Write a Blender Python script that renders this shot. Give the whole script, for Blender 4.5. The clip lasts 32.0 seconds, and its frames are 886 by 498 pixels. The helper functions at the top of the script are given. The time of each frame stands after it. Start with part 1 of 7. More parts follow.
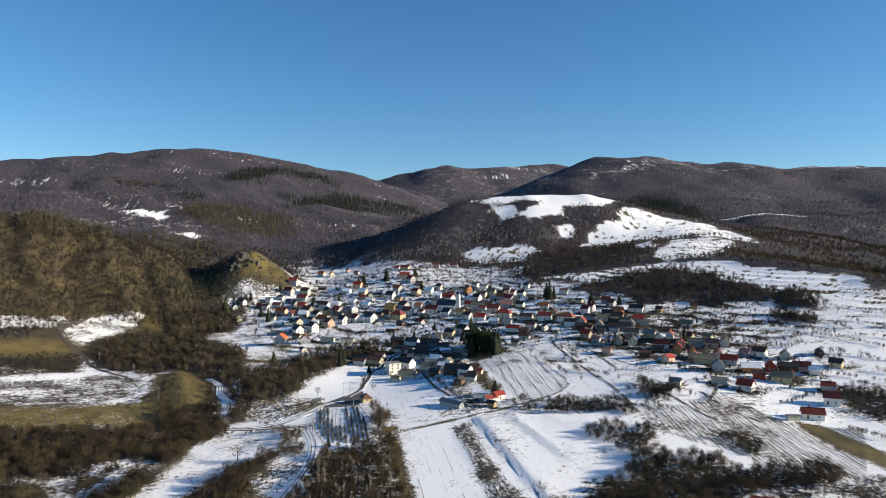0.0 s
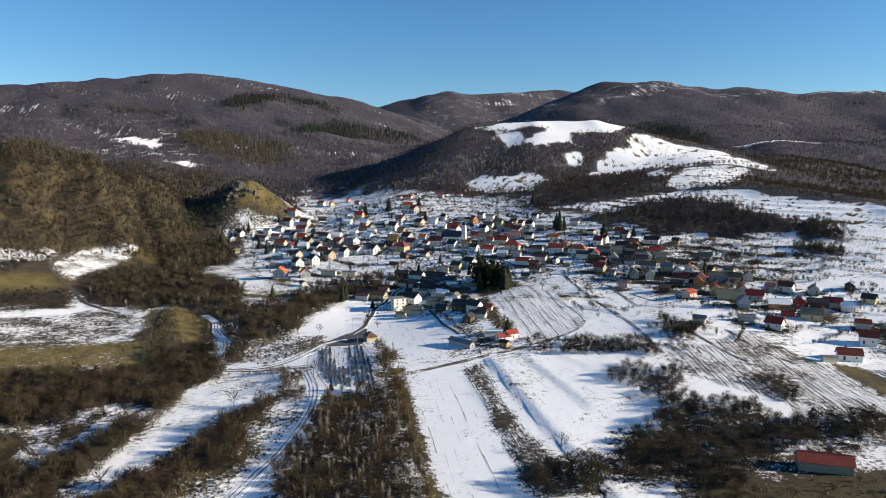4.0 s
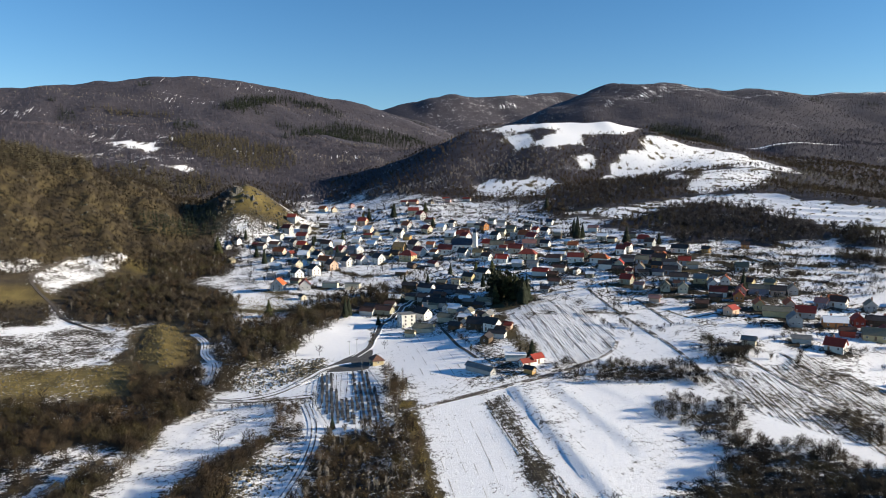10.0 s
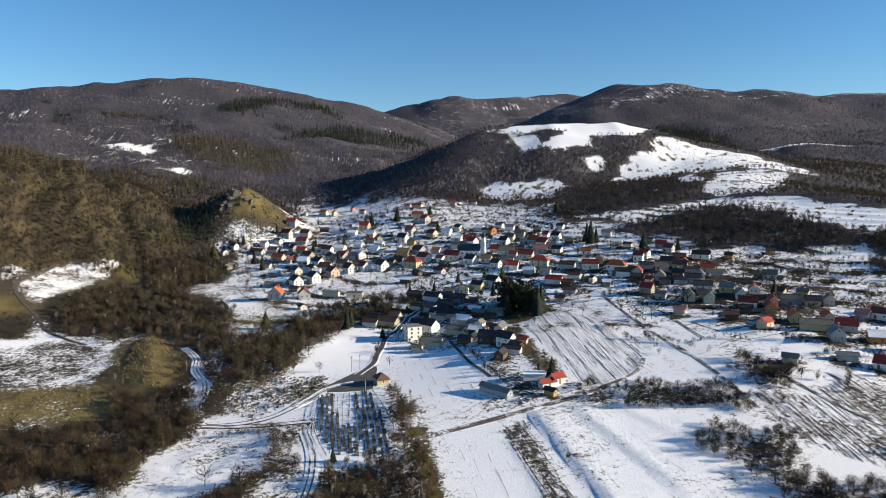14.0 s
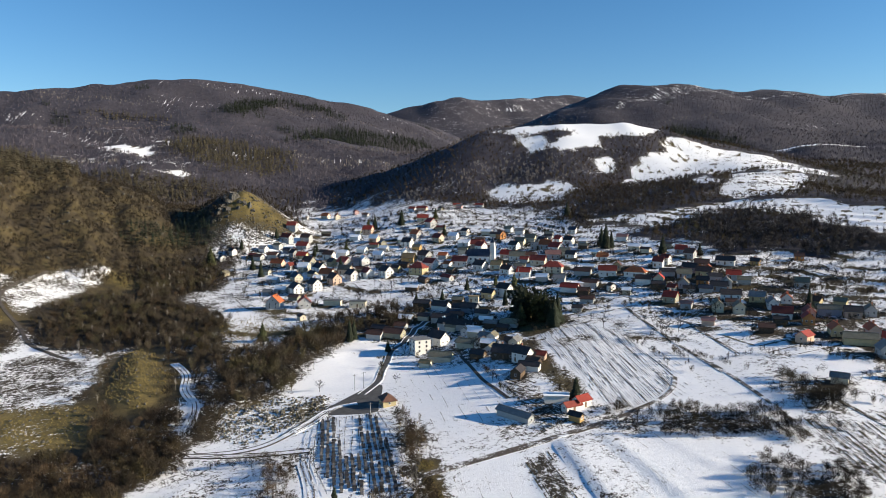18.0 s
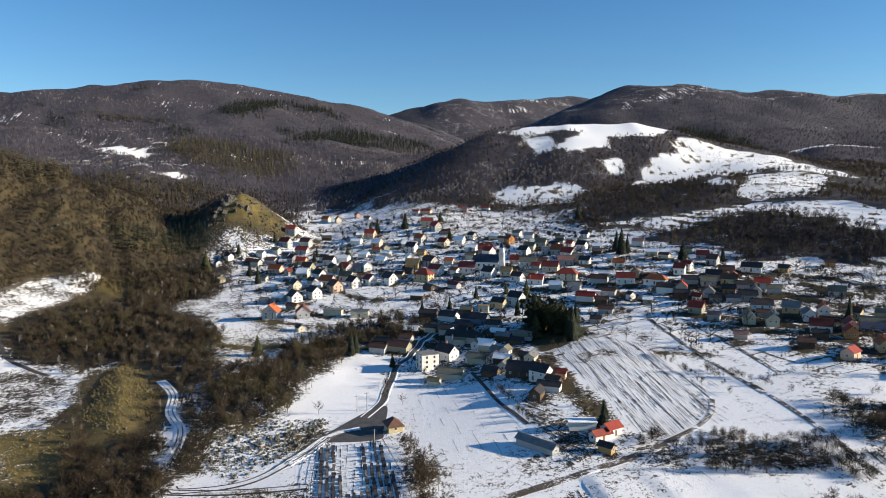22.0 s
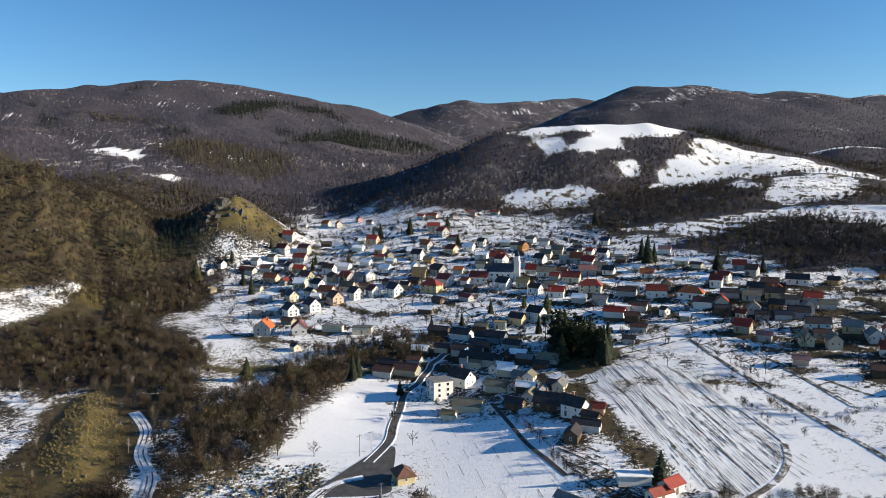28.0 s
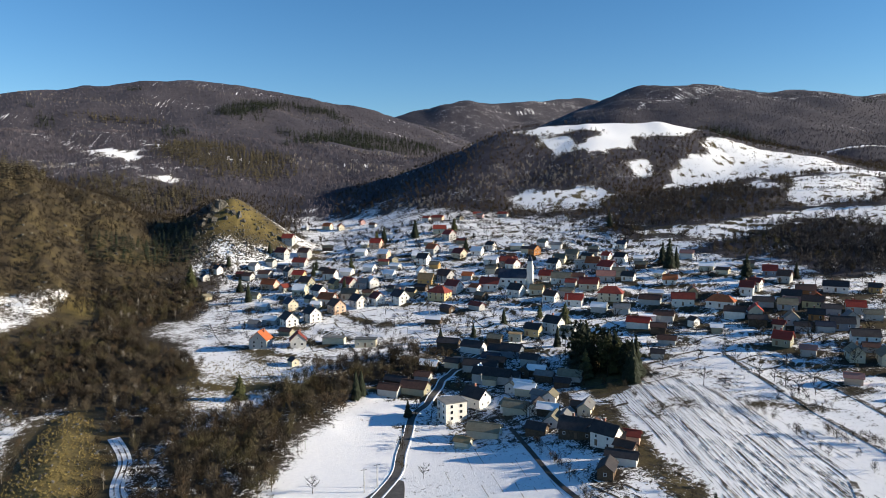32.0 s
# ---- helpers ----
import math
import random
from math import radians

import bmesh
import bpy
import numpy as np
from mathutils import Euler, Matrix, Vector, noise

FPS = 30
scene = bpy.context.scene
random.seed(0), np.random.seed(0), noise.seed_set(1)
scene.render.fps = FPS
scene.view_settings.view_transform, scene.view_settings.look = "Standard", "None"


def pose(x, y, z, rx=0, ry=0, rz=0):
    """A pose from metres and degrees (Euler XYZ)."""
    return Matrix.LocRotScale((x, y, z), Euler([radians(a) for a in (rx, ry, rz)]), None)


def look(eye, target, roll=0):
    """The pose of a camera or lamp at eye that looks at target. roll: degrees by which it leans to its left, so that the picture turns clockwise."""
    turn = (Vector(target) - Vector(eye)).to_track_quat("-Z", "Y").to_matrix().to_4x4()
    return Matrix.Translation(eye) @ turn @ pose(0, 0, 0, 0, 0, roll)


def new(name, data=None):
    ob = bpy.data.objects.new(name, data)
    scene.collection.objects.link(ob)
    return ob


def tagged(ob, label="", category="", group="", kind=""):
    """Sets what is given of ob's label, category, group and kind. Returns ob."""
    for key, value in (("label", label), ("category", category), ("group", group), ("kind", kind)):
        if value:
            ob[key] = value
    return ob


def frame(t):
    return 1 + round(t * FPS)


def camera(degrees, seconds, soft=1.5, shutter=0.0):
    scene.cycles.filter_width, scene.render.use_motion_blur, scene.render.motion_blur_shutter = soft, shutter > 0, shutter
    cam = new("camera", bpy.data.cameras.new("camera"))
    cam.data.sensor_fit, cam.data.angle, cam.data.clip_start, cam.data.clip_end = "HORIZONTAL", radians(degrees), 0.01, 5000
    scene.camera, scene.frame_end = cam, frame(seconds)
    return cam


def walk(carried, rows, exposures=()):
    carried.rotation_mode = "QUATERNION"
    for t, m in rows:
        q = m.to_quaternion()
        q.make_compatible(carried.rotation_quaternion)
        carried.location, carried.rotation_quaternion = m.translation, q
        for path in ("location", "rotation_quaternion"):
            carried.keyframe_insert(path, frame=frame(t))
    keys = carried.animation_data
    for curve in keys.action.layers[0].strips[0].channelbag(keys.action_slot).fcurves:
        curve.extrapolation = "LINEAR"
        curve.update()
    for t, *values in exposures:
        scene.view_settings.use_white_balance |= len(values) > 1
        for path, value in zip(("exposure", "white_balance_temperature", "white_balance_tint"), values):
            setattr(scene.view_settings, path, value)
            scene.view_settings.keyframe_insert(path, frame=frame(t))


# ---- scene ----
cam = camera(64.5, 32.0, 0.85)
# seconds, metres flown, tilt, turn, lean
flight = (
    (0, -0.0, -0.001, -8.431, 0.267),
    (0.5, 4.33, -1.84, -8.445, 0.284),
    (1, 8.1, -3.963, -8.474, 0.263),
    (1.5, 12.28, -5.802, -8.506, 0.273),
    (2, 15.79, -5.8, -8.484, 0.267),
    (3, 23.4, -5.811, -8.453, 0.216),
    (6, 45.7, -5.712, -8.324, 0.123),
    (9, 68.09, -5.53, -8.243, 0.034),
    (12, 90.87, -5.36, -8.163, -0.009),
    (14, 105.88, -5.262, -8.1, -0.072),
    (17, 127.97, -5.121, -7.959, -0.159),
    (19, 142.7, -5.032, -7.883, -0.204),
    (22, 165.0, -4.906, -7.821, -0.23),
    (25, 187.25, -4.793, -7.793, -0.209),
    (28, 210.25, -4.663, -7.74, -0.165),
    (30, 225.03, -4.582, -7.648, -0.251),
    (32, 240.0, -4.556, -7.562, -0.327),
)
walk(cam, [(t, pose(0, y, 96, 90 + tilt, 0, turn) @ pose(0, 0, 0, 0, 0, lean)) for t, y, tilt, turn, lean in flight], exposures=((0, 0.95, 6600, 10), (32, 0.95, 6600, 10)))

# ---- light ----
SUN_DIR = Vector((1.0, -0.26, 0.335)).normalized()
sun = new("sun", bpy.data.lights.new("sun", "SUN"))
sun.data.energy, sun.data.angle, sun.data.color = 4.75, radians(0.55), (1.0, 0.89, 0.72)
sun.matrix_world = look((0, 0, 500), Vector((0, 0, 500)) - SUN_DIR)
world = bpy.data.worlds.new("winter_sky")
scene.world = world
world.use_nodes = True
sky = world.node_tree.nodes.new("ShaderNodeTexSky")
sky.sky_type, sky.sun_disc = "NISHITA", False
sky.sun_elevation, sky.sun_rotation = math.asin(SUN_DIR.z), math.atan2(SUN_DIR.x, SUN_DIR.y)
sky.altitude, sky.air_density, sky.dust_density, sky.ozone_density = 500, 1.0, 0.0, 4.2
back = world.node_tree.nodes["Background"]
back.inputs[1].default_value = 0.075
rich = world.node_tree.nodes.new("ShaderNodeHueSaturation")
rich.inputs["Saturation"].default_value = 1.165
world.node_tree.links.new(sky.outputs[0], rich.inputs["Color"])
world.node_tree.links.new(rich.outputs[0], back.inputs[0])


# ---- materials ----
def surface(name, rough=0.8, metal=0.0):
    m = bpy.data.materials.new(name)
    m.use_nodes = True
    nt = m.node_tree
    b = nt.nodes["Principled BSDF"]
    b.inputs["Roughness"].default_value = rough
    b.inputs["Metallic"].default_value = metal
    b.inputs["Specular IOR Level"].default_value = 0.25
    return m, nt, b


def node(nt, kind, **values):
    n = nt.nodes.new(kind)
    for k, v in values.items():
        if k in n.inputs:
            n.inputs[k].default_value = v
    return n


def grain(nt, scale, detail=4.0, rough=0.6, source=None):
    n = node(nt, "ShaderNodeTexNoise", Scale=scale, Detail=detail, Roughness=rough)
    tex = nt.nodes.new("ShaderNodeTexCoord")
    nt.links.new((source or tex.outputs["Object"]), n.inputs["Vector"])
    return n.outputs["Fac"]


def ramp(nt, fac, low, high, a, b):
    r = nt.nodes.new("ShaderNodeValToRGB")
    r.color_ramp.elements[0].position, r.color_ramp.elements[1].position = low, high
    r.color_ramp.elements[0].color, r.color_ramp.elements[1].color = (*a, 1), (*b, 1)
    nt.links.new(fac, r.inputs["Fac"])
    return r.outputs["Color"]


def mixed(nt, fac, a, b, kind="MIX"):
    m = nt.nodes.new("ShaderNodeMix")
    m.data_type, m.blend_type = "RGBA", kind
    for sock, v in ((m.inputs[0], fac), (m.inputs[6], a), (m.inputs[7], b)):
        if isinstance(v, (int, float)):
            sock.default_value = v
        elif isinstance(v, tuple):
            sock.default_value = (*v, 1)
        else:
            nt.links.new(v, sock)
    return m.outputs[2]


def calc(nt, op, a, b=0.0, c=0.0):
    m = nt.nodes.new("ShaderNodeMath")
    m.operation = op
    for sock, v in zip(m.inputs, (a, b, c)):
        if isinstance(v, (int, float)):
            sock.default_value = v
        else:
            nt.links.new(v, sock)
    return m.outputs[0]


def relief(nt, b, height, strength, distance):
    n = node(nt, "ShaderNodeBump", Strength=strength, Distance=distance)
    nt.links.new(height, n.inputs["Height"])
    nt.links.new(n.outputs[0], b.inputs["Normal"])


def plain(name, a, b, scale=3.0, rough=0.8, metal=0.0, bump=0.0, vary=0.0, spread=0.14):
    """Two tones mixed by a coarse and a fine grain; vary: how far objects and islands differ."""
    m, nt, bs = surface(name, rough, metal)
    f = calc(nt, "ADD", calc(nt, "MULTIPLY", grain(nt, scale), 0.6), calc(nt, "MULTIPLY", grain(nt, scale * 9), 0.4))
    col = ramp(nt, f, 0.5 - spread, 0.5 + spread, a, b)
    if vary:
        ob, geo = nt.nodes.new("ShaderNodeObjectInfo"), nt.nodes.new("ShaderNodeNewGeometry")
        r = calc(nt, "FRACT", calc(nt, "ADD", ob.outputs["Random"], geo.outputs["Random Per Island"]))
        h = node(nt, "ShaderNodeHueSaturation")
        nt.links.new(col, h.inputs["Color"])
        nt.links.new(calc(nt, "MULTIPLY_ADD", r, vary, 1 - vary / 2), h.inputs["Value"])
        nt.links.new(calc(nt, "MULTIPLY_ADD", r, 0.03 * vary, 0.5 - 0.015 * vary), h.inputs["Hue"])
        col = h.outputs["Color"]
    nt.links.new(col, bs.inputs["Base Color"])
    if bump:
        relief(nt, bs, f, 0.6, bump)
    return m


def snow_cover(name, bare_a, bare_b, cover, coarse=0.05, fine=0.6, bare_scale=0.5):
    """Snow that lies in patches over a bare surface; cover: how much of it, or the name of a vertex attribute."""
    m, nt, b = surface(name, 0.75)
    if isinstance(cover, str):
        at = nt.nodes.new("ShaderNodeAttribute")
        at.attribute_name = cover
        cover = at.outputs["Fac"]
    n = calc(nt, "ADD", calc(nt, "MULTIPLY", grain(nt, coarse, 5.0), 0.9), calc(nt, "MULTIPLY", grain(nt, fine, 5.0, 0.7), 0.9))
    s = calc(nt, "MULTIPLY_ADD", calc(nt, "ADD", calc(nt, "ADD", n, cover), -1.4), 9.0, 0.5)
    s = calc(nt, "MINIMUM", calc(nt, "MAXIMUM", s, 0.0), 1.0)
    bare = ramp(nt, calc(nt, "ADD", calc(nt, "MULTIPLY", grain(nt, bare_scale), 0.5), calc(nt, "MULTIPLY", grain(nt, 6.0), 0.5)), 0.38, 0.62, bare_a, bare_b)
    white = ramp(nt, grain(nt, 0.9, 6.0, 0.7), 0.3, 0.7, (0.81, 0.815, 0.825), (0.90, 0.90, 0.90))
    nt.links.new(mixed(nt, s, bare, white), b.inputs["Base Color"])
    relief(nt, b, calc(nt, "ADD", calc(nt, "MULTIPLY", s, 0.5), grain(nt, 2.2, 6.0, 0.7)), 0.7, 0.25)
    return m




# ---- the lie of the land ----
def crest(x, y, line, slope, soft):
    """Height of a ridge whose crest runs along a line of (x, y, z)."""
    best = np.full(np.shape(x), -1e9)
    for (ax, ay, az), (bx, by, bz) in zip(line[:-1], line[1:]):
        dx, dy = bx - ax, by - ay
        u = np.clip(((x - ax) * dx + (y - ay) * dy) / (dx * dx + dy * dy), 0, 1)
        d = np.hypot(x - ax - u * dx, y - ay - u * dy)
        best = np.maximum(best, az + u * (bz - az) - slope * (np.sqrt(d * d + soft * soft) - soft))
    return best


def wobble(x, y, size):
    """Gentle unevenness, about -1 to 1."""
    a, b = x / size, y / size
    return (np.sin(a * 1.9 + 1.3 * np.sin(b * 1.1)) * np.cos(b * 2.3 + 0.7 * np.sin(a * 1.7)) + 0.6 * np.sin(a * 4.1 + 2 * np.sin(b * 3.1)) * np.sin(b * 3.7 + 1.1) + 0.3 * np.sin(a * 8.3 + b * 3.3 + np.sin(b * 7))) / 1.6


RIDGES = (
    ([(-1500, 1750, 290), (-900, 1900, 310), (-807, 1956, 322), (-747, 1992, 320), (-684, 2030, 350), (-614, 2061, 359), (-539, 2085, 370), (-461, 2110, 382), (-363, 2130, 387), (-277, 2147, 394), (-204, 2169, 388), (-144, 2191, 370), (-83, 2216, 356), (-3, 2252, 346), (64, 2283, 325), (133, 2317, 314), (260, 2380, 262)], 0.45, 70),  # left mountain
    ([(-700, 1500, 200), (-420, 1600, 215), (-150, 1700, 215), (0, 1740, 200), (160, 1700, 170)], 0.35, 90),  # spur below it
    ([(100, 3050, 300), (199, 3007, 387), (286, 2969, 410), (394, 2929, 432), (459, 2907, 442), (555, 2934, 436), (658, 2981, 452), (823, 3061, 465), (971, 3135, 488), (1100, 3200, 470)], 0.5, 80),  # range at the back
    ([(742, 2300, 300), (760, 2210, 343), (795, 2130, 366), (835, 2102, 390), (877, 2082, 390), (941, 2108, 391), (986, 2128, 420), (1049, 2147, 410), (1109, 2127, 412), (1178, 2092, 401), (1256, 2047, 376), (1321, 2015, 360), (1397, 1976, 352), (1483, 1937, 350), (2000, 1750, 340)], 0.42, 60),  # mountain on the right
    ([(60, 1250, 120), (170, 1240, 158), (234, 1215, 186), (333, 1190, 200), (416, 1172, 197), (474, 1162, 184), (512, 1168, 172), (560, 1172, 160)], 0.56, 30),  # snowy hill
    ([(560, 1172, 161), (636, 1176, 150), (736, 1182, 129), (819, 1187, 110), (960, 1190, 78)], 0.2, 10),  # its long white shoulder
    ([(560, 1420, 105), (762, 1340, 162), (833, 1328, 168), (938, 1318, 163), (1200, 1330, 175), (1500, 1300, 190), (2200, 1200, 220)], 0.5, 60),  # hill behind it
    ([(-88, 1150, 55), (-44, 1250, 80), (9, 1340, 110), (50, 1430, 130), (96, 1490, 148), (204, 1560, 167), (260, 1500, 172)], 0.5, 40),  # wooded knoll
    ([(-900, 700, 170), (-500, 860, 150), (-357, 945, 128), (-319, 985, 113), (-286, 995, 96), (-226, 995, 60), (-200, 990, 45)], 0.5, 40),  # wooded hill on the left
    ([(-215, 990, 50), (-175, 968, 66), (-145, 955, 80), (-126, 946, 92), (-110, 936, 95), (-92, 926, 82), (-61, 905, 54)], 0.85, 10),  # rock
)
VALLEY = (3.33, 18.83, 13.37, 15.24, 6.7, 7.24, -4.36, 10.8, -5.78, 0.99)
SWELLS_FAR = ((1063, 2105, -30.7, 150), (490, 2733, -41.2, 150), (-183, 1986, -31.1, 150), (275, 1152, -21.9, 70), (386, 1002, -15.9, 70), (-404, 1457, -15.4, 150), (66, 912, 12.7, 70), (-25, 1738, -10.0, 150), (-180, 799, -8.5, 70), (184, 1021, -7.6, 70), (440, 2828, 23.8, 150), (-441, 2105, -2.5, 150), (-44, 956, -4.2, 70), (457, 1133, -3.1, 70), (-270, 1768, 16.0, 150), (434, 878, 8.1, 70), (-122, 815, 1.1, 70), (58, 1489, 4.7, 150), (306, 732, 2.9, 70), (83, 830, -5.0, 70), (211, 907, -1.2, 70), (265, 1200, 11.0, 70), (472, 819, -5.0, 70))
SWELLS_NEAR = ((95, 475, 3.7, 40), (242, 605, 3.8, 40), (-239, 657, 4.3, 40), (80, 386, 2.5, 40), (220, 419, 2.0, 40), (187, 375, 3.3, 40), (254, 334, -3.8, 40), (-200, 250, 3.1, 40), (-78, 501, 2.9, 40), (31, 520, -3.0, 40), (129, 326, 2.2, 40), (-148, 379, 3.2, 40), (83, 444, 1.7, 40), (450, 350, 2.8, 40), (350, 250, 2.7, 40), (-11, 360, 2.2, 40), (137, 649, 2.5, 40), (58, 485, -2.5, 40), (229, 508, 1.1, 40), (191, 528, 1.0, 40), (-67, 389, -2.9, 40), (-46, 613, 1.8, 40), (-350, 450, -1.8, 40), (200, 150, 1.7, 40))



def valley(x, y):
    u, v = np.clip(x, -420, 560) / 300, (np.clip(y, 150, 1050) - 500) / 300
    c = VALLEY
    v0 = c[0] + c[1] * u + c[2] * v + c[3] * u * u + c[4] * u * v + c[5] * v * v + c[6] * u**3 + c[7] * u * u * v + c[8] * u * v * v + c[9] * v**3
    lid = 92 - 0.3 * np.clip(x - 470, 0, 160)
    return -6 * np.logaddexp(-v0 / 6, -lid / 6)


def smooth_land(x, y):
    x, y = np.asarray(x, float), np.asarray(y, float)
    zs = [valley(x, y)] + [crest(x, y, *r) for r in RIDGES]
    m = np.maximum.reduce(zs)
    z = m + 8 * np.log(sum(np.exp((q - m) / 8) for q in zs))
    for swells in (SWELLS_FAR, SWELLS_NEAR):
        for bx, by, bz, br in swells:
            z = z + bz * np.exp(-((x - bx) ** 2 + (y - by) ** 2) / (2 * br * br))
    far = np.clip((np.hypot(x, y - 300) - 500) / 700, 0, 1)
    return z + far * (wobble(x, y, 190) * 9 + wobble(x + 77, y, 70) * 3)


def inside(x, y, corners, soft=1.0):
    """1 inside the polygon, 0 outside, with a soft edge of so many metres."""
    odd, near = np.zeros(np.shape(x), bool), np.full(np.shape(x), 1e9)
    for (ax, ay), (bx, by) in zip(corners, corners[1:] + corners[:1]):
        cut = ((ay > y) != (by > y)) & (x < (bx - ax) * (y - ay) / (by - ay + 1e-9) + ax)
        odd ^= cut
        u = np.clip(((x - ax) * (bx - ax) + (y - ay) * (by - ay)) / ((bx - ax) ** 2 + (by - ay) ** 2 + 1e-9), 0, 1)
        near = np.minimum(near, np.hypot(x - ax - u * (bx - ax), y - ay - u * (by - ay)))
    return np.clip(np.where(odd, near, -near) / soft * 0.5 + 0.5, 0, 1)


AREAS = {}
AREAS['field_low'] = [(29, 355), (55, 354), (58, 297), (58, 245), (60, 217), (29, 223), (28, 258), (28, 304)]
AREAS['field_right'] = [(74, 367), (116, 362), (128, 332), (116, 299), (83, 261), (79, 254), (78, 304)]
AREAS['field_mid'] = [(23, 471), (44, 484), (61, 492), (63, 451), (65, 390), (56, 382), (30, 391), (27, 419), (21, 450)]
AREAS['field_left_up'] = [(-26, 462), (-15, 498), (-4, 533), (24, 541), (17, 506), (14, 470), (-4, 458)]
AREAS['field_plough'] = [(103, 504), (127, 527), (145, 488), (143, 449), (144, 428), (137, 410), (124, 396), (107, 386), (101, 396), (101, 421), (101, 462)]
AREAS['field_bank'] = [(146, 479), (154, 446), (150, 428), (137, 394), (127, 393), (144, 428)]
AREAS['field_furrow'] = [(160, 363), (179, 353), (214, 372), (217, 350), (227, 318), (258, 313), (210, 253), (194, 253), (180, 267), (175, 287), (161, 305), (154, 325)]
AREAS['field_yard'] = [(205, 383), (240, 388), (238, 376), (228, 340), (206, 330), (207, 362)]
AREAS['meadow_a'] = [(-249, 678), (-247, 721), (-235, 755), (-196, 776), (-193, 753), (-203, 720), (-218, 665), (-215, 632), (-228, 650)]
AREAS['meadow_b'] = [(-269, 529), (-197, 546), (-178, 560), (-138, 540), (-122, 497), (-131, 479), (-152, 462), (-228, 455)]
AREAS['slope_a'] = [(-169, 389), (-149, 386), (-141, 359), (-145, 344), (-148, 341)]
AREAS['brush_left'] = [(-205, 415), (-149, 413), (-124, 406), (-109, 415), (-109, 447), (-92, 453), (-88, 474), (-79, 456), (-61, 411), (-61, 392), (-73, 372), (-74, 340), (-87, 349), (-101, 354), (-108, 345), (-110, 329), (-153, 324)]
AREAS['belt'] = [(309, 741), (342, 747), (373, 748), (394, 691), (399, 646), (391, 604), (397, 584), (373, 572), (351, 575), (315, 570), (317, 598), (294, 602), (268, 598), (261, 659), (297, 678)]
AREAS['larch_a'] = [(-326, 1453), (-301, 1529), (-203, 1527), (-111, 1469), (-84, 1371), (-130, 1334), (-193, 1308), (-262, 1383)]
AREAS['larch_b'] = [(-355, 1244), (-329, 1274), (-271, 1246), (-212, 1260), (-195, 1211), (-228, 1160), (-288, 1176)]
AREAS['larch_c'] = [(-554, 1761), (-511, 1780), (-422, 1764), (-377, 1729), (-477, 1744)]
AREAS['spruce_a'] = [(-291, 1799), (-257, 1934), (-182, 2026), (-94, 2046), (-25, 2047), (-32, 1980), (-149, 1986), (-224, 1777)]
AREAS['spruce_b'] = [(-113, 1581), (-81, 1760), (-3, 1833), (81, 1860), (207, 1966), (231, 1909), (48, 1683), (-52, 1671)]
AREAS['spruce_c'] = [(744, 1680), (831, 1567), (836, 1511), (479, 1113)]
AREAS['scrub_a'] = [(-214, 644), (-208, 672), (-201, 721), (-194, 771), (-185, 792), (-118, 812), (-102, 738), (-91, 636), (-71, 556), (-66, 472), (-85, 495), (-103, 532), (-126, 559), (-138, 546), (-172, 563), (-192, 592)]
AREAS['scrub_b'] = [(-111, 690), (-82, 597), (-62, 521), (-70, 499), (-83, 535), (-109, 572), (-136, 568), (-171, 591), (-199, 630), (-176, 693)]
AREAS['scrub_c'] = [(-72, 514), (-52, 520), (-29, 563), (-5, 588), (24, 592), (40, 592), (37, 575), (7, 557), (-8, 534), (-19, 494), (-29, 463), (-38, 456), (-56, 448), (-67, 474)]
AREAS['scrub_d'] = [(-201, 770), (-141, 830), (-117, 803), (-105, 688), (-164, 704)]
AREAS['brush_row'] = [(114, 380), (128, 387), (137, 374), (149, 371), (157, 364), (159, 352), (150, 341), (144, 348), (126, 355), (110, 362)]
AREAS['brush_rise'] = [(181, 311), (193, 310), (189, 290), (179, 281), (175, 296)]
AREAS['brush_hedge'] = [(146, 503), (150, 487), (175, 468), (161, 462), (155, 480), (144, 480)]
AREAS['brush_dark'] = [(179, 404), (191, 380), (178, 361), (168, 366)]
AREAS['mound'] = [(-119, 505), (-124, 545), (-117, 553), (-103, 530), (-89, 496), (-84, 466), (-90, 450), (-101, 452), (-112, 474)]
AREAS['rough_a'] = [(-233, 465), (-152, 462), (-136, 465), (-113, 462), (-101, 416), (-121, 411), (-205, 415)]
AREAS['rough_b'] = [(-56, 443), (-36, 456), (-6, 452), (-12, 428), (-18, 408), (-50, 418)]
AREAS['rough_c'] = [(-55, 446), (-35, 453), (-9, 440), (-4, 424), (-31, 399), (-51, 413)]
AREAS['cemetery'] = [(-12, 423), (-6, 424), (11, 423), (17, 373), (15, 340), (-6, 351), (-12, 380)]
AREAS['garage_yard'] = [(-14, 429), (-3, 444), (8, 458), (16, 462), (13, 433), (10, 423)]
AREAS['turf_a'] = [(-320, 620), (-233, 648), (-216, 624), (-223, 613), (-300, 584)]
AREAS['village'] = [(-124, 878), (-66, 901), (-52, 1139), (22, 1096), (129, 992), (162, 949), (228, 855), (226, 748), (231, 673), (278, 621), (296, 564), (321, 521), (230, 411), (194, 424), (159, 530), (115, 501), (76, 467), (25, 516), (9, 583), (-27, 604), (-75, 662), (-113, 828)]
AREAS['clear_top'] = [(232, 1200), (265, 1206), (333, 1196), (403, 1186), (474, 1163), (460, 1140), (430, 1128), (394, 1138), (370, 1128), (352, 1100), (305, 1095), (300, 1118), (325, 1140), (345, 1150), (320, 1165), (280, 1172), (255, 1185)]
AREAS['clear_small'] = [(256, 1162), (281, 1160), (301, 1142), (283, 1117), (259, 1125)]
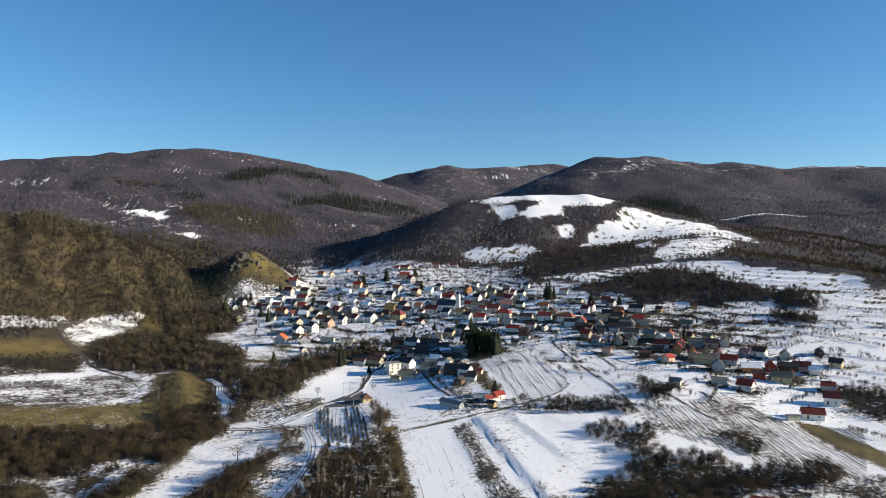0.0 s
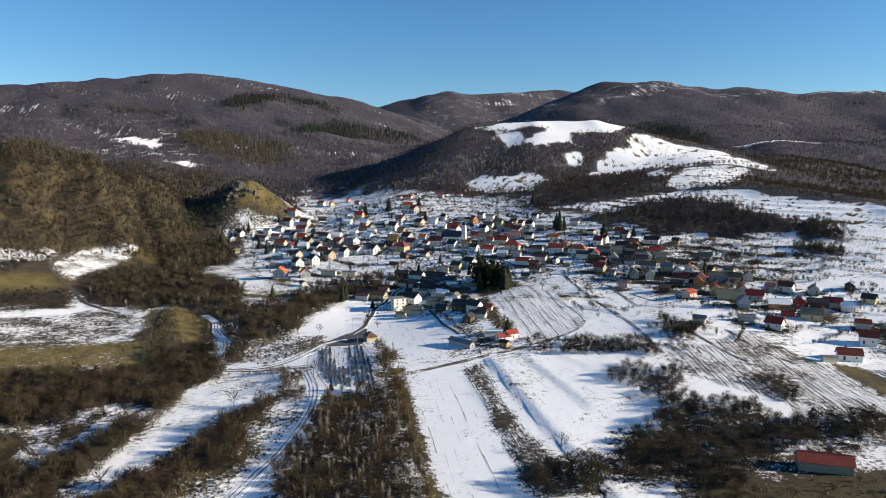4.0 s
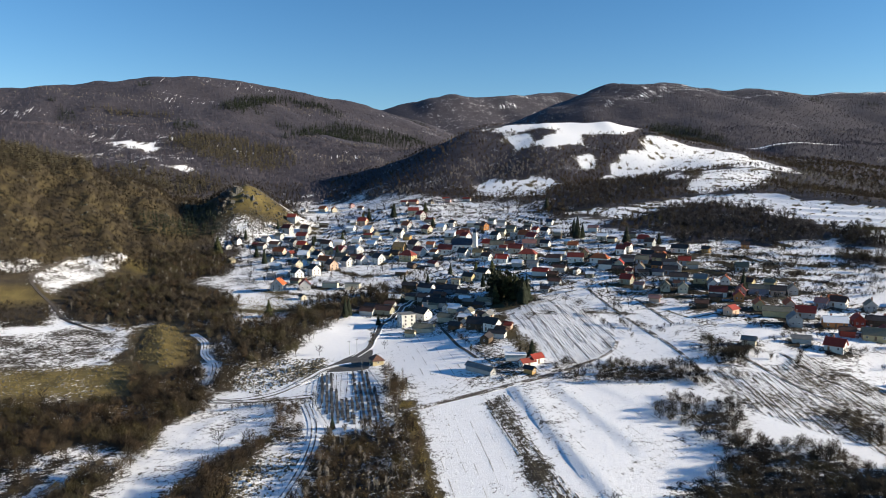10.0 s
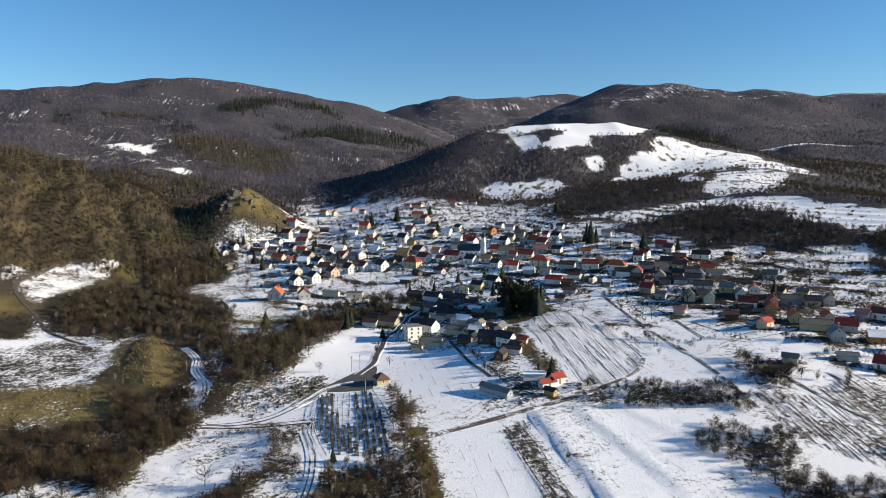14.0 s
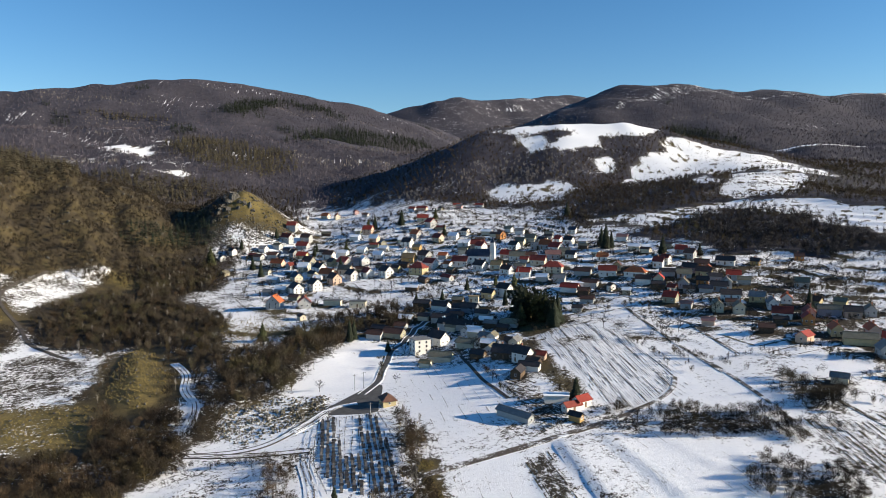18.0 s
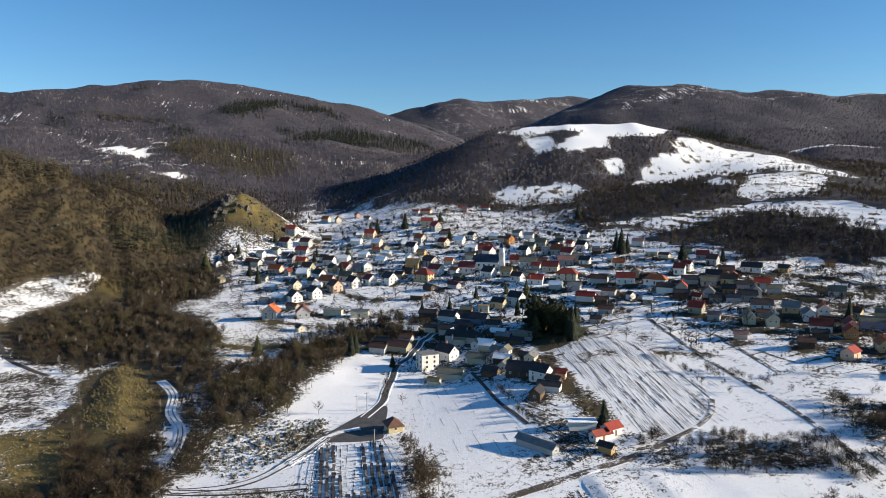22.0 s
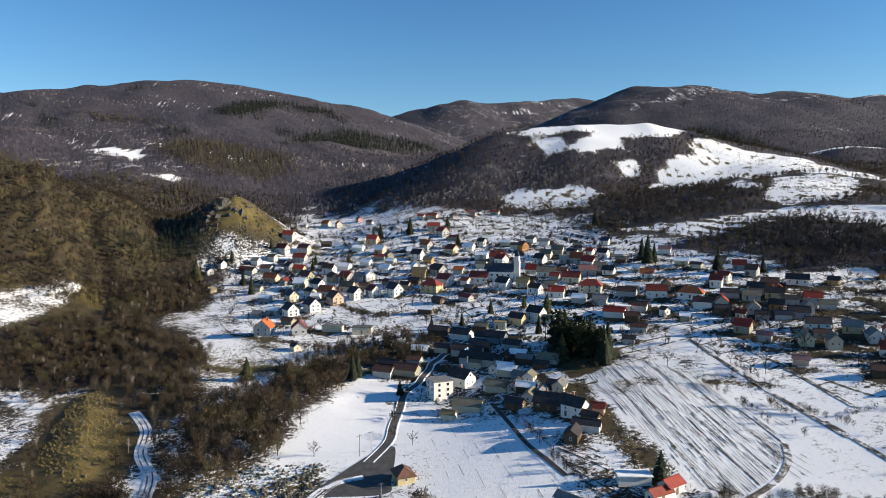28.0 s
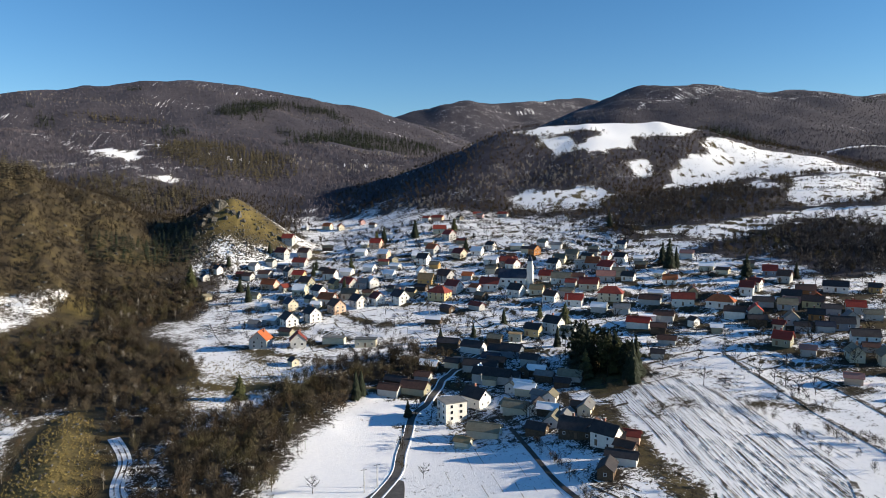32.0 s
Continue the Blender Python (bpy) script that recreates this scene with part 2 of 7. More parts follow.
AREAS['clear_slope'] = [(472, 1119), (511, 1117), (578, 1083), (615, 1015), (573, 885), (541, 908), (516, 949), (486, 959), (461, 961), (447, 987), (424, 968), (385, 960), (344, 976), (385, 1040), (411, 1056), (444, 1074)]
AREAS['clear_terrace'] = [(395, 830), (464, 924), (504, 931), (539, 905), (512, 860), (441, 781), (406, 773), (384, 787), (378, 811)]
AREAS['clear_left'] = [(180, 1031), (195, 1048), (230, 1023), (268, 1014), (286, 980), (255, 942), (248, 913), (198, 950), (184, 991)]
AREAS['clear_mid'] = [(333, 1061), (358, 1069), (374, 1061), (356, 1044), (331, 1030)]
AREAS['clear_far'] = [(762, 1345), (803, 1338), (833, 1333), (885, 1328), (938, 1322), (922, 1300), (805, 1305)]
AREAS['patch_a'] = [(-432, 1449), (-387, 1455), (-343, 1440), (-318, 1397), (-328, 1380), (-380, 1413)]
AREAS['patch_b'] = [(-281, 1295), (-264, 1298), (-244, 1287), (-255, 1277), (-279, 1284)]
AREAS['terraces'] = [(274, 607), (336, 608), (391, 605), (306, 503), (276, 545), (259, 581)]
AREAS['rockfoot'] = [(-132, 880), (-111, 886), (-61, 905), (-57, 885), (-81, 869), (-127, 866)]
AREAS['rockgrass'] = [(-120, 935), (-105, 940), (-61, 906), (-65, 890), (-129, 892)]
AREAS['meadow_c'] = [(-335, 648), (-263, 714), (-250, 717), (-250, 681), (-323, 626)]
AREAS['brush_west'] = [(-300, 584), (-223, 613), (-204, 597), (-192, 563), (-272, 533)]
AREAS['brush_row_low'] = [(120, 329), (133, 337), (142, 326), (155, 327), (149, 312), (141, 294), (131, 286), (126, 296), (123, 307), (118, 321)]
AREAS['brush_nook'] = [(97, 388), (108, 394), (109, 375), (102, 363), (96, 371)]
AREAS['belt_b'] = [(212, 793), (245, 861), (283, 935), (375, 976), (445, 988), (407, 847), (369, 815), (339, 837), (300, 777), (254, 737), (225, 754)]
AREAS['belt_c'] = [(417, 598), (411, 549), (391, 524), (375, 550), (386, 577)]
AREAS['belt_d'] = [(346, 535), (363, 528), (374, 504), (361, 488), (347, 506)]
AREAS['larch_d'] = [(-573, 1369), (-507, 1339), (-434, 1305), (-290, 946), (-310, 900), (-355, 871)]
AREAS['brush_low'] = [(-127, 293), (-113, 289), (-101, 298), (-87, 322), (-77, 318), (-81, 295), (-82, 281), (-89, 269), (-88, 257), (-96, 245), (-117, 248), (-136, 288)]
AREAS['strip_a'] = [(-75, 320), (-73, 335), (-72, 367), (-59, 389), (-30, 381), (-29, 354), (-47, 339), (-56, 315), (-63, 297), (-69, 281), (-77, 269), (-85, 256), (-87, 267), (-81, 281), (-80, 298)]
AREAS['rough_d'] = [(-56, 275), (-34, 277), (-42, 305), (-35, 323), (-20, 326), (-15, 318), (-23, 291), (-33, 266), (-40, 249), (-41, 236), (-59, 239), (-57, 252)]
AREAS['brush_strip'] = [(-11, 339), (15, 343), (17, 371), (21, 418), (28, 401), (25, 333), (27, 292), (27, 264), (27, 236), (26, 206), (-25, 216), (-23, 248), (-22, 269), (-15, 295), (-13, 314)]
AREAS['grass_edge'] = [(25, 367), (29, 366), (28, 292), (29, 258), (30, 235), (29, 206), (26, 206), (27, 236), (27, 264), (26, 298)]
AREAS['brush_right'] = [(57, 243), (69, 249), (78, 252), (92, 249), (97, 260), (105, 272), (118, 274), (127, 290), (142, 299), (149, 291), (163, 289), (164, 270), (180, 267), (206, 266), (200, 252), (190, 249), (175, 246), (159, 247), (147, 242), (138, 234), (120, 225), (114, 190), (93, 194), (102, 229), (85, 232), (76, 228), (58, 229)]
AREAS['rough_e'] = [(121, 243), (129, 223), (145, 226), (161, 225), (191, 217), (159, 182), (110, 191)]
AREAS['snow_gap'] = [(-115, 319), (-103, 349), (-95, 341), (-101, 311), (-110, 288), (-116, 294)]
AREAS['brush_mound'] = [(-91, 499), (-82, 485), (-61, 411), (-79, 454), (-79, 445), (-89, 438), (-88, 446), (-83, 461)]
AREAS['brush_belt_edge'] = [(-79, 456), (-61, 411), (-60, 391), (-74, 374), (-82, 407), (-79, 435)]
AREAS['brush_fill'] = [(-163, 330), (-143, 329), (-115, 316), (-115, 293), (-109, 287), (-101, 300), (-88, 321), (-89, 337), (-79, 319), (-76, 338), (-72, 362), (-72, 335), (-75, 320), (-80, 296), (-82, 281), (-88, 268), (-91, 249), (-89, 226), (-113, 230)]
AREAS['brush_barn'] = [(149, 246), (176, 249), (198, 250), (221, 251), (207, 235), (179, 240), (168, 238), (147, 239)]
AREAS['field_strip'] = [(57, 356), (68, 362), (67, 318), (71, 264), (76, 248), (58, 243), (58, 273), (59, 317)]
AREAS['brown_strip'] = [(91, 495), (101, 499), (96, 464), (97, 443), (100, 422), (95, 409), (87, 412), (87, 437), (85, 462)]
AREAS['spruce_floor'] = [(102, 555), (116, 547), (129, 531), (123, 518), (104, 506), (98, 505), (97, 531)]
AREAS['brush_stream'] = [(-75, 485), (-65, 478), (-54, 448), (-54, 415), (-62, 413)]
AREAS['brush_fringe'] = [(-65, 401), (-51, 389), (-34, 387), (-16, 377), (-15, 366), (-30, 374), (-44, 375), (-55, 368), (-63, 364)]
AREAS['brush_mid_up'] = [(-44, 340), (-47, 362), (-32, 365), (-34, 389), (-18, 383), (-15, 354), (-16, 332), (-30, 332)]
AREAS['brush_mid'] = [(-84, 243), (-84, 254), (-76, 266), (-67, 280), (-62, 296), (-55, 313), (-46, 337), (-27, 349), (-25, 331), (-36, 315), (-40, 304), (-32, 283), (-36, 270), (-50, 272), (-54, 263), (-55, 250), (-57, 232), (-69, 223)]
AREAS['east_gardens'] = [(206, 580), (245, 584), (292, 561), (349, 514), (238, 391), (221, 422), (215, 446), (206, 482), (196, 527)]
AREAS['olive_strip'] = [(229, 324), (237, 319), (238, 276), (238, 255), (227, 243), (225, 260), (224, 283)]
AREAS['brush_east'] = [(280, 366), (299, 364), (318, 341), (293, 314), (272, 319), (266, 335)]
AREAS['clear_long'] = [(303, 730), (332, 768), (359, 778), (409, 751), (433, 739), (442, 691), (454, 661), (476, 626), (490, 598), (413, 512), (411, 549), (405, 582), (389, 666), (383, 699), (363, 731), (338, 742)]
AREAS['clear_fold'] = [(240, 800), (270, 772), (318, 768), (330, 752), (306, 728), (264, 736), (232, 768)]
AREAS['clear_blue'] = [(264, 732), (293, 746), (307, 736), (283, 722)]
AREAS['belt_e'] = [(241, 719), (281, 718), (331, 744), (342, 747), (301, 675), (259, 655), (247, 675)]
AREAS['allotment'] = [(69, 438), (80, 436), (83, 409), (82, 385), (76, 374), (70, 378), (69, 401), (67, 421)]
AREAS['clear_hollow'] = [(407, 927), (449, 952), (405, 867), (381, 865)]
AREAS['scar'] = [(466, 1104), (487, 1111), (492, 1080), (467, 1026), (451, 1024), (449, 1051)]
AREAS['rough_f'] = [(-85, 614), (-55, 622), (-26, 588), (-31, 556), (-42, 529), (-57, 503), (-71, 549)]
AREAS['core'] = [(7, 550), (19, 587), (41, 604), (82, 597), (97, 539), (99, 507), (96, 462), (82, 429), (73, 436), (65, 472), (55, 487), (35, 483), (24, 498), (23, 528)]
AREAS['brush_shade'] = [(-146, 558), (-132, 548), (-121, 510), (-108, 470), (-100, 448), (-118, 448), (-128, 474), (-134, 506)]
AREAS['snow_nook'] = [(-132, 694), (-120, 723), (-80, 701), (-58, 666), (-72, 656), (-99, 661)]
AREAS['speckle'] = [(-458, 1470), (-412, 1505), (-313, 1537), (-248, 1320), (-246, 1272), (-316, 1262), (-386, 1306), (-447, 1342)]
AREAS['knoll'] = [(-199, 753), (-195, 776), (-180, 771), (-171, 749), (-179, 732), (-192, 739)]
AREAS['barn_yard'] = [(144, 234), (173, 233), (186, 225), (162, 197), (135, 203), (118, 222)]
ROUTES = {}
ROUTES['village_road'] = [(6, 450), (14, 468), (17, 486), (21, 505), (25, 524), (33, 537), (43, 559), (52, 568), (73, 587), (95, 597)]
ROUTES['lane_left'] = [(4, 438), (-6, 435), (-14, 421), (-22, 411)]
ROUTES['farm_track'] = [(-9, 433), (-31, 403), (-55, 401), (-60, 405)]
ROUTES['track_down'] = [(-16, 379), (-12, 352), (-13, 324), (-21, 288), (-30, 263), (-39, 236)]
ROUTES['stream_track'] = [(-91, 517), (-80, 494), (-76, 472), (-68, 454), (-66, 437), (-67, 421)]
ROUTES['cross_track'] = [(24, 356), (42, 362), (73, 371), (100, 380), (112, 387)]
ROUTES['loop_path'] = [(-241, 743), (-247, 709), (-245, 671), (-231, 644), (-208, 612), (-188, 578), (-171, 560), (-153, 543)]
ROUTES['plough_turn'] = [(140, 416), (134, 405), (123, 394), (107, 385)]
ROUTES['field_ditch'] = [(59, 494), (60, 468), (61, 443), (64, 426), (66, 414)]
ROUTES['low_lane'] = [(-14, 390), (-31, 393), (-49, 398), (-61, 402)]
ROUTES['balk_b'] = [(163, 428), (160, 386), (155, 346)]
ROUTES['balk_c'] = [(183, 373), (186, 340), (194, 315)]
ROUTES['balk_d'] = [(203, 373), (204, 344), (211, 325)]
ROUTES['balk_e'] = [(165, 530), (163, 481), (162, 443), (161, 414)]
ROUTES['balk_f'] = [(181, 525), (183, 481), (180, 435)]


# banks between the terraces of the fields: foot line from a to b, height of the step to its right
BANKS = (((70, 372), (81, 205), 1.2, 2.6), ((86, 372), (99, 290), 0.8, 2.6), ((100, 375), (118, 318), 0.4, 2.6), ((57, 353), (60, 205), 0.5, 2.4), ((62, 490), (70, 376), 0.6, 2.4))


def terraces(x, y, z):
    """How strongly the slope is terraced, and how far up its step each place lies."""
    strength = np.clip((x + 110) / 60, 0, 1) * np.clip((y - 440 - 0.5 * np.clip(150 - x, 0, 100)) / 60, 0, 1) * np.clip((1000 - y) / 100, 0, 1) * np.clip((600 - x) / 100, 0, 1)
    strength = strength * np.clip(0.75 + 0.9 * wobble(x + 140, y, 75), 0, 1)
    w = z / 3.4 + 0.8 * wobble(x, y, 110) + 0.25 * wobble(x, y + 90, 37)
    return strength, w - np.floor(w)


def land(x, y):
    x, y = np.asarray(x, float), np.asarray(y, float)
    z = smooth_land(x, y)
    for (ax, ay), (bx, by), high, wide in BANKS:
        length = math.hypot(bx - ax, by - ay)
        tx, ty = (bx - ax) / length, (by - ay) / length
        along, off = (x - ax) * tx + (y - ay) * ty, (x - ax) * -ty + (y - ay) * tx
        fade = np.clip(along / 10, 0, 1) * np.clip((length - along) / 10, 0, 1)
        z = z + high * fade * np.clip(off / wide, 0, 1) * np.clip(1 - (off - wide) / 25, 0, 1)
    strength, rise = terraces(x, y, z)
    z = z + 0.6 * strength * 3.4 * (np.clip((rise - 0.6) / 0.3, 0, 1) - rise)
    z = z + np.clip(inside(x, y, AREAS["mound"], 30) * 2.4 - 1.15, 0, 1) ** 0.8 * (4.6 + 1.0 * wobble(x, y, 7) + 0.5 * wobble(x + 9, y, 3))
    # ribs and gullies that run down the left hillside
    hill = np.clip((-x - 150) / 60, 0, 1) * np.clip((y - 700) / 80, 0, 1) * np.clip((1150 - y) / 100, 0, 1)
    along = 0.92 * x + 0.38 * y + 14 * wobble(x + 40, y - 60, 60)
    z = z + hill * (3.6 * np.sin(along / 11) + 1.8 * np.sin(along / 4.3 + 1.7 * wobble(x, y, 40)) + 1.1 * wobble(x, y, 11))
    # tussocky, uneven meadows of the valley floor
    rough = np.maximum.reduce([inside(x, y, AREAS[n], 8) for n in ("strip_a", "rough_b", "rough_d", "meadow_b", "rough_a")])
    z = z + rough * (0.45 * wobble(x, y, 9) + 0.25 * wobble(x + 21, y * 1.3, 5))
    z = z + inside(x, y, AREAS["rockfoot"], 6) * wobble(x, y, 6) * 0.9
    z = z + inside(x, y, AREAS["rockgrass"], 12) * (wobble(x, y, 9) * 1.6 + wobble(x + 50, y, 3.5) * 0.5)
    return z


def high(x, y):
    return float(land(np.array(x, float), np.array(y, float)))


def graded(low, fine_low, fine_high, top, step, growth):
    """Steps of one size in the middle, growing outwards."""
    mid = list(np.arange(fine_low, fine_high + step / 2, step))
    up, down = [], []
    s, v = step, mid[-1]
    while v < top:
        s *= growth
        v += min(s, 60)
        up.append(v)
    s, v = step, mid[0]
    while v > low:
        s *= growth
        v -= min(s, 60)
        down.append(v)
    return np.array(down[::-1] + mid + up)


def sheet(name, xs, ys, zs, material):
    """A grid of quads as one mesh."""
    nx, ny = len(xs), len(ys)
    gx, gy = np.meshgrid(xs, ys)
    me = bpy.data.meshes.new(name)
    co = np.stack([gx, gy, zs], -1).reshape(-1, 3)
    i = np.arange(nx * ny).reshape(ny, nx)
    quads = np.stack([i[:-1, :-1], i[:-1, 1:], i[1:, 1:], i[1:, :-1]], -1).reshape(-1, 4)
    me.vertices.add(len(co))
    me.vertices.foreach_set("co", co.ravel())
    me.loops.add(quads.size)
    me.loops.foreach_set("vertex_index", quads.ravel())
    me.polygons.add(len(quads))
    me.polygons.foreach_set("loop_start", np.arange(0, quads.size, 4))
    me.update(calc_edges=True)
    me.polygons.foreach_set("use_smooth", np.ones(len(quads), bool))
    me.materials.append(material)
    return new(name, me)


GX, GY = graded(-4200, -240, 400, 4200, 2.3, 1.035), graded(-1200, 205, 700, 4600, 2.3, 1.021)
LX, LY = np.meshgrid(GX, GY)
LZ = land(LX, LY)

# how much of the ground is wooded, grassy or snowed over
BRUSH = [n for n in AREAS if n.startswith(("brush", "scrub"))]


def cover_maps(x, y, z):
    wx, wy = x + 9 * wobble(x, y, 45) + 5 * wobble(x + 31, y, 14), y + 9 * wobble(x + 200, y, 45) + 5 * wobble(x, y + 55, 14)

    def m(name, soft=6.0):
        return inside(wx, wy, AREAS[name], soft) if name.startswith(("clear", "patch", "belt")) else inside(x, y, AREAS[name], soft)
    belt = np.maximum.reduce([m(n, 8) for n in ("belt", "belt_b", "belt_c", "belt_d", "belt_e")])
    fields = np.maximum.reduce([m(n, 6) for n in ("clear_top", "clear_small", "clear_slope", "clear_terrace", "clear_long", "clear_left", "clear_mid", "clear_far", "clear_blue", "clear_fold", "clear_hollow", "patch_a", "patch_b")])
    tufts = np.clip(wobble(x + 60, y, 13) + 0.6 * wobble(x, y + 20, 31) - 0.35, 0, 1)
    town = np.maximum(np.clip(m("village", 30) + 0.35 * wobble(x, y + 8, 21) * (m("village", 60) > 0.05), 0, 1), m("terraces", 20))
    hills = np.clip((y - 720 - 0.05 * x) / 60, 0, 1)
    hills = np.maximum(hills, np.clip((-x - 250 + 0.25 * (y - 600)) / 40, 0, 1) * np.clip((y - 600) / 60, 0, 1))
    hills = np.maximum(hills, np.clip((z - 55) / 12, 0, 1))
    wood = np.clip(np.maximum(hills, belt) - town * (1 - belt) - fields - m("rockgrass", 10) - m("rockfoot", 10), 0, 1)
    left = np.clip((-x - 85 + 30 * wobble(x, y + 60, 40)) / 60, 0, 1) * np.clip((y - 560) / 60, 0, 1) * np.clip((1300 - y) / 120, 0, 1) * (1 - town)
    snow = 0.70 - 0.38 * wood - 0.34 * left * np.clip(1 - fields, 0, 1)
    broken = np.clip(wobble(x + 15, y, 9) + 0.5 * wobble(x, y - 40, 24), 0, 1) * (1 - m("clear_top", 8))
    snow = snow + fields * (0.30 - 0.8 * tufts * (y < 1080) - 0.70 * broken - 0.16 * m("clear_left", 8)) - 0.04 * town * (1 + 3.0 * np.clip(wobble(x, y + 33, 17), 0, 1))
    east = np.clip((x - 150) / 100, 0, 1) * np.clip((y - 400) / 60, 0, 1) * (1 - wood)
    strength, rise = terraces(x, y, z)
    riser = np.clip(1 - np.abs(rise - 0.72) / 0.2, 0, 1)
    snow = snow - 0.75 * strength * riser * np.clip(0.65 + wobble(x + 9, y, 24), 0, 1.2) * (1 - wood) - 0.01 * east
    hilly = wood * np.clip((x - 60) / 60, 0, 1) * np.clip((1250 - y) / 60, 0, 1)
    snow = snow - 0.06 * hilly + belt * (0.16 * np.clip(wobble(x + 33, y, 20), -0.5, 1))
    near_left = np.clip((-x - 25) / 20, 0, 1) * np.clip((400 - y) / 30, 0, 1)
    snow = snow - 0.12 * near_left
    brush = np.maximum.reduce([m(n, 8) for n in BRUSH])
    sparse = np.maximum.reduce([m(n, 8) for n in ("brush_row", "brush_row_low", "brush_rise", "brush_hedge", "brush_mid_up")])
    snow = snow - 0.34 * brush + 0.12 * sparse
    crop = np.maximum.reduce([m(n, 6) for n in AREAS if n.startswith("field_")])
    snow = snow + 0.06 * crop - 0.34 * m("brown_strip", 5) - 0.14 * m("allotment", 3) - 0.30 * m("field_strip", 3) - 0.5 * m("olive_strip", 4) - 0.22 * m("east_gardens", 12) * np.clip(0.45 + wobble(x, y + 70, 12), 0, 1) - 0.6 * m("spruce_floor", 4)
    meadow = np.maximum.reduce([m(n, 7) for n in ("meadow_a", "meadow_b", "meadow_c", "strip_a", "snow_gap", "snow_nook")])
    snow = snow * (1 - meadow) + meadow * (0.80 - 0.42 * m("snow_gap", 6) - 0.27 * m("meadow_a", 9) - 0.30 * m("meadow_c", 9) - 0.33 * m("meadow_b", 9) - 0.25 * m("snow_nook", 6) - 0.16 * m("strip_a", 5))
    turf = np.maximum.reduce([0.2 * left * np.clip(0.9 * wobble(x, y, 30) - 0.1, 0, 1), m("mound", 12), m("knoll", 8), m("rough_a", 10), 0.5 * m("rough_b"), 0.55 * m("rough_f", 10), 0.4 * m("rough_c"), 0.3 * m("rough_d"), m("grass_edge", 3), 0.5 * m("brown_strip", 5), m("olive_strip", 4), 0.6 * m("spruce_floor", 4), 0.25 * m("rough_e", 8), m("turf_a", 14), m("rockgrass", 12), 0.6 * strength * riser, 0.5 * fields])
    snow = snow - 0.02 * m("core", 8) + 0.16 * m("field_left_up", 5) - 0.5 * m("knoll", 6) - 0.26 * m("barn_yard", 8) - 0.16 * m("rough_f", 10) - 0.65 * m("mound", 12) - 0.4 * m("rough_a", 10) - 0.17 * m("rough_b") - 0.14 * m("rough_d") - 0.44 * m("rough_e", 8) - 0.5 * m("grass_edge", 3) - 0.3 * m("turf_a", 14) - 0.75 * m("rockgrass", 10) - 0.1 * m("rockfoot", 8)
    scar = m("scar", 14) * np.clip(0.4 + wobble(x, y, 9), 0, 1)
    # clear_fold: thinner snow darkens the fold in place of the hill's shade
    snow = snow - 0.6 * scar - 0.22 * m("clear_fold", 10) - 0.16 * m("field_furrow", 5) - 0.10 * m("field_yard", 5) - 0.06 * m("field_right", 6)
    turf = np.maximum(turf, 0.7 * scar)
    # snow still lies under the shaded far woods; its blue also replaces missing haze
    far = wood * np.clip((x - 150) / 200, 0, 1) * np.clip((y - 1750) / 150, 0, 1)
    snow = snow + 0.13 * far + 0.30 * m("speckle", 60) * np.clip(0.5 + wobble(x, y, 16) + 0.5 * wobble(x, y + 5, 40), 0, 1) * wood
    # thin grass and heath on the open left hillside
    slope = left * (1 - meadow) * np.clip((y - 640) / 60, 0, 1)
    turf = np.maximum(turf, slope * np.clip(0.10 + 0.30 * wobble(x, y, 22) + 0.26 * wobble(x + 11, y, 7), 0, 0.4))
    return np.clip(snow, 0, 1.3), wood, turf


SNOW, WOOD, TURF = cover_maps(LX, LY, LZ)
# the open left hillside is brown heath, with no leaf litter
heath = np.clip((-LX - 110) / 50, 0, 1) * np.clip((LY - 620) / 60, 0, 1) * np.clip((1180 - LY) / 100, 0, 1)
WOOD = WOOD * (1 - heath)
TURF = np.maximum(TURF, heath * (SNOW < 0.6) * np.clip(0.09 + 0.20 * wobble(LX + 40, LY, 26), 0.02, 0.42))


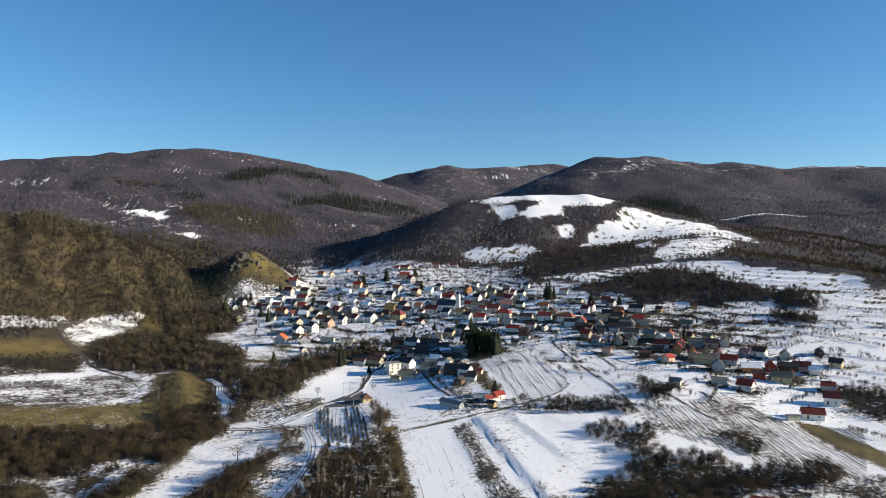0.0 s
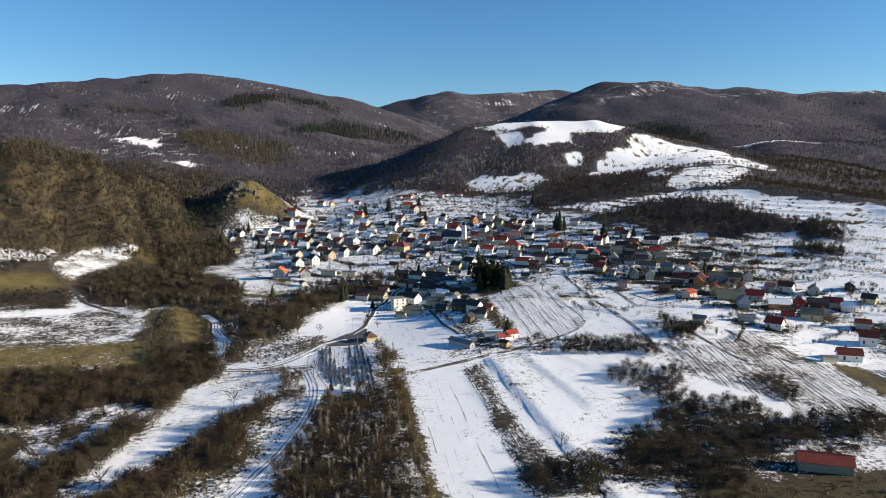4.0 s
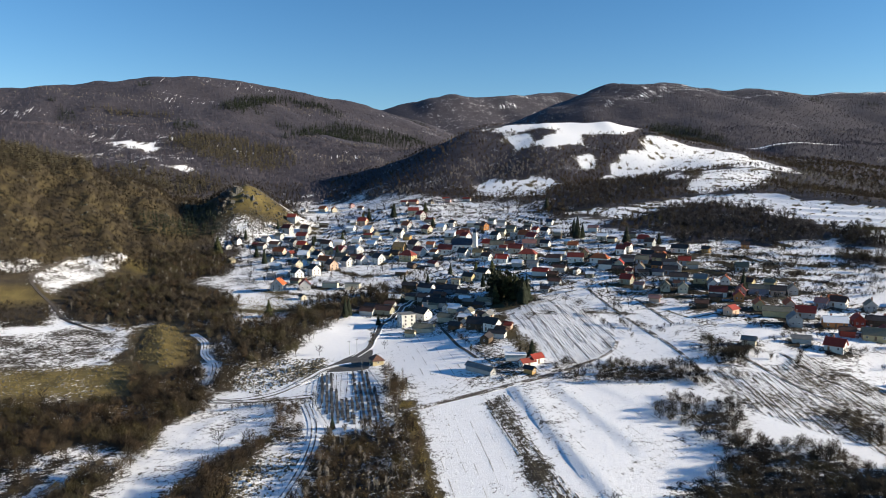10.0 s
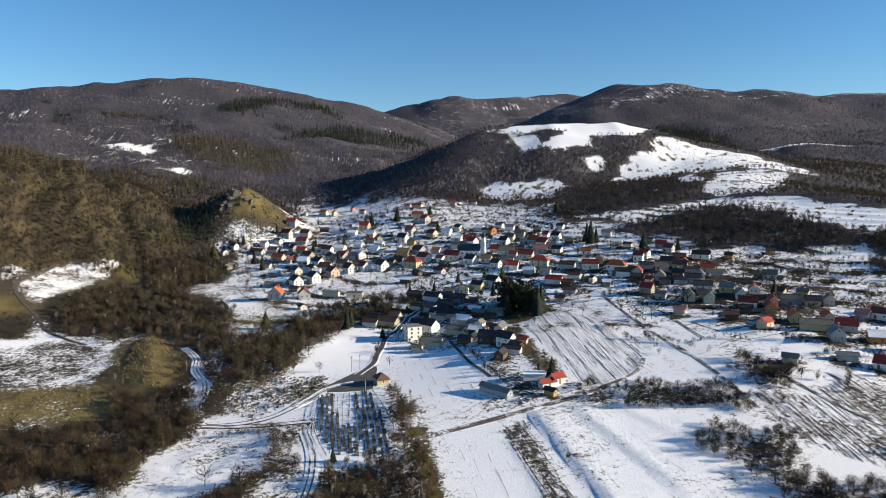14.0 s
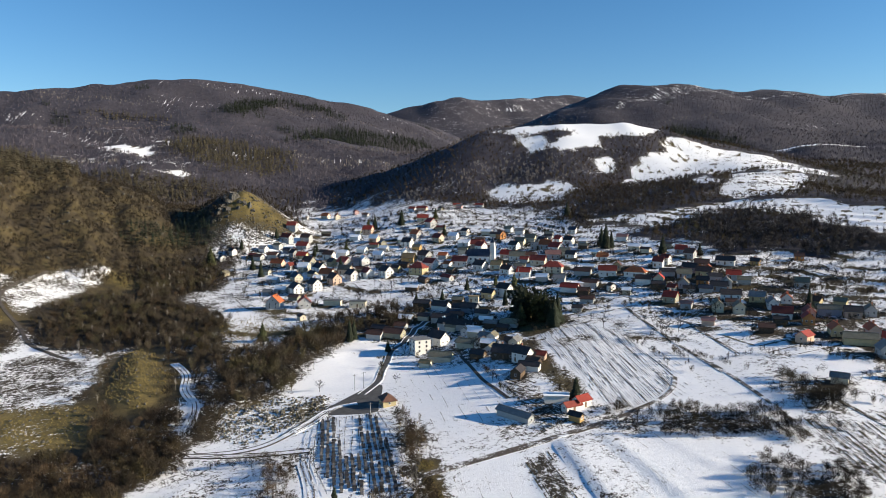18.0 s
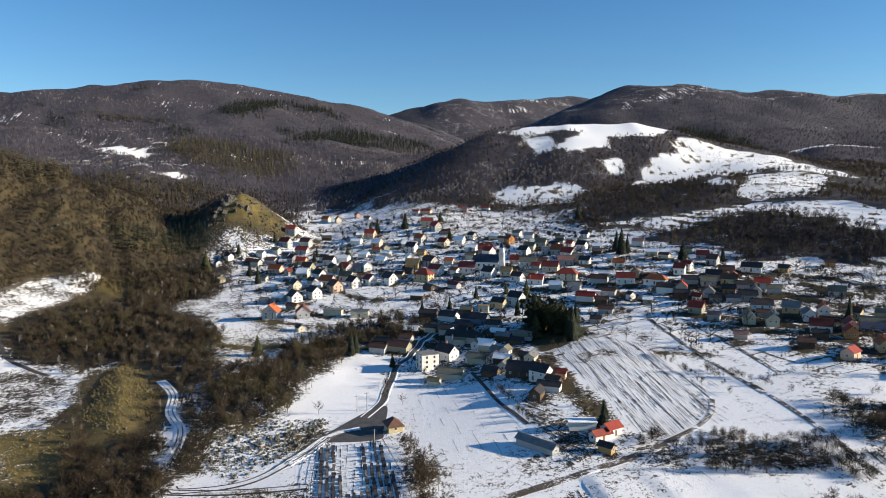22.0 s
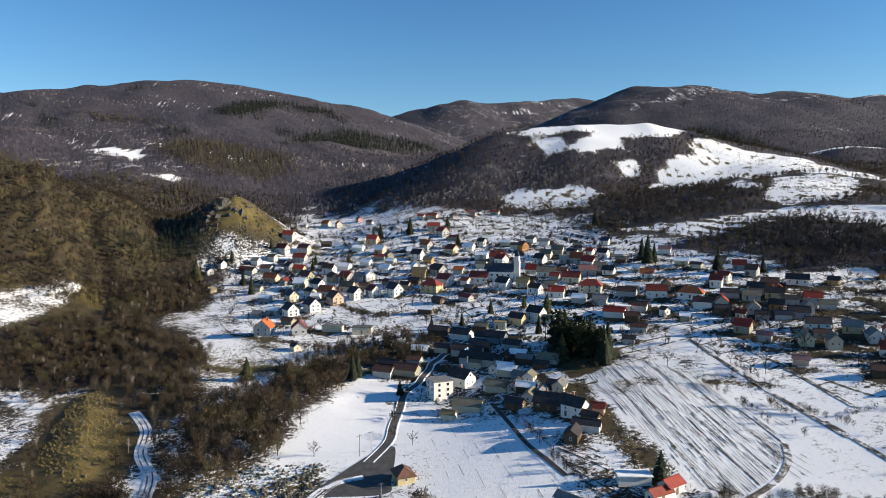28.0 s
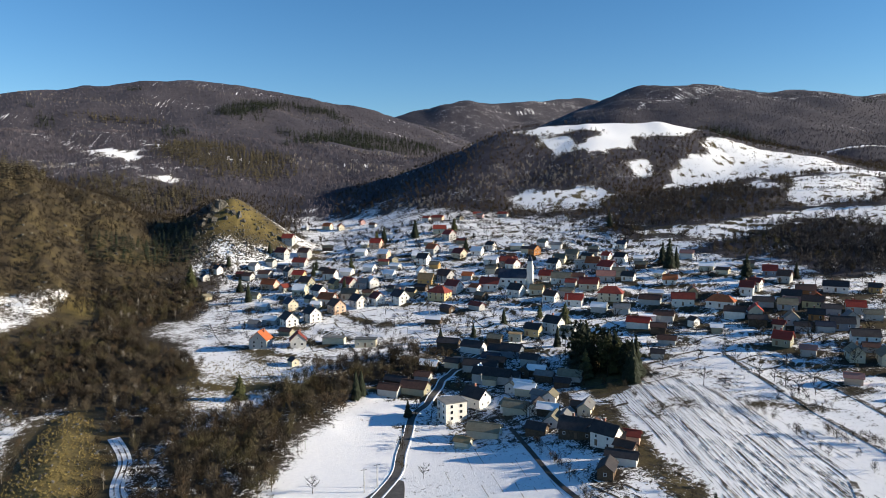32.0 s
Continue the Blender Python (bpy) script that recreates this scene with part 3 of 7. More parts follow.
def ground_material():
    m, nt, b = surface("winter_ground", 0.85)
    at = {}
    for n in ("snow", "wood", "turf"):
        a = nt.nodes.new("ShaderNodeAttribute")
        a.attribute_name = n
        at[n] = a.outputs["Fac"]
    n = calc(nt, "ADD", calc(nt, "MULTIPLY", grain(nt, 0.045, 5.0), 0.8), calc(nt, "MULTIPLY", grain(nt, 0.45, 6.0, 0.7), 1.0))
    # between the trunks of the high woods snow shows in strips that run down the slope
    tex = nt.nodes.new("ShaderNodeTexCoord")
    pull = node(nt, "ShaderNodeMapping", Scale=(0.2, 0.013, 0.0))
    nt.links.new(tex.outputs["Object"], pull.inputs["Vector"])
    strips = calc(nt, "MULTIPLY", calc(nt, "SUBTRACT", grain(nt, 1.0, 3.0, 0.6, pull.outputs[0]), 0.48), 2.3)
    drift = node(nt, "ShaderNodeMapping", Scale=(0.0035, 0.0065, 0.0))
    nt.links.new(tex.outputs["Object"], drift.inputs["Vector"])
    where = calc(nt, "MINIMUM", calc(nt, "MAXIMUM", calc(nt, "MULTIPLY_ADD", grain(nt, 1.0, 3.0, 0.5, drift.outputs[0]), 7.0, -3.7), 0.0), 1.0)
    place = nt.nodes.new("ShaderNodeSeparateXYZ")
    nt.links.new(tex.outputs["Object"], place.inputs[0])
    distant = calc(nt, "MINIMUM", calc(nt, "MAXIMUM", calc(nt, "MULTIPLY_ADD", place.outputs["Y"], 0.004, -4.6), 0.0), 1.0)
    n = calc(nt, "ADD", n, calc(nt, "MULTIPLY", calc(nt, "MULTIPLY", calc(nt, "MULTIPLY", strips, where), distant), at["wood"]))
    n = calc(nt, "SUBTRACT", n, calc(nt, "MULTIPLY", calc(nt, "MULTIPLY", distant, at["wood"]), 0.16))
    n = calc(nt, "ADD", n, calc(nt, "MULTIPLY", calc(nt, "SUBTRACT", grain(nt, 1.7, 3.0, 0.6), 0.5), 0.75))
    s = calc(nt, "MULTIPLY_ADD", calc(nt, "ADD", calc(nt, "ADD", n, at["snow"]), -1.42), 9.0, 0.5)
    s = calc(nt, "MINIMUM", calc(nt, "MAXIMUM", s, 0.0), 1.0)
    mix = calc(nt, "ADD", calc(nt, "MULTIPLY", grain(nt, 0.07), 0.5), calc(nt, "MULTIPLY", grain(nt, 1.5), 0.5))
    grass = ramp(nt, mix, 0.36, 0.64, (0.070, 0.054, 0.018), (0.205, 0.155, 0.054))
    soil = ramp(nt, mix, 0.36, 0.64, (0.014, 0.011, 0.007), (0.056, 0.042, 0.025))
    # leaf floor of the woods, tinted violet to carry the mountains' haze
    hazy_litter = ramp(nt, mix, 0.36, 0.64, (0.032, 0.029, 0.036), (0.063, 0.057, 0.068))
    bare = mixed(nt, at["turf"], mixed(nt, at["wood"], soil, hazy_litter), grass)
    white = ramp(nt, grain(nt, 0.7, 6.0, 0.7), 0.3, 0.7, (0.81, 0.815, 0.825), (0.90, 0.90, 0.90))
    nt.links.new(mixed(nt, s, bare, white), b.inputs["Base Color"])
    relief(nt, b, calc(nt, "ADD", calc(nt, "MULTIPLY", s, 0.4), grain(nt, 1.3, 7.0, 0.75)), 0.9, 0.28)
    return m


ground = sheet("ground", GX, GY, LZ, ground_material())
tagged(ground, "valley floor and hills under patchy melting snow", "ground", kind="structure")


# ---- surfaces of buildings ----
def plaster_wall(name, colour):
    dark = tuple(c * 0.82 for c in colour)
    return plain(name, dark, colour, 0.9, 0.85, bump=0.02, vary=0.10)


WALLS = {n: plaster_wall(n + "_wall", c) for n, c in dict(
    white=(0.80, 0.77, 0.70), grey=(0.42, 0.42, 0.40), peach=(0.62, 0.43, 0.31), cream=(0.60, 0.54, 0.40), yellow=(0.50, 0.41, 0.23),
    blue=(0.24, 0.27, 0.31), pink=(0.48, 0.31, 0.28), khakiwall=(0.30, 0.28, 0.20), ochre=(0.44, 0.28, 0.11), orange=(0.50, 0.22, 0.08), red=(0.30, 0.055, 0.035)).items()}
WALLS["wood"] = plain("dark_boards", (0.055, 0.038, 0.026), (0.13, 0.09, 0.06), 1.5, 0.85, bump=0.03, vary=0.3)


def tiled(name, a, b, wet=0.6):
    """Courses of tiles across the slope: the seams are relief, each roof its own tone."""
    m, nt, bs = surface(name, wet)
    uv = nt.nodes.new("ShaderNodeUVMap")
    w = node(nt, "ShaderNodeTexWave", Scale=1.6, Distortion=0.4, Detail=1.0)
    w.bands_direction = "Y"
    nt.links.new(uv.outputs[0], w.inputs["Vector"])
    f = calc(nt, "ADD", calc(nt, "MULTIPLY", grain(nt, 0.5), 0.55), calc(nt, "MULTIPLY", grain(nt, 5.0), 0.45))
    ob = nt.nodes.new("ShaderNodeObjectInfo")
    h = node(nt, "ShaderNodeHueSaturation")
    nt.links.new(ramp(nt, f, 0.34, 0.66, a, b), h.inputs["Color"])
    nt.links.new(calc(nt, "MULTIPLY_ADD", ob.outputs["Random"], 0.4, 0.8), h.inputs["Value"])
    nt.links.new(h.outputs["Color"], bs.inputs["Base Color"])
    relief(nt, bs, calc(nt, "ADD", calc(nt, "MULTIPLY", w.outputs["Fac"], 0.6), grain(nt, 4.0)), 0.6, 0.06)
    return m


ROOFS = {n: tiled(n + "_tiles", a, b) for n, (a, b) in dict(
    orange=((0.26, 0.065, 0.022), (0.44, 0.13, 0.045)), red=((0.14, 0.028, 0.020), (0.25, 0.052, 0.034)), redbright=((0.24, 0.030, 0.020), (0.40, 0.060, 0.036)),
    dark=((0.022, 0.020, 0.022), (0.060, 0.052, 0.050)), brown=((0.07, 0.035, 0.026), (0.14, 0.075, 0.05)), navy=((0.02, 0.028, 0.045), (0.05, 0.06, 0.085)),
    khaki=((0.11, 0.10, 0.07), (0.22, 0.20, 0.14)), greyroof=((0.11, 0.11, 0.11), (0.22, 0.22, 0.21)), flatdark=((0.05, 0.055, 0.055), (0.16, 0.16, 0.15)),
    ochreroof=((0.22, 0.15, 0.075), (0.34, 0.24, 0.12)), pinkroof=((0.26, 0.12, 0.10), (0.36, 0.19, 0.15))).items()}
ROOFS["snow"] = snow_cover("snowed_roof", (0.10, 0.08, 0.07), (0.2, 0.16, 0.13), 0.85, 0.1, 0.5)
FRAME = plain("white_frames", (0.62, 0.62, 0.60), (0.74, 0.74, 0.72), 3)
PANE, _nt, _b = surface("window_glass", 0.08)
_b.inputs["Base Color"].default_value = (0.015, 0.018, 0.022, 1)
_b.inputs["Specular IOR Level"].default_value = 0.6
WOODEN = plain("weathered_boards", (0.10, 0.065, 0.04), (0.24, 0.16, 0.10), 2.5, 0.85, bump=0.03, vary=0.3)
BRICK = plain("chimney_brick", (0.26, 0.11, 0.07), (0.40, 0.20, 0.13), 6, 0.9, bump=0.03, vary=0.3)
CONCRETE = plain("grey_concrete", (0.28, 0.28, 0.27), (0.44, 0.43, 0.41), 1.5, 0.9, bump=0.02, vary=0.2)
DARK = plain("dark_metal", (0.03, 0.03, 0.03), (0.07, 0.07, 0.07), 4, 0.5)


# ---- builders ----
def solid(name, verts, faces, material, smooth=False):
    me = bpy.data.meshes.new(name)
    me.from_pydata(verts, [], faces)
    me.materials.append(material)
    if smooth:
        me.polygons.foreach_set("use_smooth", np.ones(len(faces), bool))
    return me


BOX = [(0, 3, 2, 1), (4, 5, 6, 7), (0, 1, 5, 4), (1, 2, 6, 5), (2, 3, 7, 6), (3, 0, 4, 7)]


def box(name, x0, x1, y0, y1, z0, z1, material, taper=0.0):
    c, d = ((x1 - x0) * taper / 2, (y1 - y0) * taper / 2)
    v = [(x0, y0, z0), (x1, y0, z0), (x1, y1, z0), (x0, y1, z0), (x0 + c, y0 + d, z1), (x1 - c, y0 + d, z1), (x1 - c, y1 - d, z1), (x0 + c, y1 - d, z1)]
    return solid(name, v, BOX, material)


def under(name, me, parent, m=None, label=""):
    ob = new(name, me)
    ob.parent = parent
    if m is not None:
        ob.matrix_basis = m
    if label:
        tagged(ob, label)
    return ob


def base(name, x, y, turn, label, category, group="", z=None):
    ob = new(name)
    ob.matrix_basis = pose(x, y, high(x, y) if z is None else z, 0, 0, turn)
    return tagged(ob, label, category, group)


def frame_mesh(w, h):
    """A window frame, a ring that stands proud of the wall and faces -y."""
    a, b, v, f = w / 2, 0.11, [], []
    for y in (-0.10, 0.05):
        v += [(-a, y, 0), (a, y, 0), (a, y, h), (-a, y, h), (-a + b, y, b), (a - b, y, b), (a - b, y, h - b), (-a + b, y, h - b)]
    for k in range(4):
        n = (k + 1) % 4
        f += [(k, n, n + 4, k + 4), (k + 8, k + 12, n + 12, n + 8), (k, k + 8, n + 8, n), (k + 4, n + 4, n + 12, k + 12)]
    return solid("window", v, f, FRAME)


WINDOW = {k: (frame_mesh(*k), box("pane", -k[0] / 2 + 0.1, k[0] / 2 - 0.1, -0.05, 0.03, 0.1, k[1] - 0.1, PANE)) for k in ((1.3, 1.4), (1.7, 1.5), (0.9, 1.1))}
DOOR = box("door", -0.5, 0.5, -0.08, 0.04, 0, 2.05, WOODEN)
CHIMNEY = box("chimney", -0.35, 0.35, -0.35, 0.35, -1.2, 1.3, BRICK)
CAP = box("cap", -0.45, 0.45, -0.45, 0.45, 1.3, 1.42, CONCRETE)


def windows(parent, m, size):
    w = under("window", WINDOW[size][0], parent, m)
    under("pane", WINDOW[size][1], w)


def slab(name, corners, thick, material):
    """A roof slope: four corners, the first two along the eaves, made thick downwards."""
    a, b, c, d = (Vector(p) for p in corners)
    n = (b - a).cross(d - a).normalized() * thick
    v = [p - n for p in (a, b, c, d)] + [a, b, c, d]
    me = solid(name, [tuple(p) for p in v], BOX, material)
    uv = me.uv_layers.new(name="UVMap")
    along, up = (b - a).normalized(), ((d - a) - (d - a).project(b - a)).normalized()
    for loop in me.loops:
        p = me.vertices[loop.vertex_index].co - a
        uv.data[loop.index].uv = (p.dot(along), p.dot(up))
    return me


WALL_WORDS = dict(white="white", grey="pale grey", peach="peach-coloured", cream="cream", yellow="pale yellow", blue="bluish grey", pink="pinkish", khakiwall="drab green", ochre="ochre", orange="orange", red="red", wood="brown boarded")
ROOF_WORDS = dict(orange="orange tiled", red="dark red tiled", redbright="bright red tiled", dark="dark slate", brown="brown tiled", navy="dark blue", khaki="weathered grey-green", greyroof="grey sheet", snow="snow-covered", flatdark="dark", ochreroof="tan sheet", pinkroof="faded red")
STYLE_WORDS = dict(gable="gable roof", hip="hipped roof", flat="flat roof")
HOMES = []


def house(x, y, w, l, h, turn, wall, roof, style):
    """A house with its ridge along its own y axis, turned counterclockwise; its front gable faces -y."""
    small = h < 3.3
    size = 0.86 if x > 170 else 1.12 if x < 110 and 615 < y < 770 and not small else 1.0
    w, l, h = w * size, l * size, h * (size if not small else 1.0)
    HOMES.append((x, y, max(w, l)))
    kind = "shed" if small else "house"
    made = "wooden" if wall == "wood" else "rendered"
    what = f"{WALL_WORDS[wall]} {made} {kind} with a {ROOF_WORDS[roof]} {STYLE_WORDS[style]}"
    spots = [(x + dx * math.cos(radians(turn)) - dy * math.sin(radians(turn)), y + dx * math.sin(radians(turn)) + dy * math.cos(radians(turn))) for dx in (-w / 2, w / 2) for dy in (-l / 2, l / 2)]
    heights = [high(*s) for s in spots]
    z = sum(heights) / 4 + 0.2
    home = base(kind, x, y, turn, what, kind, "sheds of the village" if small else "houses of the village", z)
    low = min(heights) - z - 0.5
    a, b = w / 2, l / 2
    rise = 0.0 if style == "flat" else (a * 0.75 if style == "hip" else a * (0.92 if not small else 0.7))
    if style == "gable":
        v = [(-a, -b, low), (a, -b, low), (a, b, low), (-a, b, low), (-a, -b, h), (a, -b, h), (a, b, h), (-a, b, h), (0, -b, h + rise), (0, b, h + rise)]
        f = [(0, 3, 2, 1), (0, 1, 5, 8, 4), (2, 3, 7, 9, 6), (1, 2, 6, 5), (3, 0, 4, 7), (4, 8, 9, 7), (5, 6, 9, 8)]
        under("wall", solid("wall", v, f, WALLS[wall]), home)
        o, t = 0.55, 0.16
        drop = rise / a * o
        for s in (1, -1):
            c = [(s * (a + o), -s * -(b + o), h - drop), (s * (a + o), -s * (b + o), h - drop), (0, -s * (b + o), h + rise), (0, s * (b + o), h + rise)]
            c = [(px, py, pz + t) for px, py, pz in (c if s < 0 else c)]
            me = slab("roof", [c[1], c[0], c[3], c[2]], t, ROOFS[roof])
            under("roof", me, home)
        under("ridge", box("ridge", -0.16, 0.16, -b - 0.5, b + 0.5, h + rise + t - 0.12, h + rise + t + 0.1, ROOFS[roof]), home)
    elif style == "hip":
        v = [(-a, -b, low), (a, -b, low), (a, b, low), (-a, b, low), (-a, -b, h), (a, -b, h), (a, b, h), (-a, b, h)]
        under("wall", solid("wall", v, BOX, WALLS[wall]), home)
        o, k = 0.6, b - a * 0.85
        e = h - rise / a * o
        A, B, C, D = (-a - o, -b - o, e), (a + o, -b - o, e), (a + o, b + o, e), (-a - o, b + o, e)
        P, Q = (0, -k, h + rise), (0, k, h + rise)
        for c in ((B, C, Q, P), (D, A, P, Q), (A, B, P, P), (C, D, Q, Q)):
            if c[2] == c[3]:
                me = solid("roof", [c[0], c[1], c[2], tuple(np.add(c[0], (0, 0, -0.2))), tuple(np.add(c[1], (0, 0, -0.2))), tuple(np.add(c[2], (0, 0, -0.2)))], [(0, 1, 2), (5, 4, 3), (0, 3, 4, 1), (1, 4, 5, 2), (2, 5, 3, 0)], ROOFS[roof])
                me.uv_layers.new(name="UVMap")
            else:
                me = slab("roof", c, 0.16, ROOFS[roof])
            under("roof", me, home)
    else:
        v = [(-a, -b, low), (a, -b, low), (a, b, low), (-a, b, low), (-a, -b, h), (a, -b, h), (a, b, h), (-a, b, h)]
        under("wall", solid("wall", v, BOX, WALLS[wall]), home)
        under("roof", slab("roof", [(-a - 0.4, -b - 0.4, h + 0.26), (a + 0.4, -b - 0.4, h + 0.26), (a + 0.4, b + 0.4, h + 0.26), (-a - 0.4, b + 0.4, h + 0.26)], 0.25, ROOFS[roof]), home)
    if style != "flat" and not small:
        ch = under("chimney", CHIMNEY, home, pose(a * 0.3, b * 0.3, h + rise * 0.95))
        under("cap", CAP, ch)
    size = (1.3, 1.4) if w > 7.5 else (0.9, 1.1)
    floors = 1 if h < 4.3 else 2 if h < 6.9 else 3
    step = (h - 0.3) / floors
    for k in range(floors):
        zz = k * step + min(1.0, step - 1.7)
        if small:
            windows(home, pose(0, -b, max(zz, 0.7)), (0.9, 1.1))
            break
        for dx in (-a * 0.45, a * 0.45):
            windows(home, pose(dx, -b, zz), size)
        n = max(2, int(l / 3.6))
        for i in range(n):
            yy = -b + l * (i + 0.5) / n
            windows(home, pose(a, yy, zz, 0, 0, 90), size)
            if not (k == 0 and i == n // 2):
                windows(home, pose(-a, yy, zz, 0, 0, -90), size)
    if style == "gable" and rise > 3:
        windows(home, pose(0, -b, h + 0.5), (0.9, 1.1))
    under("door", DOOR, home, pose(-a, -b + l * (max(2, int(l / 3.6)) // 2 + 0.5) / max(2, int(l / 3.6)), 0, 0, 0, -90) if not small else pose(a, 0, 0, 0, 0, 90))
    return home


# ---- the village ----
house(-49.7, 632.5, 8.8, 8.0, 4.1, -14, "grey", "orange", "gable")
house(-29.2, 628.5, 7.6, 8.0, 3.4, 6, "grey", "red", "gable")
house(-37.9, 675.7, 7.2, 8.8, 4.0, 28, "white", "dark", "gable")
house(-24.1, 679.6, 6.9, 8.8, 4.7, 30, "white", "dark", "gable")
house(-9.3, 695.1, 7.2, 8.8, 4.1, 30, "peach", "brown", "gable")
house(4.6, 700.4, 6.9, 8.8, 4.1, 30, "white", "dark", "gable")
house(17.2, 701.0, 6.4, 8.0, 4.0, 28, "white", "red", "gable")
house(31.9, 696.9, 7.2, 8.8, 4.3, 32, "white", "dark", "gable")
house(-9.4, 625.6, 5.6, 12.0, 3.2, 76, "cream", "flatdark", "flat")
house(7.7, 615.0, 6.4, 11.2, 3.8, 80, "cream", "flatdark", "flat")
house(-40.2, 717.3, 6.4, 8.0, 4.0, 28, "cream", "navy", "gable")
house(-22.6, 745.8, 6.4, 9.6, 4.0, 35, "white", "dark", "gable")
house(-23.1, 713.1, 4.8, 6.4, 2.6, 65, "white", "snow", "gable")
house(-36.5, 758.1, 7.2, 8.0, 3.7, 65, "cream", "snow", "gable")
house(-12.1, 766.7, 5.6, 7.2, 3.6, 30, "yellow", "dark", "gable")
house(-0.5, 727.5, 6.4, 9.6, 3.3, 57, "cream", "khaki", "gable")
house(-62.2, 794.1, 7.2, 12.0, 3.3, 59, "peach", "orange", "gable")
house(-49.1, 777.7, 6.4, 7.2, 3.0, -50, "grey", "red", "gable")
house(-40.9, 812.2, 6.4, 9.6, 3.4, 63, "yellow", "redbright", "gable")
house(-42.8, 855.1, 7.2, 12.0, 3.3, 63, "grey", "red", "gable")
house(-69.9, 832.8, 7.2, 10.4, 2.8, 61, "grey", "brown", "gable")
house(-83.3, 830.3, 6.4, 8.8, 2.9, 55, "grey", "brown", "gable")
house(-81.4, 851.9, 6.4, 7.2, 2.9, 61, "white", "greyroof", "gable")
house(-118.4, 833.2, 5.6, 6.4, 3.0, 30, "white", "navy", "gable")
house(-110.4, 846.3, 5.6, 7.2, 3.3, 40, "white", "dark", "gable")
house(-106.7, 777.9, 4.8, 6.4, 2.8, -40, "khakiwall", "khaki", "gable")
house(-24.9, 1049.3, 7.2, 9.6, 3.6, 57, "cream", "orange", "gable")
house(-10.1, 1037.2, 6.4, 6.4, 4.0, 20, "cream", "orange", "gable")
house(14.1, 1047.4, 5.6, 6.4, 3.0, 20, "pink", "red", "gable")
house(28.5, 835.8, 7.2, 8.8, 3.4, 57, "peach", "snow", "gable")
house(35.5, 817.3, 5.6, 6.4, 3.0, 20, "khakiwall", "greyroof", "gable")
house(57.9, 816.1, 6.4, 13.6, 2.8, 67, "cream", "snow", "gable")
house(9.0, 753.7, 5.6, 7.2, 3.3, 60, "blue", "greyroof", "gable")
house(15.6, 753.7, 6.4, 8.0, 3.7, 20, "white", "snow", "gable")
house(54.1, 739.1, 7.2, 9.6, 3.4, 63, "ochre", "ochreroof", "gable")
house(68.6, 751.9, 6.4, 8.0, 3.0, 55, "grey", "brown", "gable")
house(83.5, 734.4, 6.4, 7.2, 2.8, 60, "grey", "orange", "gable")
house(57.7, 693.0, 8.8, 11.2, 4.4, 53, "yellow", "red", "hip")
house(68.9, 705.4, 6.4, 9.6, 4.0, 38, "white", "red", "gable")
house(53.3, 762.8, 5.6, 7.2, 4.0, 10, "white", "snow", "gable")
house(82.1, 694.9, 5.6, 6.4, 3.1, 40, "white", "orange", "gable")
house(92.3, 696.3, 7.2, 11.2, 3.4, 61, "white", "red", "gable")
house(103.2, 667.6, 6.4, 8.0, 3.6, 40, "white", "dark", "gable")
house(118.0, 754.6, 7.2, 12.0, 3.7, 63, "peach", "red", "gable")
house(143.2, 773.7, 6.8, 7.2, 4.0, 24, "orange", "brown", "gable")
house(129.4, 692.8, 6.4, 8.0, 3.3, 55, "grey", "redbright", "gable")
house(143.5, 722.0, 6.4, 8.0, 4.0, 40, "white", "dark", "gable")
house(116.6, 813.7, 5.6, 7.2, 3.3, 40, "white", "dark", "gable")
house(9.8, 856.4, 6.4, 9.6, 3.0, 63, "white", "snow", "gable")
house(151.5, 734.8, 6.4, 8.8, 3.6, 55, "cream", "khaki", "gable")
house(163.1, 741.7, 6.4, 8.8, 3.6, 57, "cream", "khaki", "gable")
house(158.3, 709.2, 6.4, 7.2, 5.4, 70, "grey", "greyroof", "flat")
house(135.5, 678.5, 7.2, 12.0, 3.4, 63, "white", "khaki", "gable")
house(145.8, 676.4, 6.4, 8.0, 3.1, 60, "grey", "brown", "gable")
house(146.1, 655.3, 7.2, 11.2, 3.4, 59, "cream", "red", "gable")
house(161.3, 667.0, 6.4, 11.2, 3.4, 67, "grey", "pinkroof", "gable")
house(187.3, 707.8, 6.8, 8.8, 4.3, 42, "white", "dark", "gable")
house(182.2, 721.7, 5.6, 6.4, 3.3, 40, "white", "redbright", "gable")
house(203.1, 745.4, 6.4, 7.2, 3.4, 50, "white", "navy", "gable")
house(172.7, 674.8, 6.4, 8.8, 3.4, 63, "cream", "khaki", "gable")
house(173.6, 660.3, 6.4, 8.8, 3.4, 50, "white", "dark", "gable")
house(149.6, 628.2, 8.8, 13.6, 4.7, 61, "cream", "red", "hip")
house(128.3, 629.8, 6.4, 9.6, 3.7, 61, "white", "redbright", "gable")
house(106.2, 596.2, 6.6, 9.6, 5.0, 36, "white", "dark", "gable")
house(94.7, 594.5, 5.2, 8.8, 3.9, 42, "yellow", "dark", "gable")
house(84.5, 592.6, 5.6, 6.4, 3.8, 70, "cream", "ochreroof", "flat")
house(78.0, 573.4, 7.2, 10.4, 3.0, 55, "blue", "dark", "gable")
house(61.3, 586.4, 7.2, 11.2, 2.8, 51, "white", "dark", "gable")
house(48.4, 569.9, 4.4, 7.2, 2.8, 55, "cream", "dark", "gable")
# a yellow shed: the shade on its long wall is painted as drab green
house(27.9, 547.8, 7.2, 12.0, 2.6, 58, "khakiwall", "brown", "gable")
house(51.5, 524.7, 7.2, 10.4, 4.1, 36, "white", "dark", "gable")
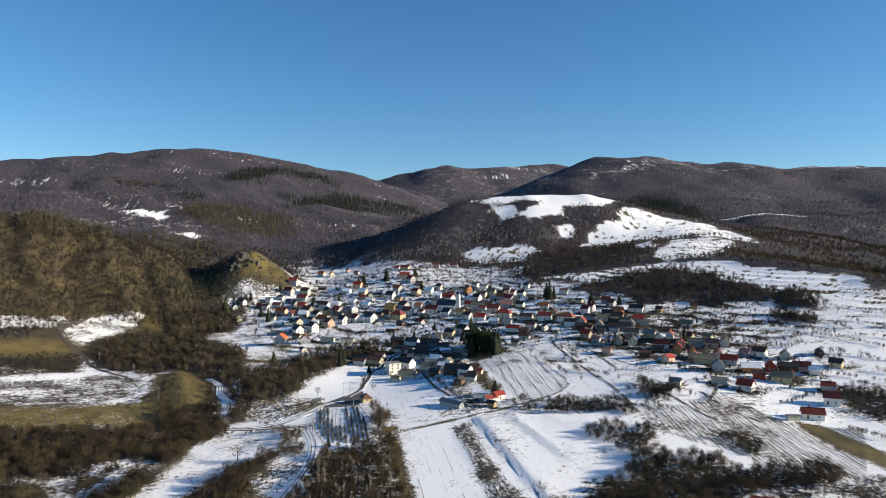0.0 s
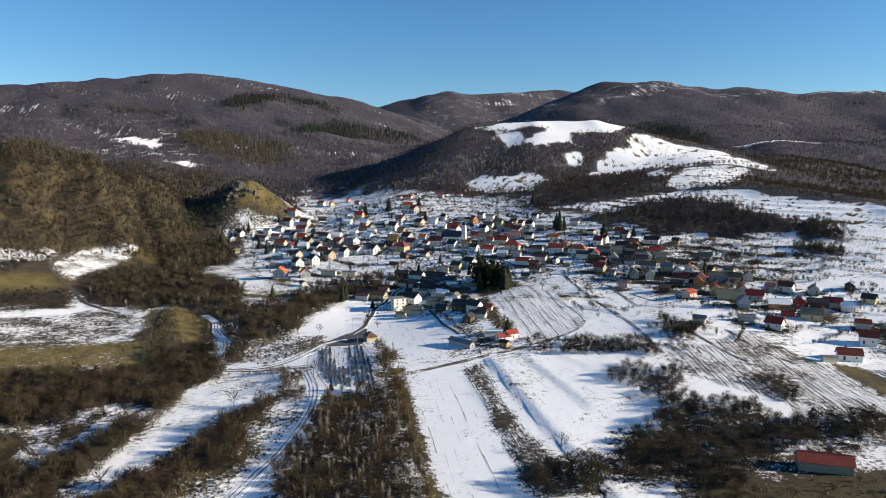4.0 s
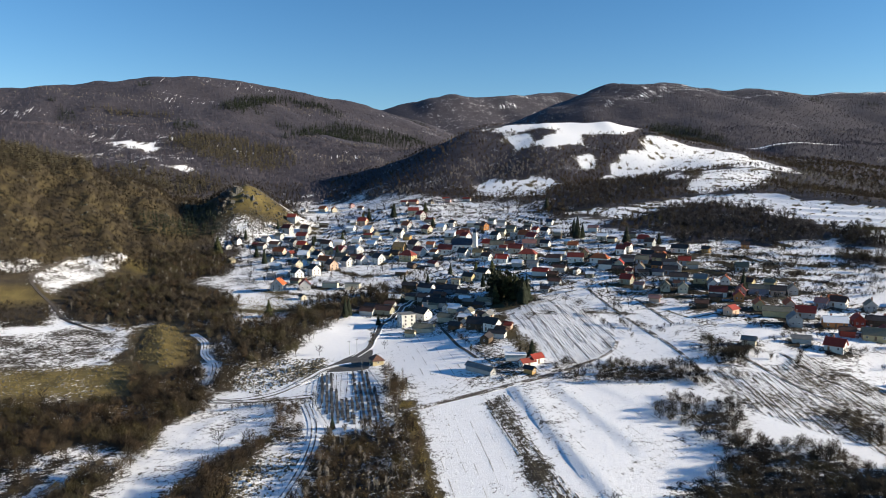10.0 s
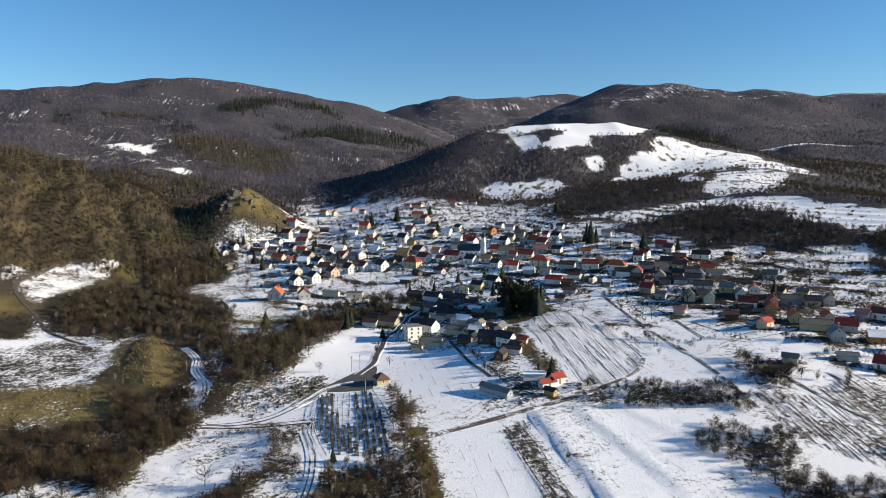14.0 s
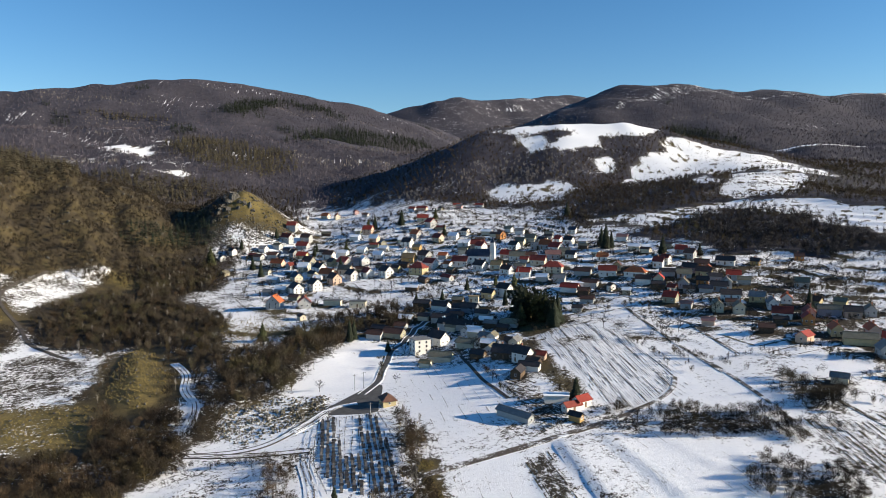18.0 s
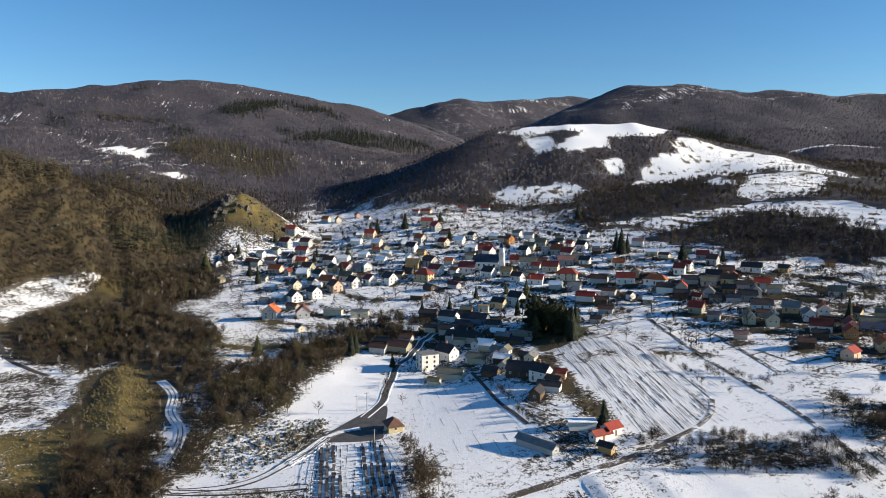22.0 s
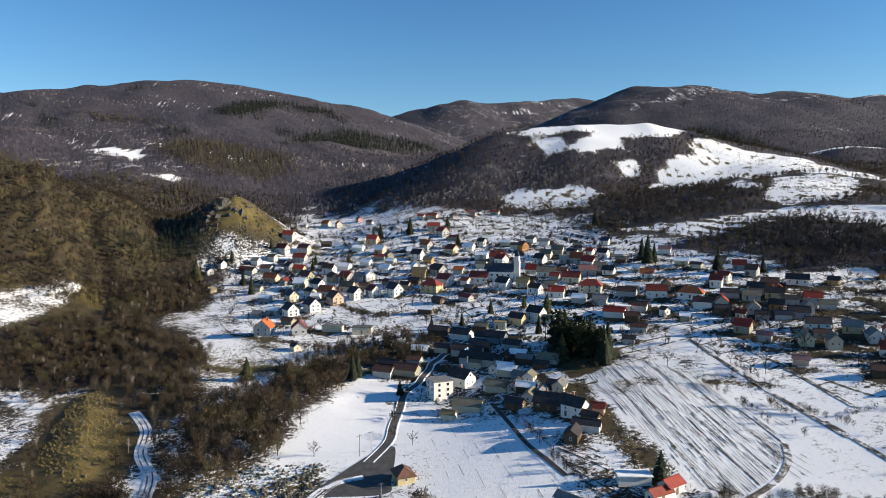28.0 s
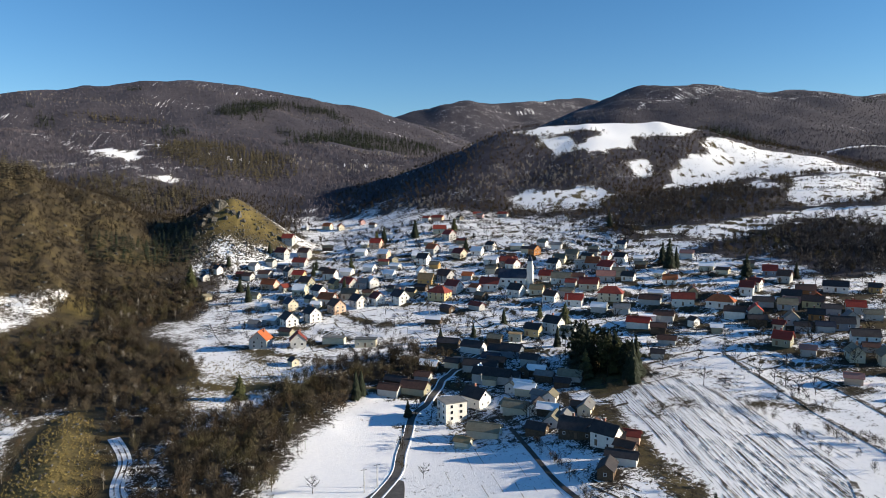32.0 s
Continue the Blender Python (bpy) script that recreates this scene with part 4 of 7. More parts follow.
house(63.2, 547.1, 7.2, 17.6, 3.1, 58, "grey", "dark", "gable")
house(48.5, 491.2, 6.0, 12.0, 2.8, 61, "cream", "khaki", "gable")
house(39.5, 484.8, 3.6, 5.6, 2.4, 55, "cream", "ochreroof", "gable")
house(77.6, 470.6, 6.8, 12.0, 3.3, 58, "wood", "dark", "gable")
house(83.5, 458.6, 6.0, 8.8, 4.7, 38, "white", "dark", "gable")
house(91.3, 457.7, 4.0, 6.4, 2.8, 60, "peach", "red", "gable")
house(90.9, 394.9, 4.4, 6.4, 2.8, -62, "white", "redbright", "gable")
house(85.9, 391.9, 3.6, 7.2, 2.2, -70, "white", "red", "gable")
house(83.0, 402.9, 4.8, 9.6, 2.6, 80, "white", "snow", "flat")
house(84.5, 382.4, 2.8, 4.8, 2.2, 40, "ochre", "dark", "gable")
house(63.6, 392.6, 3.6, 16.0, 2.2, 35, "grey", "greyroof", "gable")
house(180.7, 601.4, 7.2, 13.6, 4.7, 65, "white", "red", "gable")
house(195.9, 588.9, 8.8, 16.0, 4.3, 51, "white", "orange", "hip")
house(194.4, 572.3, 7.2, 11.2, 3.1, 55, "white", "brown", "gable")
house(217.8, 600.4, 7.2, 8.0, 4.6, 48, "white", "red", "gable")
house(223.7, 601.8, 4.8, 7.2, 5.5, 30, "white", "red", "gable")
house(244.4, 607.0, 7.2, 8.0, 4.3, 40, "grey", "brown", "gable")
house(245.9, 623.6, 7.2, 8.8, 3.6, 55, "blue", "redbright", "gable")
house(257.1, 581.7, 6.4, 13.6, 3.7, 53, "white", "dark", "gable")
house(240.5, 582.7, 6.4, 10.4, 3.4, 60, "orange", "brown", "gable")
house(229.8, 578.9, 6.4, 10.4, 4.0, 55, "pink", "dark", "gable")
house(233.8, 567.1, 6.4, 11.2, 3.6, 51, "yellow", "brown", "gable")
house(224.6, 551.4, 5.6, 8.0, 3.4, 55, "orange", "dark", "gable")
house(275.2, 575.1, 4.8, 6.4, 3.3, 40, "ochre", "dark", "gable")
house(212.2, 552.3, 7.2, 8.8, 3.6, -30, "grey", "khaki", "gable")
house(192.1, 528.2, 7.2, 8.8, 3.9, 42, "khakiwall", "redbright", "gable")
house(201.0, 545.1, 4.0, 5.6, 4.0, 42, "cream", "red", "gable")
house(234.3, 540.2, 7.2, 8.8, 4.1, -28, "grey", "greyroof", "gable")
house(225.0, 519.0, 6.4, 12.8, 3.3, 67, "white", "dark", "gable")
house(208.0, 503.3, 6.8, 9.6, 3.7, -24, "cream", "khaki", "gable")
house(171.7, 571.4, 4.8, 4.8, 3.0, 20, "white", "brown", "gable")
house(176.6, 557.7, 4.8, 5.6, 2.8, 60, "khakiwall", "snow", "gable")
house(216.3, 495.6, 6.8, 9.6, 3.7, -24, "cream", "khaki", "gable")
house(235.3, 508.2, 6.4, 9.6, 3.4, 50, "yellow", "greyroof", "gable")
house(247.5, 499.4, 6.4, 8.0, 3.4, -30, "white", "orange", "gable")
house(256.8, 487.3, 5.6, 7.2, 4.4, 30, "yellow", "brown", "gable")
house(230.3, 477.1, 7.2, 11.2, 3.4, 57, "white", "red", "gable")
house(235.4, 463.2, 6.4, 8.0, 3.9, -26, "orange", "redbright", "gable")
house(216.0, 438.0, 6.4, 8.8, 3.1, -58, "peach", "redbright", "gable")
house(190.7, 481.4, 4.8, 7.2, 2.6, 55, "peach", "pinkroof", "gable")
house(236.1, 426.9, 7.2, 16.0, 3.1, 61, "yellow", "khaki", "gable")
house(235.2, 409.7, 7.6, 9.6, 4.4, -24, "grey", "greyroof", "gable")
house(195.1, 386.2, 4.8, 7.2, 2.6, 50, "cream", "greyroof", "gable")
house(253.5, 403.3, 6.4, 12.8, 3.4, 67, "orange", "snow", "gable")
house(266.3, 402.6, 6.4, 8.8, 4.0, -25, "red", "redbright", "gable")
house(251.0, 390.8, 5.6, 8.0, 2.8, 60, "red", "brown", "gable")
house(260.6, 383.6, 7.2, 12.8, 3.4, 57, "yellow", "khaki", "gable")
house(241.4, 329.3, 6.4, 12.0, 3.4, 65, "white", "red", "gable")
house(229.5, 327.7, 3.2, 7.2, 2.4, 80, "cream", "greyroof", "flat")
house(265.3, 346.4, 7.2, 8.8, 4.7, 55, "white", "red", "gable")
house(278.6, 433.2, 6.4, 9.6, 3.9, 36, "white", "brown", "gable")
house(269.3, 435.0, 5.6, 7.2, 3.6, 36, "blue", "pinkroof", "gable")
house(289.9, 423.0, 6.4, 8.8, 3.6, -30, "grey", "khaki", "gable")
house(284.5, 398.4, 6.4, 11.2, 3.3, 55, "pink", "red", "gable")
house(287.7, 390.2, 4.8, 7.2, 2.8, 50, "white", "snow", "gable")
house(155.5, 231.3, 6.4, 16.0, 2.8, 65, "khakiwall", "red", "gable")
house(307.1, 575.0, 4.8, 6.4, 3.3, 60, "orange", "brown", "gable")
house(39.8, 515.2, 9.2, 8.8, 7.4, 16, "white", "greyroof", "flat")
house(16.8, 431.4, 5.6, 7.2, 2.8, 12, "yellow", "brown", "hip")
house(16.6, 549.0, 5.6, 9.6, 2.6, 60, "grey", "brown", "gable")
house(70.8, 542.5, 4.8, 7.2, 2.8, 60, "grey", "dark", "gable")
house(73.0, 530.6, 4.8, 8.0, 2.6, 58, "cream", "snow", "gable")
house(76.7, 516.7, 4.0, 6.4, 2.4, 40, "blue", "greyroof", "gable")
house(66.8, 567.4, 5.6, 8.0, 2.8, 60, "grey", "navy", "gable")
house(82.7, 543.4, 4.8, 8.0, 2.6, 60, "wood", "snow", "gable")
house(111.1, 587.0, 4.8, 7.2, 2.9, 50, "grey", "khaki", "gable")
house(146.9, 581.4, 6.4, 11.2, 3.0, 55, "white", "redbright", "gable")
house(154.4, 588.1, 7.2, 8.0, 3.6, 70, "white", "snow", "flat")
house(152.8, 570.8, 4.8, 7.2, 2.8, 60, "wood", "brown", "gable")
house(149.3, 553.8, 4.8, 8.0, 2.6, 60, "grey", "brown", "gable")
house(137.2, 613.0, 5.6, 8.0, 2.8, 55, "grey", "snow", "gable")
house(147.3, 605.3, 5.6, 8.0, 2.9, 60, "grey", "greyroof", "gable")
house(166.7, 612.3, 6.4, 11.2, 2.8, 55, "grey", "brown", "gable")
house(163.0, 586.4, 5.6, 9.6, 2.9, 55, "grey", "brown", "gable")
house(213.9, 578.8, 6.4, 11.2, 2.8, 62, "grey", "dark", "gable")
house(198.1, 558.1, 5.6, 9.6, 2.8, 62, "wood", "dark", "gable")
house(210.1, 540.6, 4.8, 8.0, 2.6, 60, "grey", "dark", "gable")
house(195.4, 515.2, 4.8, 7.2, 2.6, 50, "grey", "pinkroof", "gable")
house(218.6, 536.5, 5.6, 8.8, 2.8, 60, "grey", "navy", "gable")
house(235.2, 555.3, 5.6, 9.6, 2.8, 62, "grey", "dark", "gable")
house(246.4, 540.6, 5.6, 8.8, 3.0, 60, "grey", "khaki", "gable")
house(114.9, 662.3, 5.6, 8.0, 3.3, 60, "cream", "ochreroof", "gable")
house(119.0, 645.3, 5.6, 8.0, 3.3, 40, "white", "brown", "gable")
house(105.5, 717.8, 5.6, 8.0, 3.3, 60, "grey", "dark", "gable")
house(102.4, 741.6, 5.6, 8.0, 3.0, 55, "cream", "khaki", "gable")
house(103.1, 803.1, 6.4, 8.8, 3.3, 55, "white", "snow", "gable")
house(108.1, 769.9, 6.4, 9.6, 3.0, 60, "white", "snow", "gable")
house(86.8, 819.0, 5.6, 8.0, 3.0, 55, "grey", "snow", "gable")
house(34.6, 723.7, 4.8, 7.2, 2.8, 55, "grey", "greyroof", "gable")
house(40.7, 712.5, 5.6, 7.2, 2.8, 55, "yellow", "dark", "gable")
house(65.7, 783.6, 5.6, 7.2, 3.0, 60, "ochre", "khaki", "gable")
house(29.6, 772.1, 6.4, 8.8, 3.3, 55, "white", "snow", "gable")
house(35.5, 796.2, 5.6, 8.0, 3.0, 55, "grey", "snow", "gable")
house(15.5, 803.7, 6.4, 8.8, 3.0, 55, "white", "snow", "gable")
house(-2.5, 801.1, 6.4, 9.6, 3.0, 60, "white", "snow", "gable")
house(-20.8, 815.3, 5.6, 8.0, 2.8, 60, "white", "dark", "gable")
house(-68.0, 859.2, 5.6, 8.0, 2.9, 55, "grey", "khaki", "gable")
house(-57.2, 845.1, 5.6, 8.0, 2.8, 55, "blue", "navy", "gable")
house(-59.9, 726.8, 5.6, 9.6, 2.6, 60, "grey", "snow", "gable")
house(-49.9, 686.1, 5.6, 9.6, 2.6, 60, "grey", "snow", "gable")
house(-59.6, 680.9, 4.8, 6.4, 2.6, 65, "blue", "greyroof", "gable")
house(-29.3, 596.9, 4.0, 4.8, 2.4, 30, "cream", "dark", "gable")
house(162.4, 778.4, 5.6, 8.0, 3.1, 60, "white", "greyroof", "gable")
house(155.8, 795.9, 5.6, 7.2, 3.0, 50, "white", "khaki", "gable")
house(181.7, 747.4, 5.6, 8.0, 2.8, 55, "grey", "khaki", "gable")
house(196.9, 699.3, 5.6, 7.2, 2.9, 60, "grey", "snow", "gable")
house(227.7, 691.1, 6.4, 9.6, 3.1, 55, "white", "pinkroof", "gable")
house(223.1, 655.4, 6.4, 9.6, 2.8, 57, "cream", "snow", "gable")
house(191.6, 640.3, 6.4, 8.8, 3.3, 60, "white", "orange", "gable")
house(25.4, 1019.5, 5.6, 7.2, 2.9, 60, "grey", "brown", "gable")
house(88.7, 946.7, 6.4, 11.2, 3.0, 61, "peach", "red", "gable")
house(78.5, 959.2, 5.6, 7.2, 2.8, 60, "white", "red", "gable")
house(156.2, 947.2, 5.6, 9.6, 2.9, 61, "white", "red", "gable")
house(131.9, 943.7, 4.8, 6.4, 2.9, 60, "pink", "greyroof", "gable")
house(-50.2, 1049.2, 4.8, 7.2, 2.8, 60, "grey", "snow", "gable")
house(221.2, 569.5, 6.4, 10.4, 3.3, 65, "grey", "khaki", "gable")
house(227.4, 536.6, 6.4, 11.2, 3.6, 62, "blue", "dark", "gable")
house(209.3, 458.2, 5.6, 8.0, 2.8, 60, "wood", "brown", "gable")
house(255.1, 473.4, 6.4, 12.8, 3.1, 55, "blue", "khaki", "gable")
house(269.1, 483.3, 5.6, 7.2, 3.0, 40, "yellow", "khaki", "gable")
house(272.2, 465.3, 6.4, 8.0, 3.6, -30, "grey", "khaki", "gable")
house(221.6, 384.6, 4.0, 9.6, 2.4, 65, "grey", "greyroof", "gable")
house(276.8, 400.8, 6.4, 12.8, 2.8, 59, "wood", "dark", "gable")
house(277.5, 365.2, 5.6, 8.0, 3.0, 55, "grey", "red", "gable")
house(64.7, 508.0, 5.6, 9.6, 2.8, 58, "cream", "khaki", "gable")
house(60.3, 560.9, 6.4, 16.0, 2.8, 62, "grey", "dark", "gable")
house(50.1, 596.6, 5.6, 11.2, 2.8, 60, "wood", "dark", "gable")
house(73.4, 576.4, 6.4, 11.2, 2.8, 58, "grey", "dark", "gable")
house(75.3, 499.1, 4.8, 8.0, 2.6, 58, "wood", "snow", "gable")
house(66.0, 481.2, 4.8, 7.2, 2.4, 50, "wood", "dark", "gable")
house(86.4, 493.7, 4.0, 6.4, 2.4, 55, "wood", "brown", "gable")
house(88.7, 524.1, 4.0, 6.4, 2.4, 58, "wood", "dark", "gable")
house(108.0, 555.5, 4.0, 5.6, 2.4, 60, "grey", "snow", "gable")
house(20.5, 557.3, 4.8, 11.2, 2.6, 55, "wood", "dark", "gable")
house(32.8, 559.7, 4.8, 7.2, 2.6, 60, "grey", "brown", "gable")
house(83.3, 557.6, 5.6, 8.0, 2.9, 56, "grey", "dark", "gable")
house(73.8, 592.5, 4.8, 7.2, 2.8, 58, "wood", "khaki", "gable")
house(87.0, 450.8, 4.0, 6.4, 2.4, 40, "wood", "brown", "gable")
house(137.8, 538.8, 4.0, 5.6, 2.4, 62, "grey", "dark", "gable")
house(139.9, 784.5, 4.6, 8.2, 3.0, 58, "cream", "dark", "gable")
house(-27.6, 730.8, 5.5, 9.1, 2.7, 34, "cream", "dark", "gable")
house(-1.2, 757.4, 7.6, 11.3, 3.7, 34, "grey", "redbright", "gable")
house(193.8, 659.2, 4.8, 7.0, 2.8, 30, "cream", "snow", "gable")
house(81.7, 674.3, 4.6, 8.3, 2.9, 30, "wood", "khaki", "gable")
house(57.9, 659.1, 4.3, 9.5, 2.7, 30, "wood", "brown", "gable")
house(-15.5, 718.7, 7.1, 10.1, 3.5, 55, "grey", "orange", "gable")
house(135.3, 799.3, 4.7, 9.7, 2.9, 55, "cream", "snow", "gable")
house(27.7, 816.3, 4.2, 8.9, 2.5, 62, "khakiwall", "red", "gable")
house(75.4, 655.0, 4.8, 9.5, 2.7, 34, "grey", "red", "gable")
house(-15.5, 794.8, 6.7, 10.0, 4.5, 58, "white", "brown", "gable")
house(166.0, 704.1, 7.8, 8.8, 4.0, 55, "grey", "orange", "gable")
house(-36.8, 685.3, 4.8, 8.4, 2.7, 62, "cream", "khaki", "gable")
house(69.3, 826.8, 7.9, 10.7, 3.7, 34, "grey", "orange", "gable")
house(-40.2, 874.9, 7.3, 10.7, 4.7, 58, "grey", "brown", "gable")
house(48.6, 722.7, 4.7, 8.7, 2.6, 55, "wood", "dark", "gable")
house(118.6, 743.7, 7.0, 9.1, 3.9, 30, "white", "redbright", "gable")
house(96.2, 841.4, 4.2, 9.0, 2.8, 55, "khakiwall", "red", "gable")
house(124.3, 773.0, 4.1, 6.6, 2.5, 62, "grey", "brown", "gable")
house(88.4, 803.9, 7.5, 10.3, 3.4, 34, "cream", "red", "gable")
house(171.6, 731.4, 5.5, 9.3, 2.8, 48, "cream", "dark", "gable")
house(-37.6, 654.2, 4.6, 8.3, 2.5, 55, "khakiwall", "brown", "gable")
house(192.0, 684.4, 5.4, 8.3, 2.6, 55, "wood", "khaki", "gable")
house(-20.4, 897.7, 4.5, 9.3, 3.0, 72, "wood", "khaki", "gable")
house(138.0, 666.0, 5.3, 6.1, 2.5, 58, "grey", "red", "gable")
house(-50.0, 827.2, 6.5, 9.7, 4.1, 30, "grey", "dark", "gable")
house(169.2, 685.4, 7.5, 10.7, 4.8, 30, "white", "redbright", "gable")
house(11.7, 727.0, 4.1, 6.9, 2.6, 62, "khakiwall", "brown", "gable")
house(58.5, 801.2, 7.9, 9.0, 4.6, 55, "white", "dark", "gable")
house(129.7, 648.1, 4.7, 8.0, 2.8, 58, "grey", "khaki", "gable")
house(47.5, 639.9, 4.5, 9.1, 2.7, 62, "wood", "snow", "gable")
house(13.6, 883.5, 5.4, 6.5, 2.9, 72, "cream", "snow", "gable")
house(68.6, 739.6, 7.4, 10.4, 4.0, 30, "grey", "brown", "gable")
house(23.6, 871.4, 7.9, 9.7, 4.5, 62, "peach", "redbright", "gable")
house(226.2, 641.1, 4.1, 8.9, 2.5, 34, "cream", "brown", "gable")
house(131.4, 958.5, 4.7, 7.7, 2.9, 78, "cream", "red", "gable")
house(87.6, 857.6, 7.9, 9.9, 4.6, 30, "grey", "redbright", "gable")
house(82.1, 881.6, 6.6, 11.5, 3.7, 78, "cream", "red", "gable")
house(-55.9, 895.9, 7.5, 9.9, 4.7, 72, "grey", "red", "gable")
house(109.3, 936.3, 4.0, 8.4, 2.4, 20, "cream", "brown", "gable")
house(-33.2, 777.5, 7.9, 10.5, 4.8, 48, "khakiwall", "brown", "gable")
house(-69.5, 765.3, 4.4, 7.5, 2.7, 55, "cream", "khaki", "gable")
house(-90.5, 837.1, 4.1, 6.6, 2.6, 55, "wood", "red", "gable")
house(-59.8, 873.7, 7.6, 10.6, 4.0, 55, "grey", "red", "gable")
house(246.0, 646.1, 4.4, 7.0, 2.8, 62, "khakiwall", "dark", "gable")
house(29.0, 731.6, 4.4, 7.1, 2.6, 30, "khakiwall", "brown", "gable")
house(68.6, 849.4, 5.0, 7.4, 2.5, 62, "khakiwall", "snow", "gable")
house(174.3, 621.4, 4.2, 9.8, 2.8, 55, "cream", "snow", "gable")
house(178.6, 738.2, 4.3, 7.2, 2.6, 58, "grey", "dark", "gable")

house(69, 533, 4.4, 8.2, 2.6, -30, "white", "khaki", "gable")
house(73, 525, 4.9, 8.4, 3.0, 55, "cream", "snow", "gable")
house(72, 505, 4.4, 10.0, 2.7, -30, "white", "dark", "gable")
house(80, 512, 5.0, 6.6, 2.8, -30, "white", "khaki", "gable")
house(79, 488, 4.0, 9.1, 2.4, -30, "wood", "greyroof", "gable")
house(74, 487, 5.2, 9.3, 2.5, -30, "white", "khaki", "gable")
house(83, 469, 5.3, 7.7, 2.9, -30, "white", "brown", "gable")
house(62, 545, 5.4, 6.4, 2.4, 58, "cream", "khaki", "gable")
house(60, 559, 4.7, 8.5, 2.5, -30, "white", "snow", "gable")
house(53, 569, 4.6, 8.3, 2.8, 60, "wood", "greyroof", "gable")
house(37, 572, 5.6, 8.7, 2.4, 60, "wood", "snow", "gable")
house(88, 492, 4.9, 8.9, 2.5, -30, "cream", "greyroof", "gable")
house(84, 535, 4.2, 7.9, 2.8, 55, "wood", "greyroof", "gable")
house(86, 459, 5.3, 7.6, 2.4, 60, "white", "dark", "gable")
house(63, 511, 5.4, 6.2, 2.8, 36, "white", "khaki", "gable")
house(68, 562, 4.9, 8.2, 3.0, 60, "wood", "brown", "gable")
house(78, 546, 5.6, 7.2, 2.4, -30, "wood", "dark", "gable")
house(94, 530, 5.5, 9.9, 2.5, 60, "grey", "khaki", "gable")
house(83, 444, 4.1, 9.5, 2.6, 58, "white", "dark", "gable")
house(76, 438, 4.7, 8.1, 2.8, -30, "wood", "dark", "gable")
house(202.7, 567.6, 7.4, 8.4, 3.9, -28, "cream", "redbright", "gable")
house(220.1, 509.2, 4.7, 7.2, 2.3, 60, "grey", "brown", "gable")
house(236.8, 496.2, 6.3, 10.9, 3.4, -24, "white", "greyroof", "gable")
house(243.2, 473.7, 6.6, 11.2, 3.6, -28, "peach", "red", "gable")
house(223.2, 467.6, 4.1, 7.9, 2.6, 62, "wood", "dark", "gable")
house(235.7, 443.0, 6.1, 11.2, 3.8, -24, "yellow", "orange", "gable")
house(250.6, 437.1, 6.1, 11.3, 3.7, -24, "cream", "orange", "gable")
house(249.4, 421.2, 7.1, 11.1, 3.6, 55, "grey", "redbright", "gable")
house(274.1, 524.5, 6.9, 9.9, 3.6, 55, "grey", "khaki", "gable")
house(282.3, 441.9, 4.4, 7.1, 2.5, 62, "wood", "orange", "gable")
house(314.9, 423.2, 4.7, 8.1, 2.5, -24, "wood", "dark", "gable")
house(246.3, 552.7, 6.4, 9.5, 3.6, 62, "grey", "redbright", "gable")
house(240.4, 574.1, 4.2, 8.8, 2.9, -28, "wood", "orange", "gable")
house(192.6, 613.9, 6.2, 10.8, 3.6, -24, "yellow", "brown", "gable")
house(271.3, 389.7, 4.2, 7.7, 2.6, -28, "cream", "red", "gable")
house(307.6, 397.7, 6.1, 8.3, 3.4, 36, "yellow", "dark", "gable")
house(231.8, 373.7, 7.4, 9.7, 3.4, 36, "white", "redbright", "gable")
house(262.6, 465.6, 6.2, 9.4, 3.8, 62, "peach", "dark", "gable")

# ---- trees and bushes ----
def twigs(name, dark, light, third, scale=0.10):
    """Bark of thickets: each few metres of growth has its own tone, from dark to light or to a third hue."""
    m, nt, b = surface(name, 0.9)
    tone = ramp(nt, grain(nt, scale, 2.0, 0.5), 0.40, 0.62, dark, light)
    hue = ramp(nt, grain(nt, scale * 0.63, 2.0, 0.5), 0.50, 0.62, (0, 0, 0), (1, 1, 1))
    col = mixed(nt, calc(nt, "MULTIPLY", hue, 0.75), tone, third)
    fine = ramp(nt, grain(nt, 3.0), 0.3, 0.7, (0.65, 0.65, 0.65), (1.3, 1.3, 1.3))
    nt.links.new(mixed(nt, 1.0, col, fine, "MULTIPLY"), b.inputs["Base Color"])
    return m


BARK = twigs("bare_wood", (0.007, 0.005, 0.004), (0.058, 0.043, 0.026), (0.045, 0.037, 0.015))
BARK_RED = twigs("reddish_twigs", (0.013, 0.009, 0.005), (0.082, 0.055, 0.031), (0.062, 0.048, 0.018))
ALDER = twigs("alder_twigs", (0.020, 0.016, 0.011), (0.088, 0.070, 0.047), (0.072, 0.063, 0.026), 0.07)
ASHEN = plain("grey_brown_twigs", (0.018, 0.016, 0.016), (0.066, 0.057, 0.055), 0.06, 0.9, vary=0.5, spread=0.10)
# far beech twigs: the blue of distance haze is mixed into their colour
HAZY_BEECH = plain("hazy_beech_twigs", (0.040, 0.036, 0.043), (0.100, 0.087, 0.102), 0.025, 0.9, vary=0.5, spread=0.10)
PALE = plain("pale_trunks", (0.10, 0.088, 0.074), (0.24, 0.215, 0.185), 0.5, 0.9, vary=0.5)
OLIVE = plain("olive_twigs", (0.012, 0.009, 0.006), (0.048, 0.037, 0.023), 0.05, 0.9, vary=0.5, spread=0.09)
LARCH = plain("larch_needles", (0.036, 0.031, 0.018), (0.115, 0.095, 0.054), 0.06, 0.9, vary=0.5)
NEEDLES = plain("spruce_needles", (0.008, 0.012, 0.006), (0.026, 0.034, 0.016), 0.6, 0.8, vary=0.6)
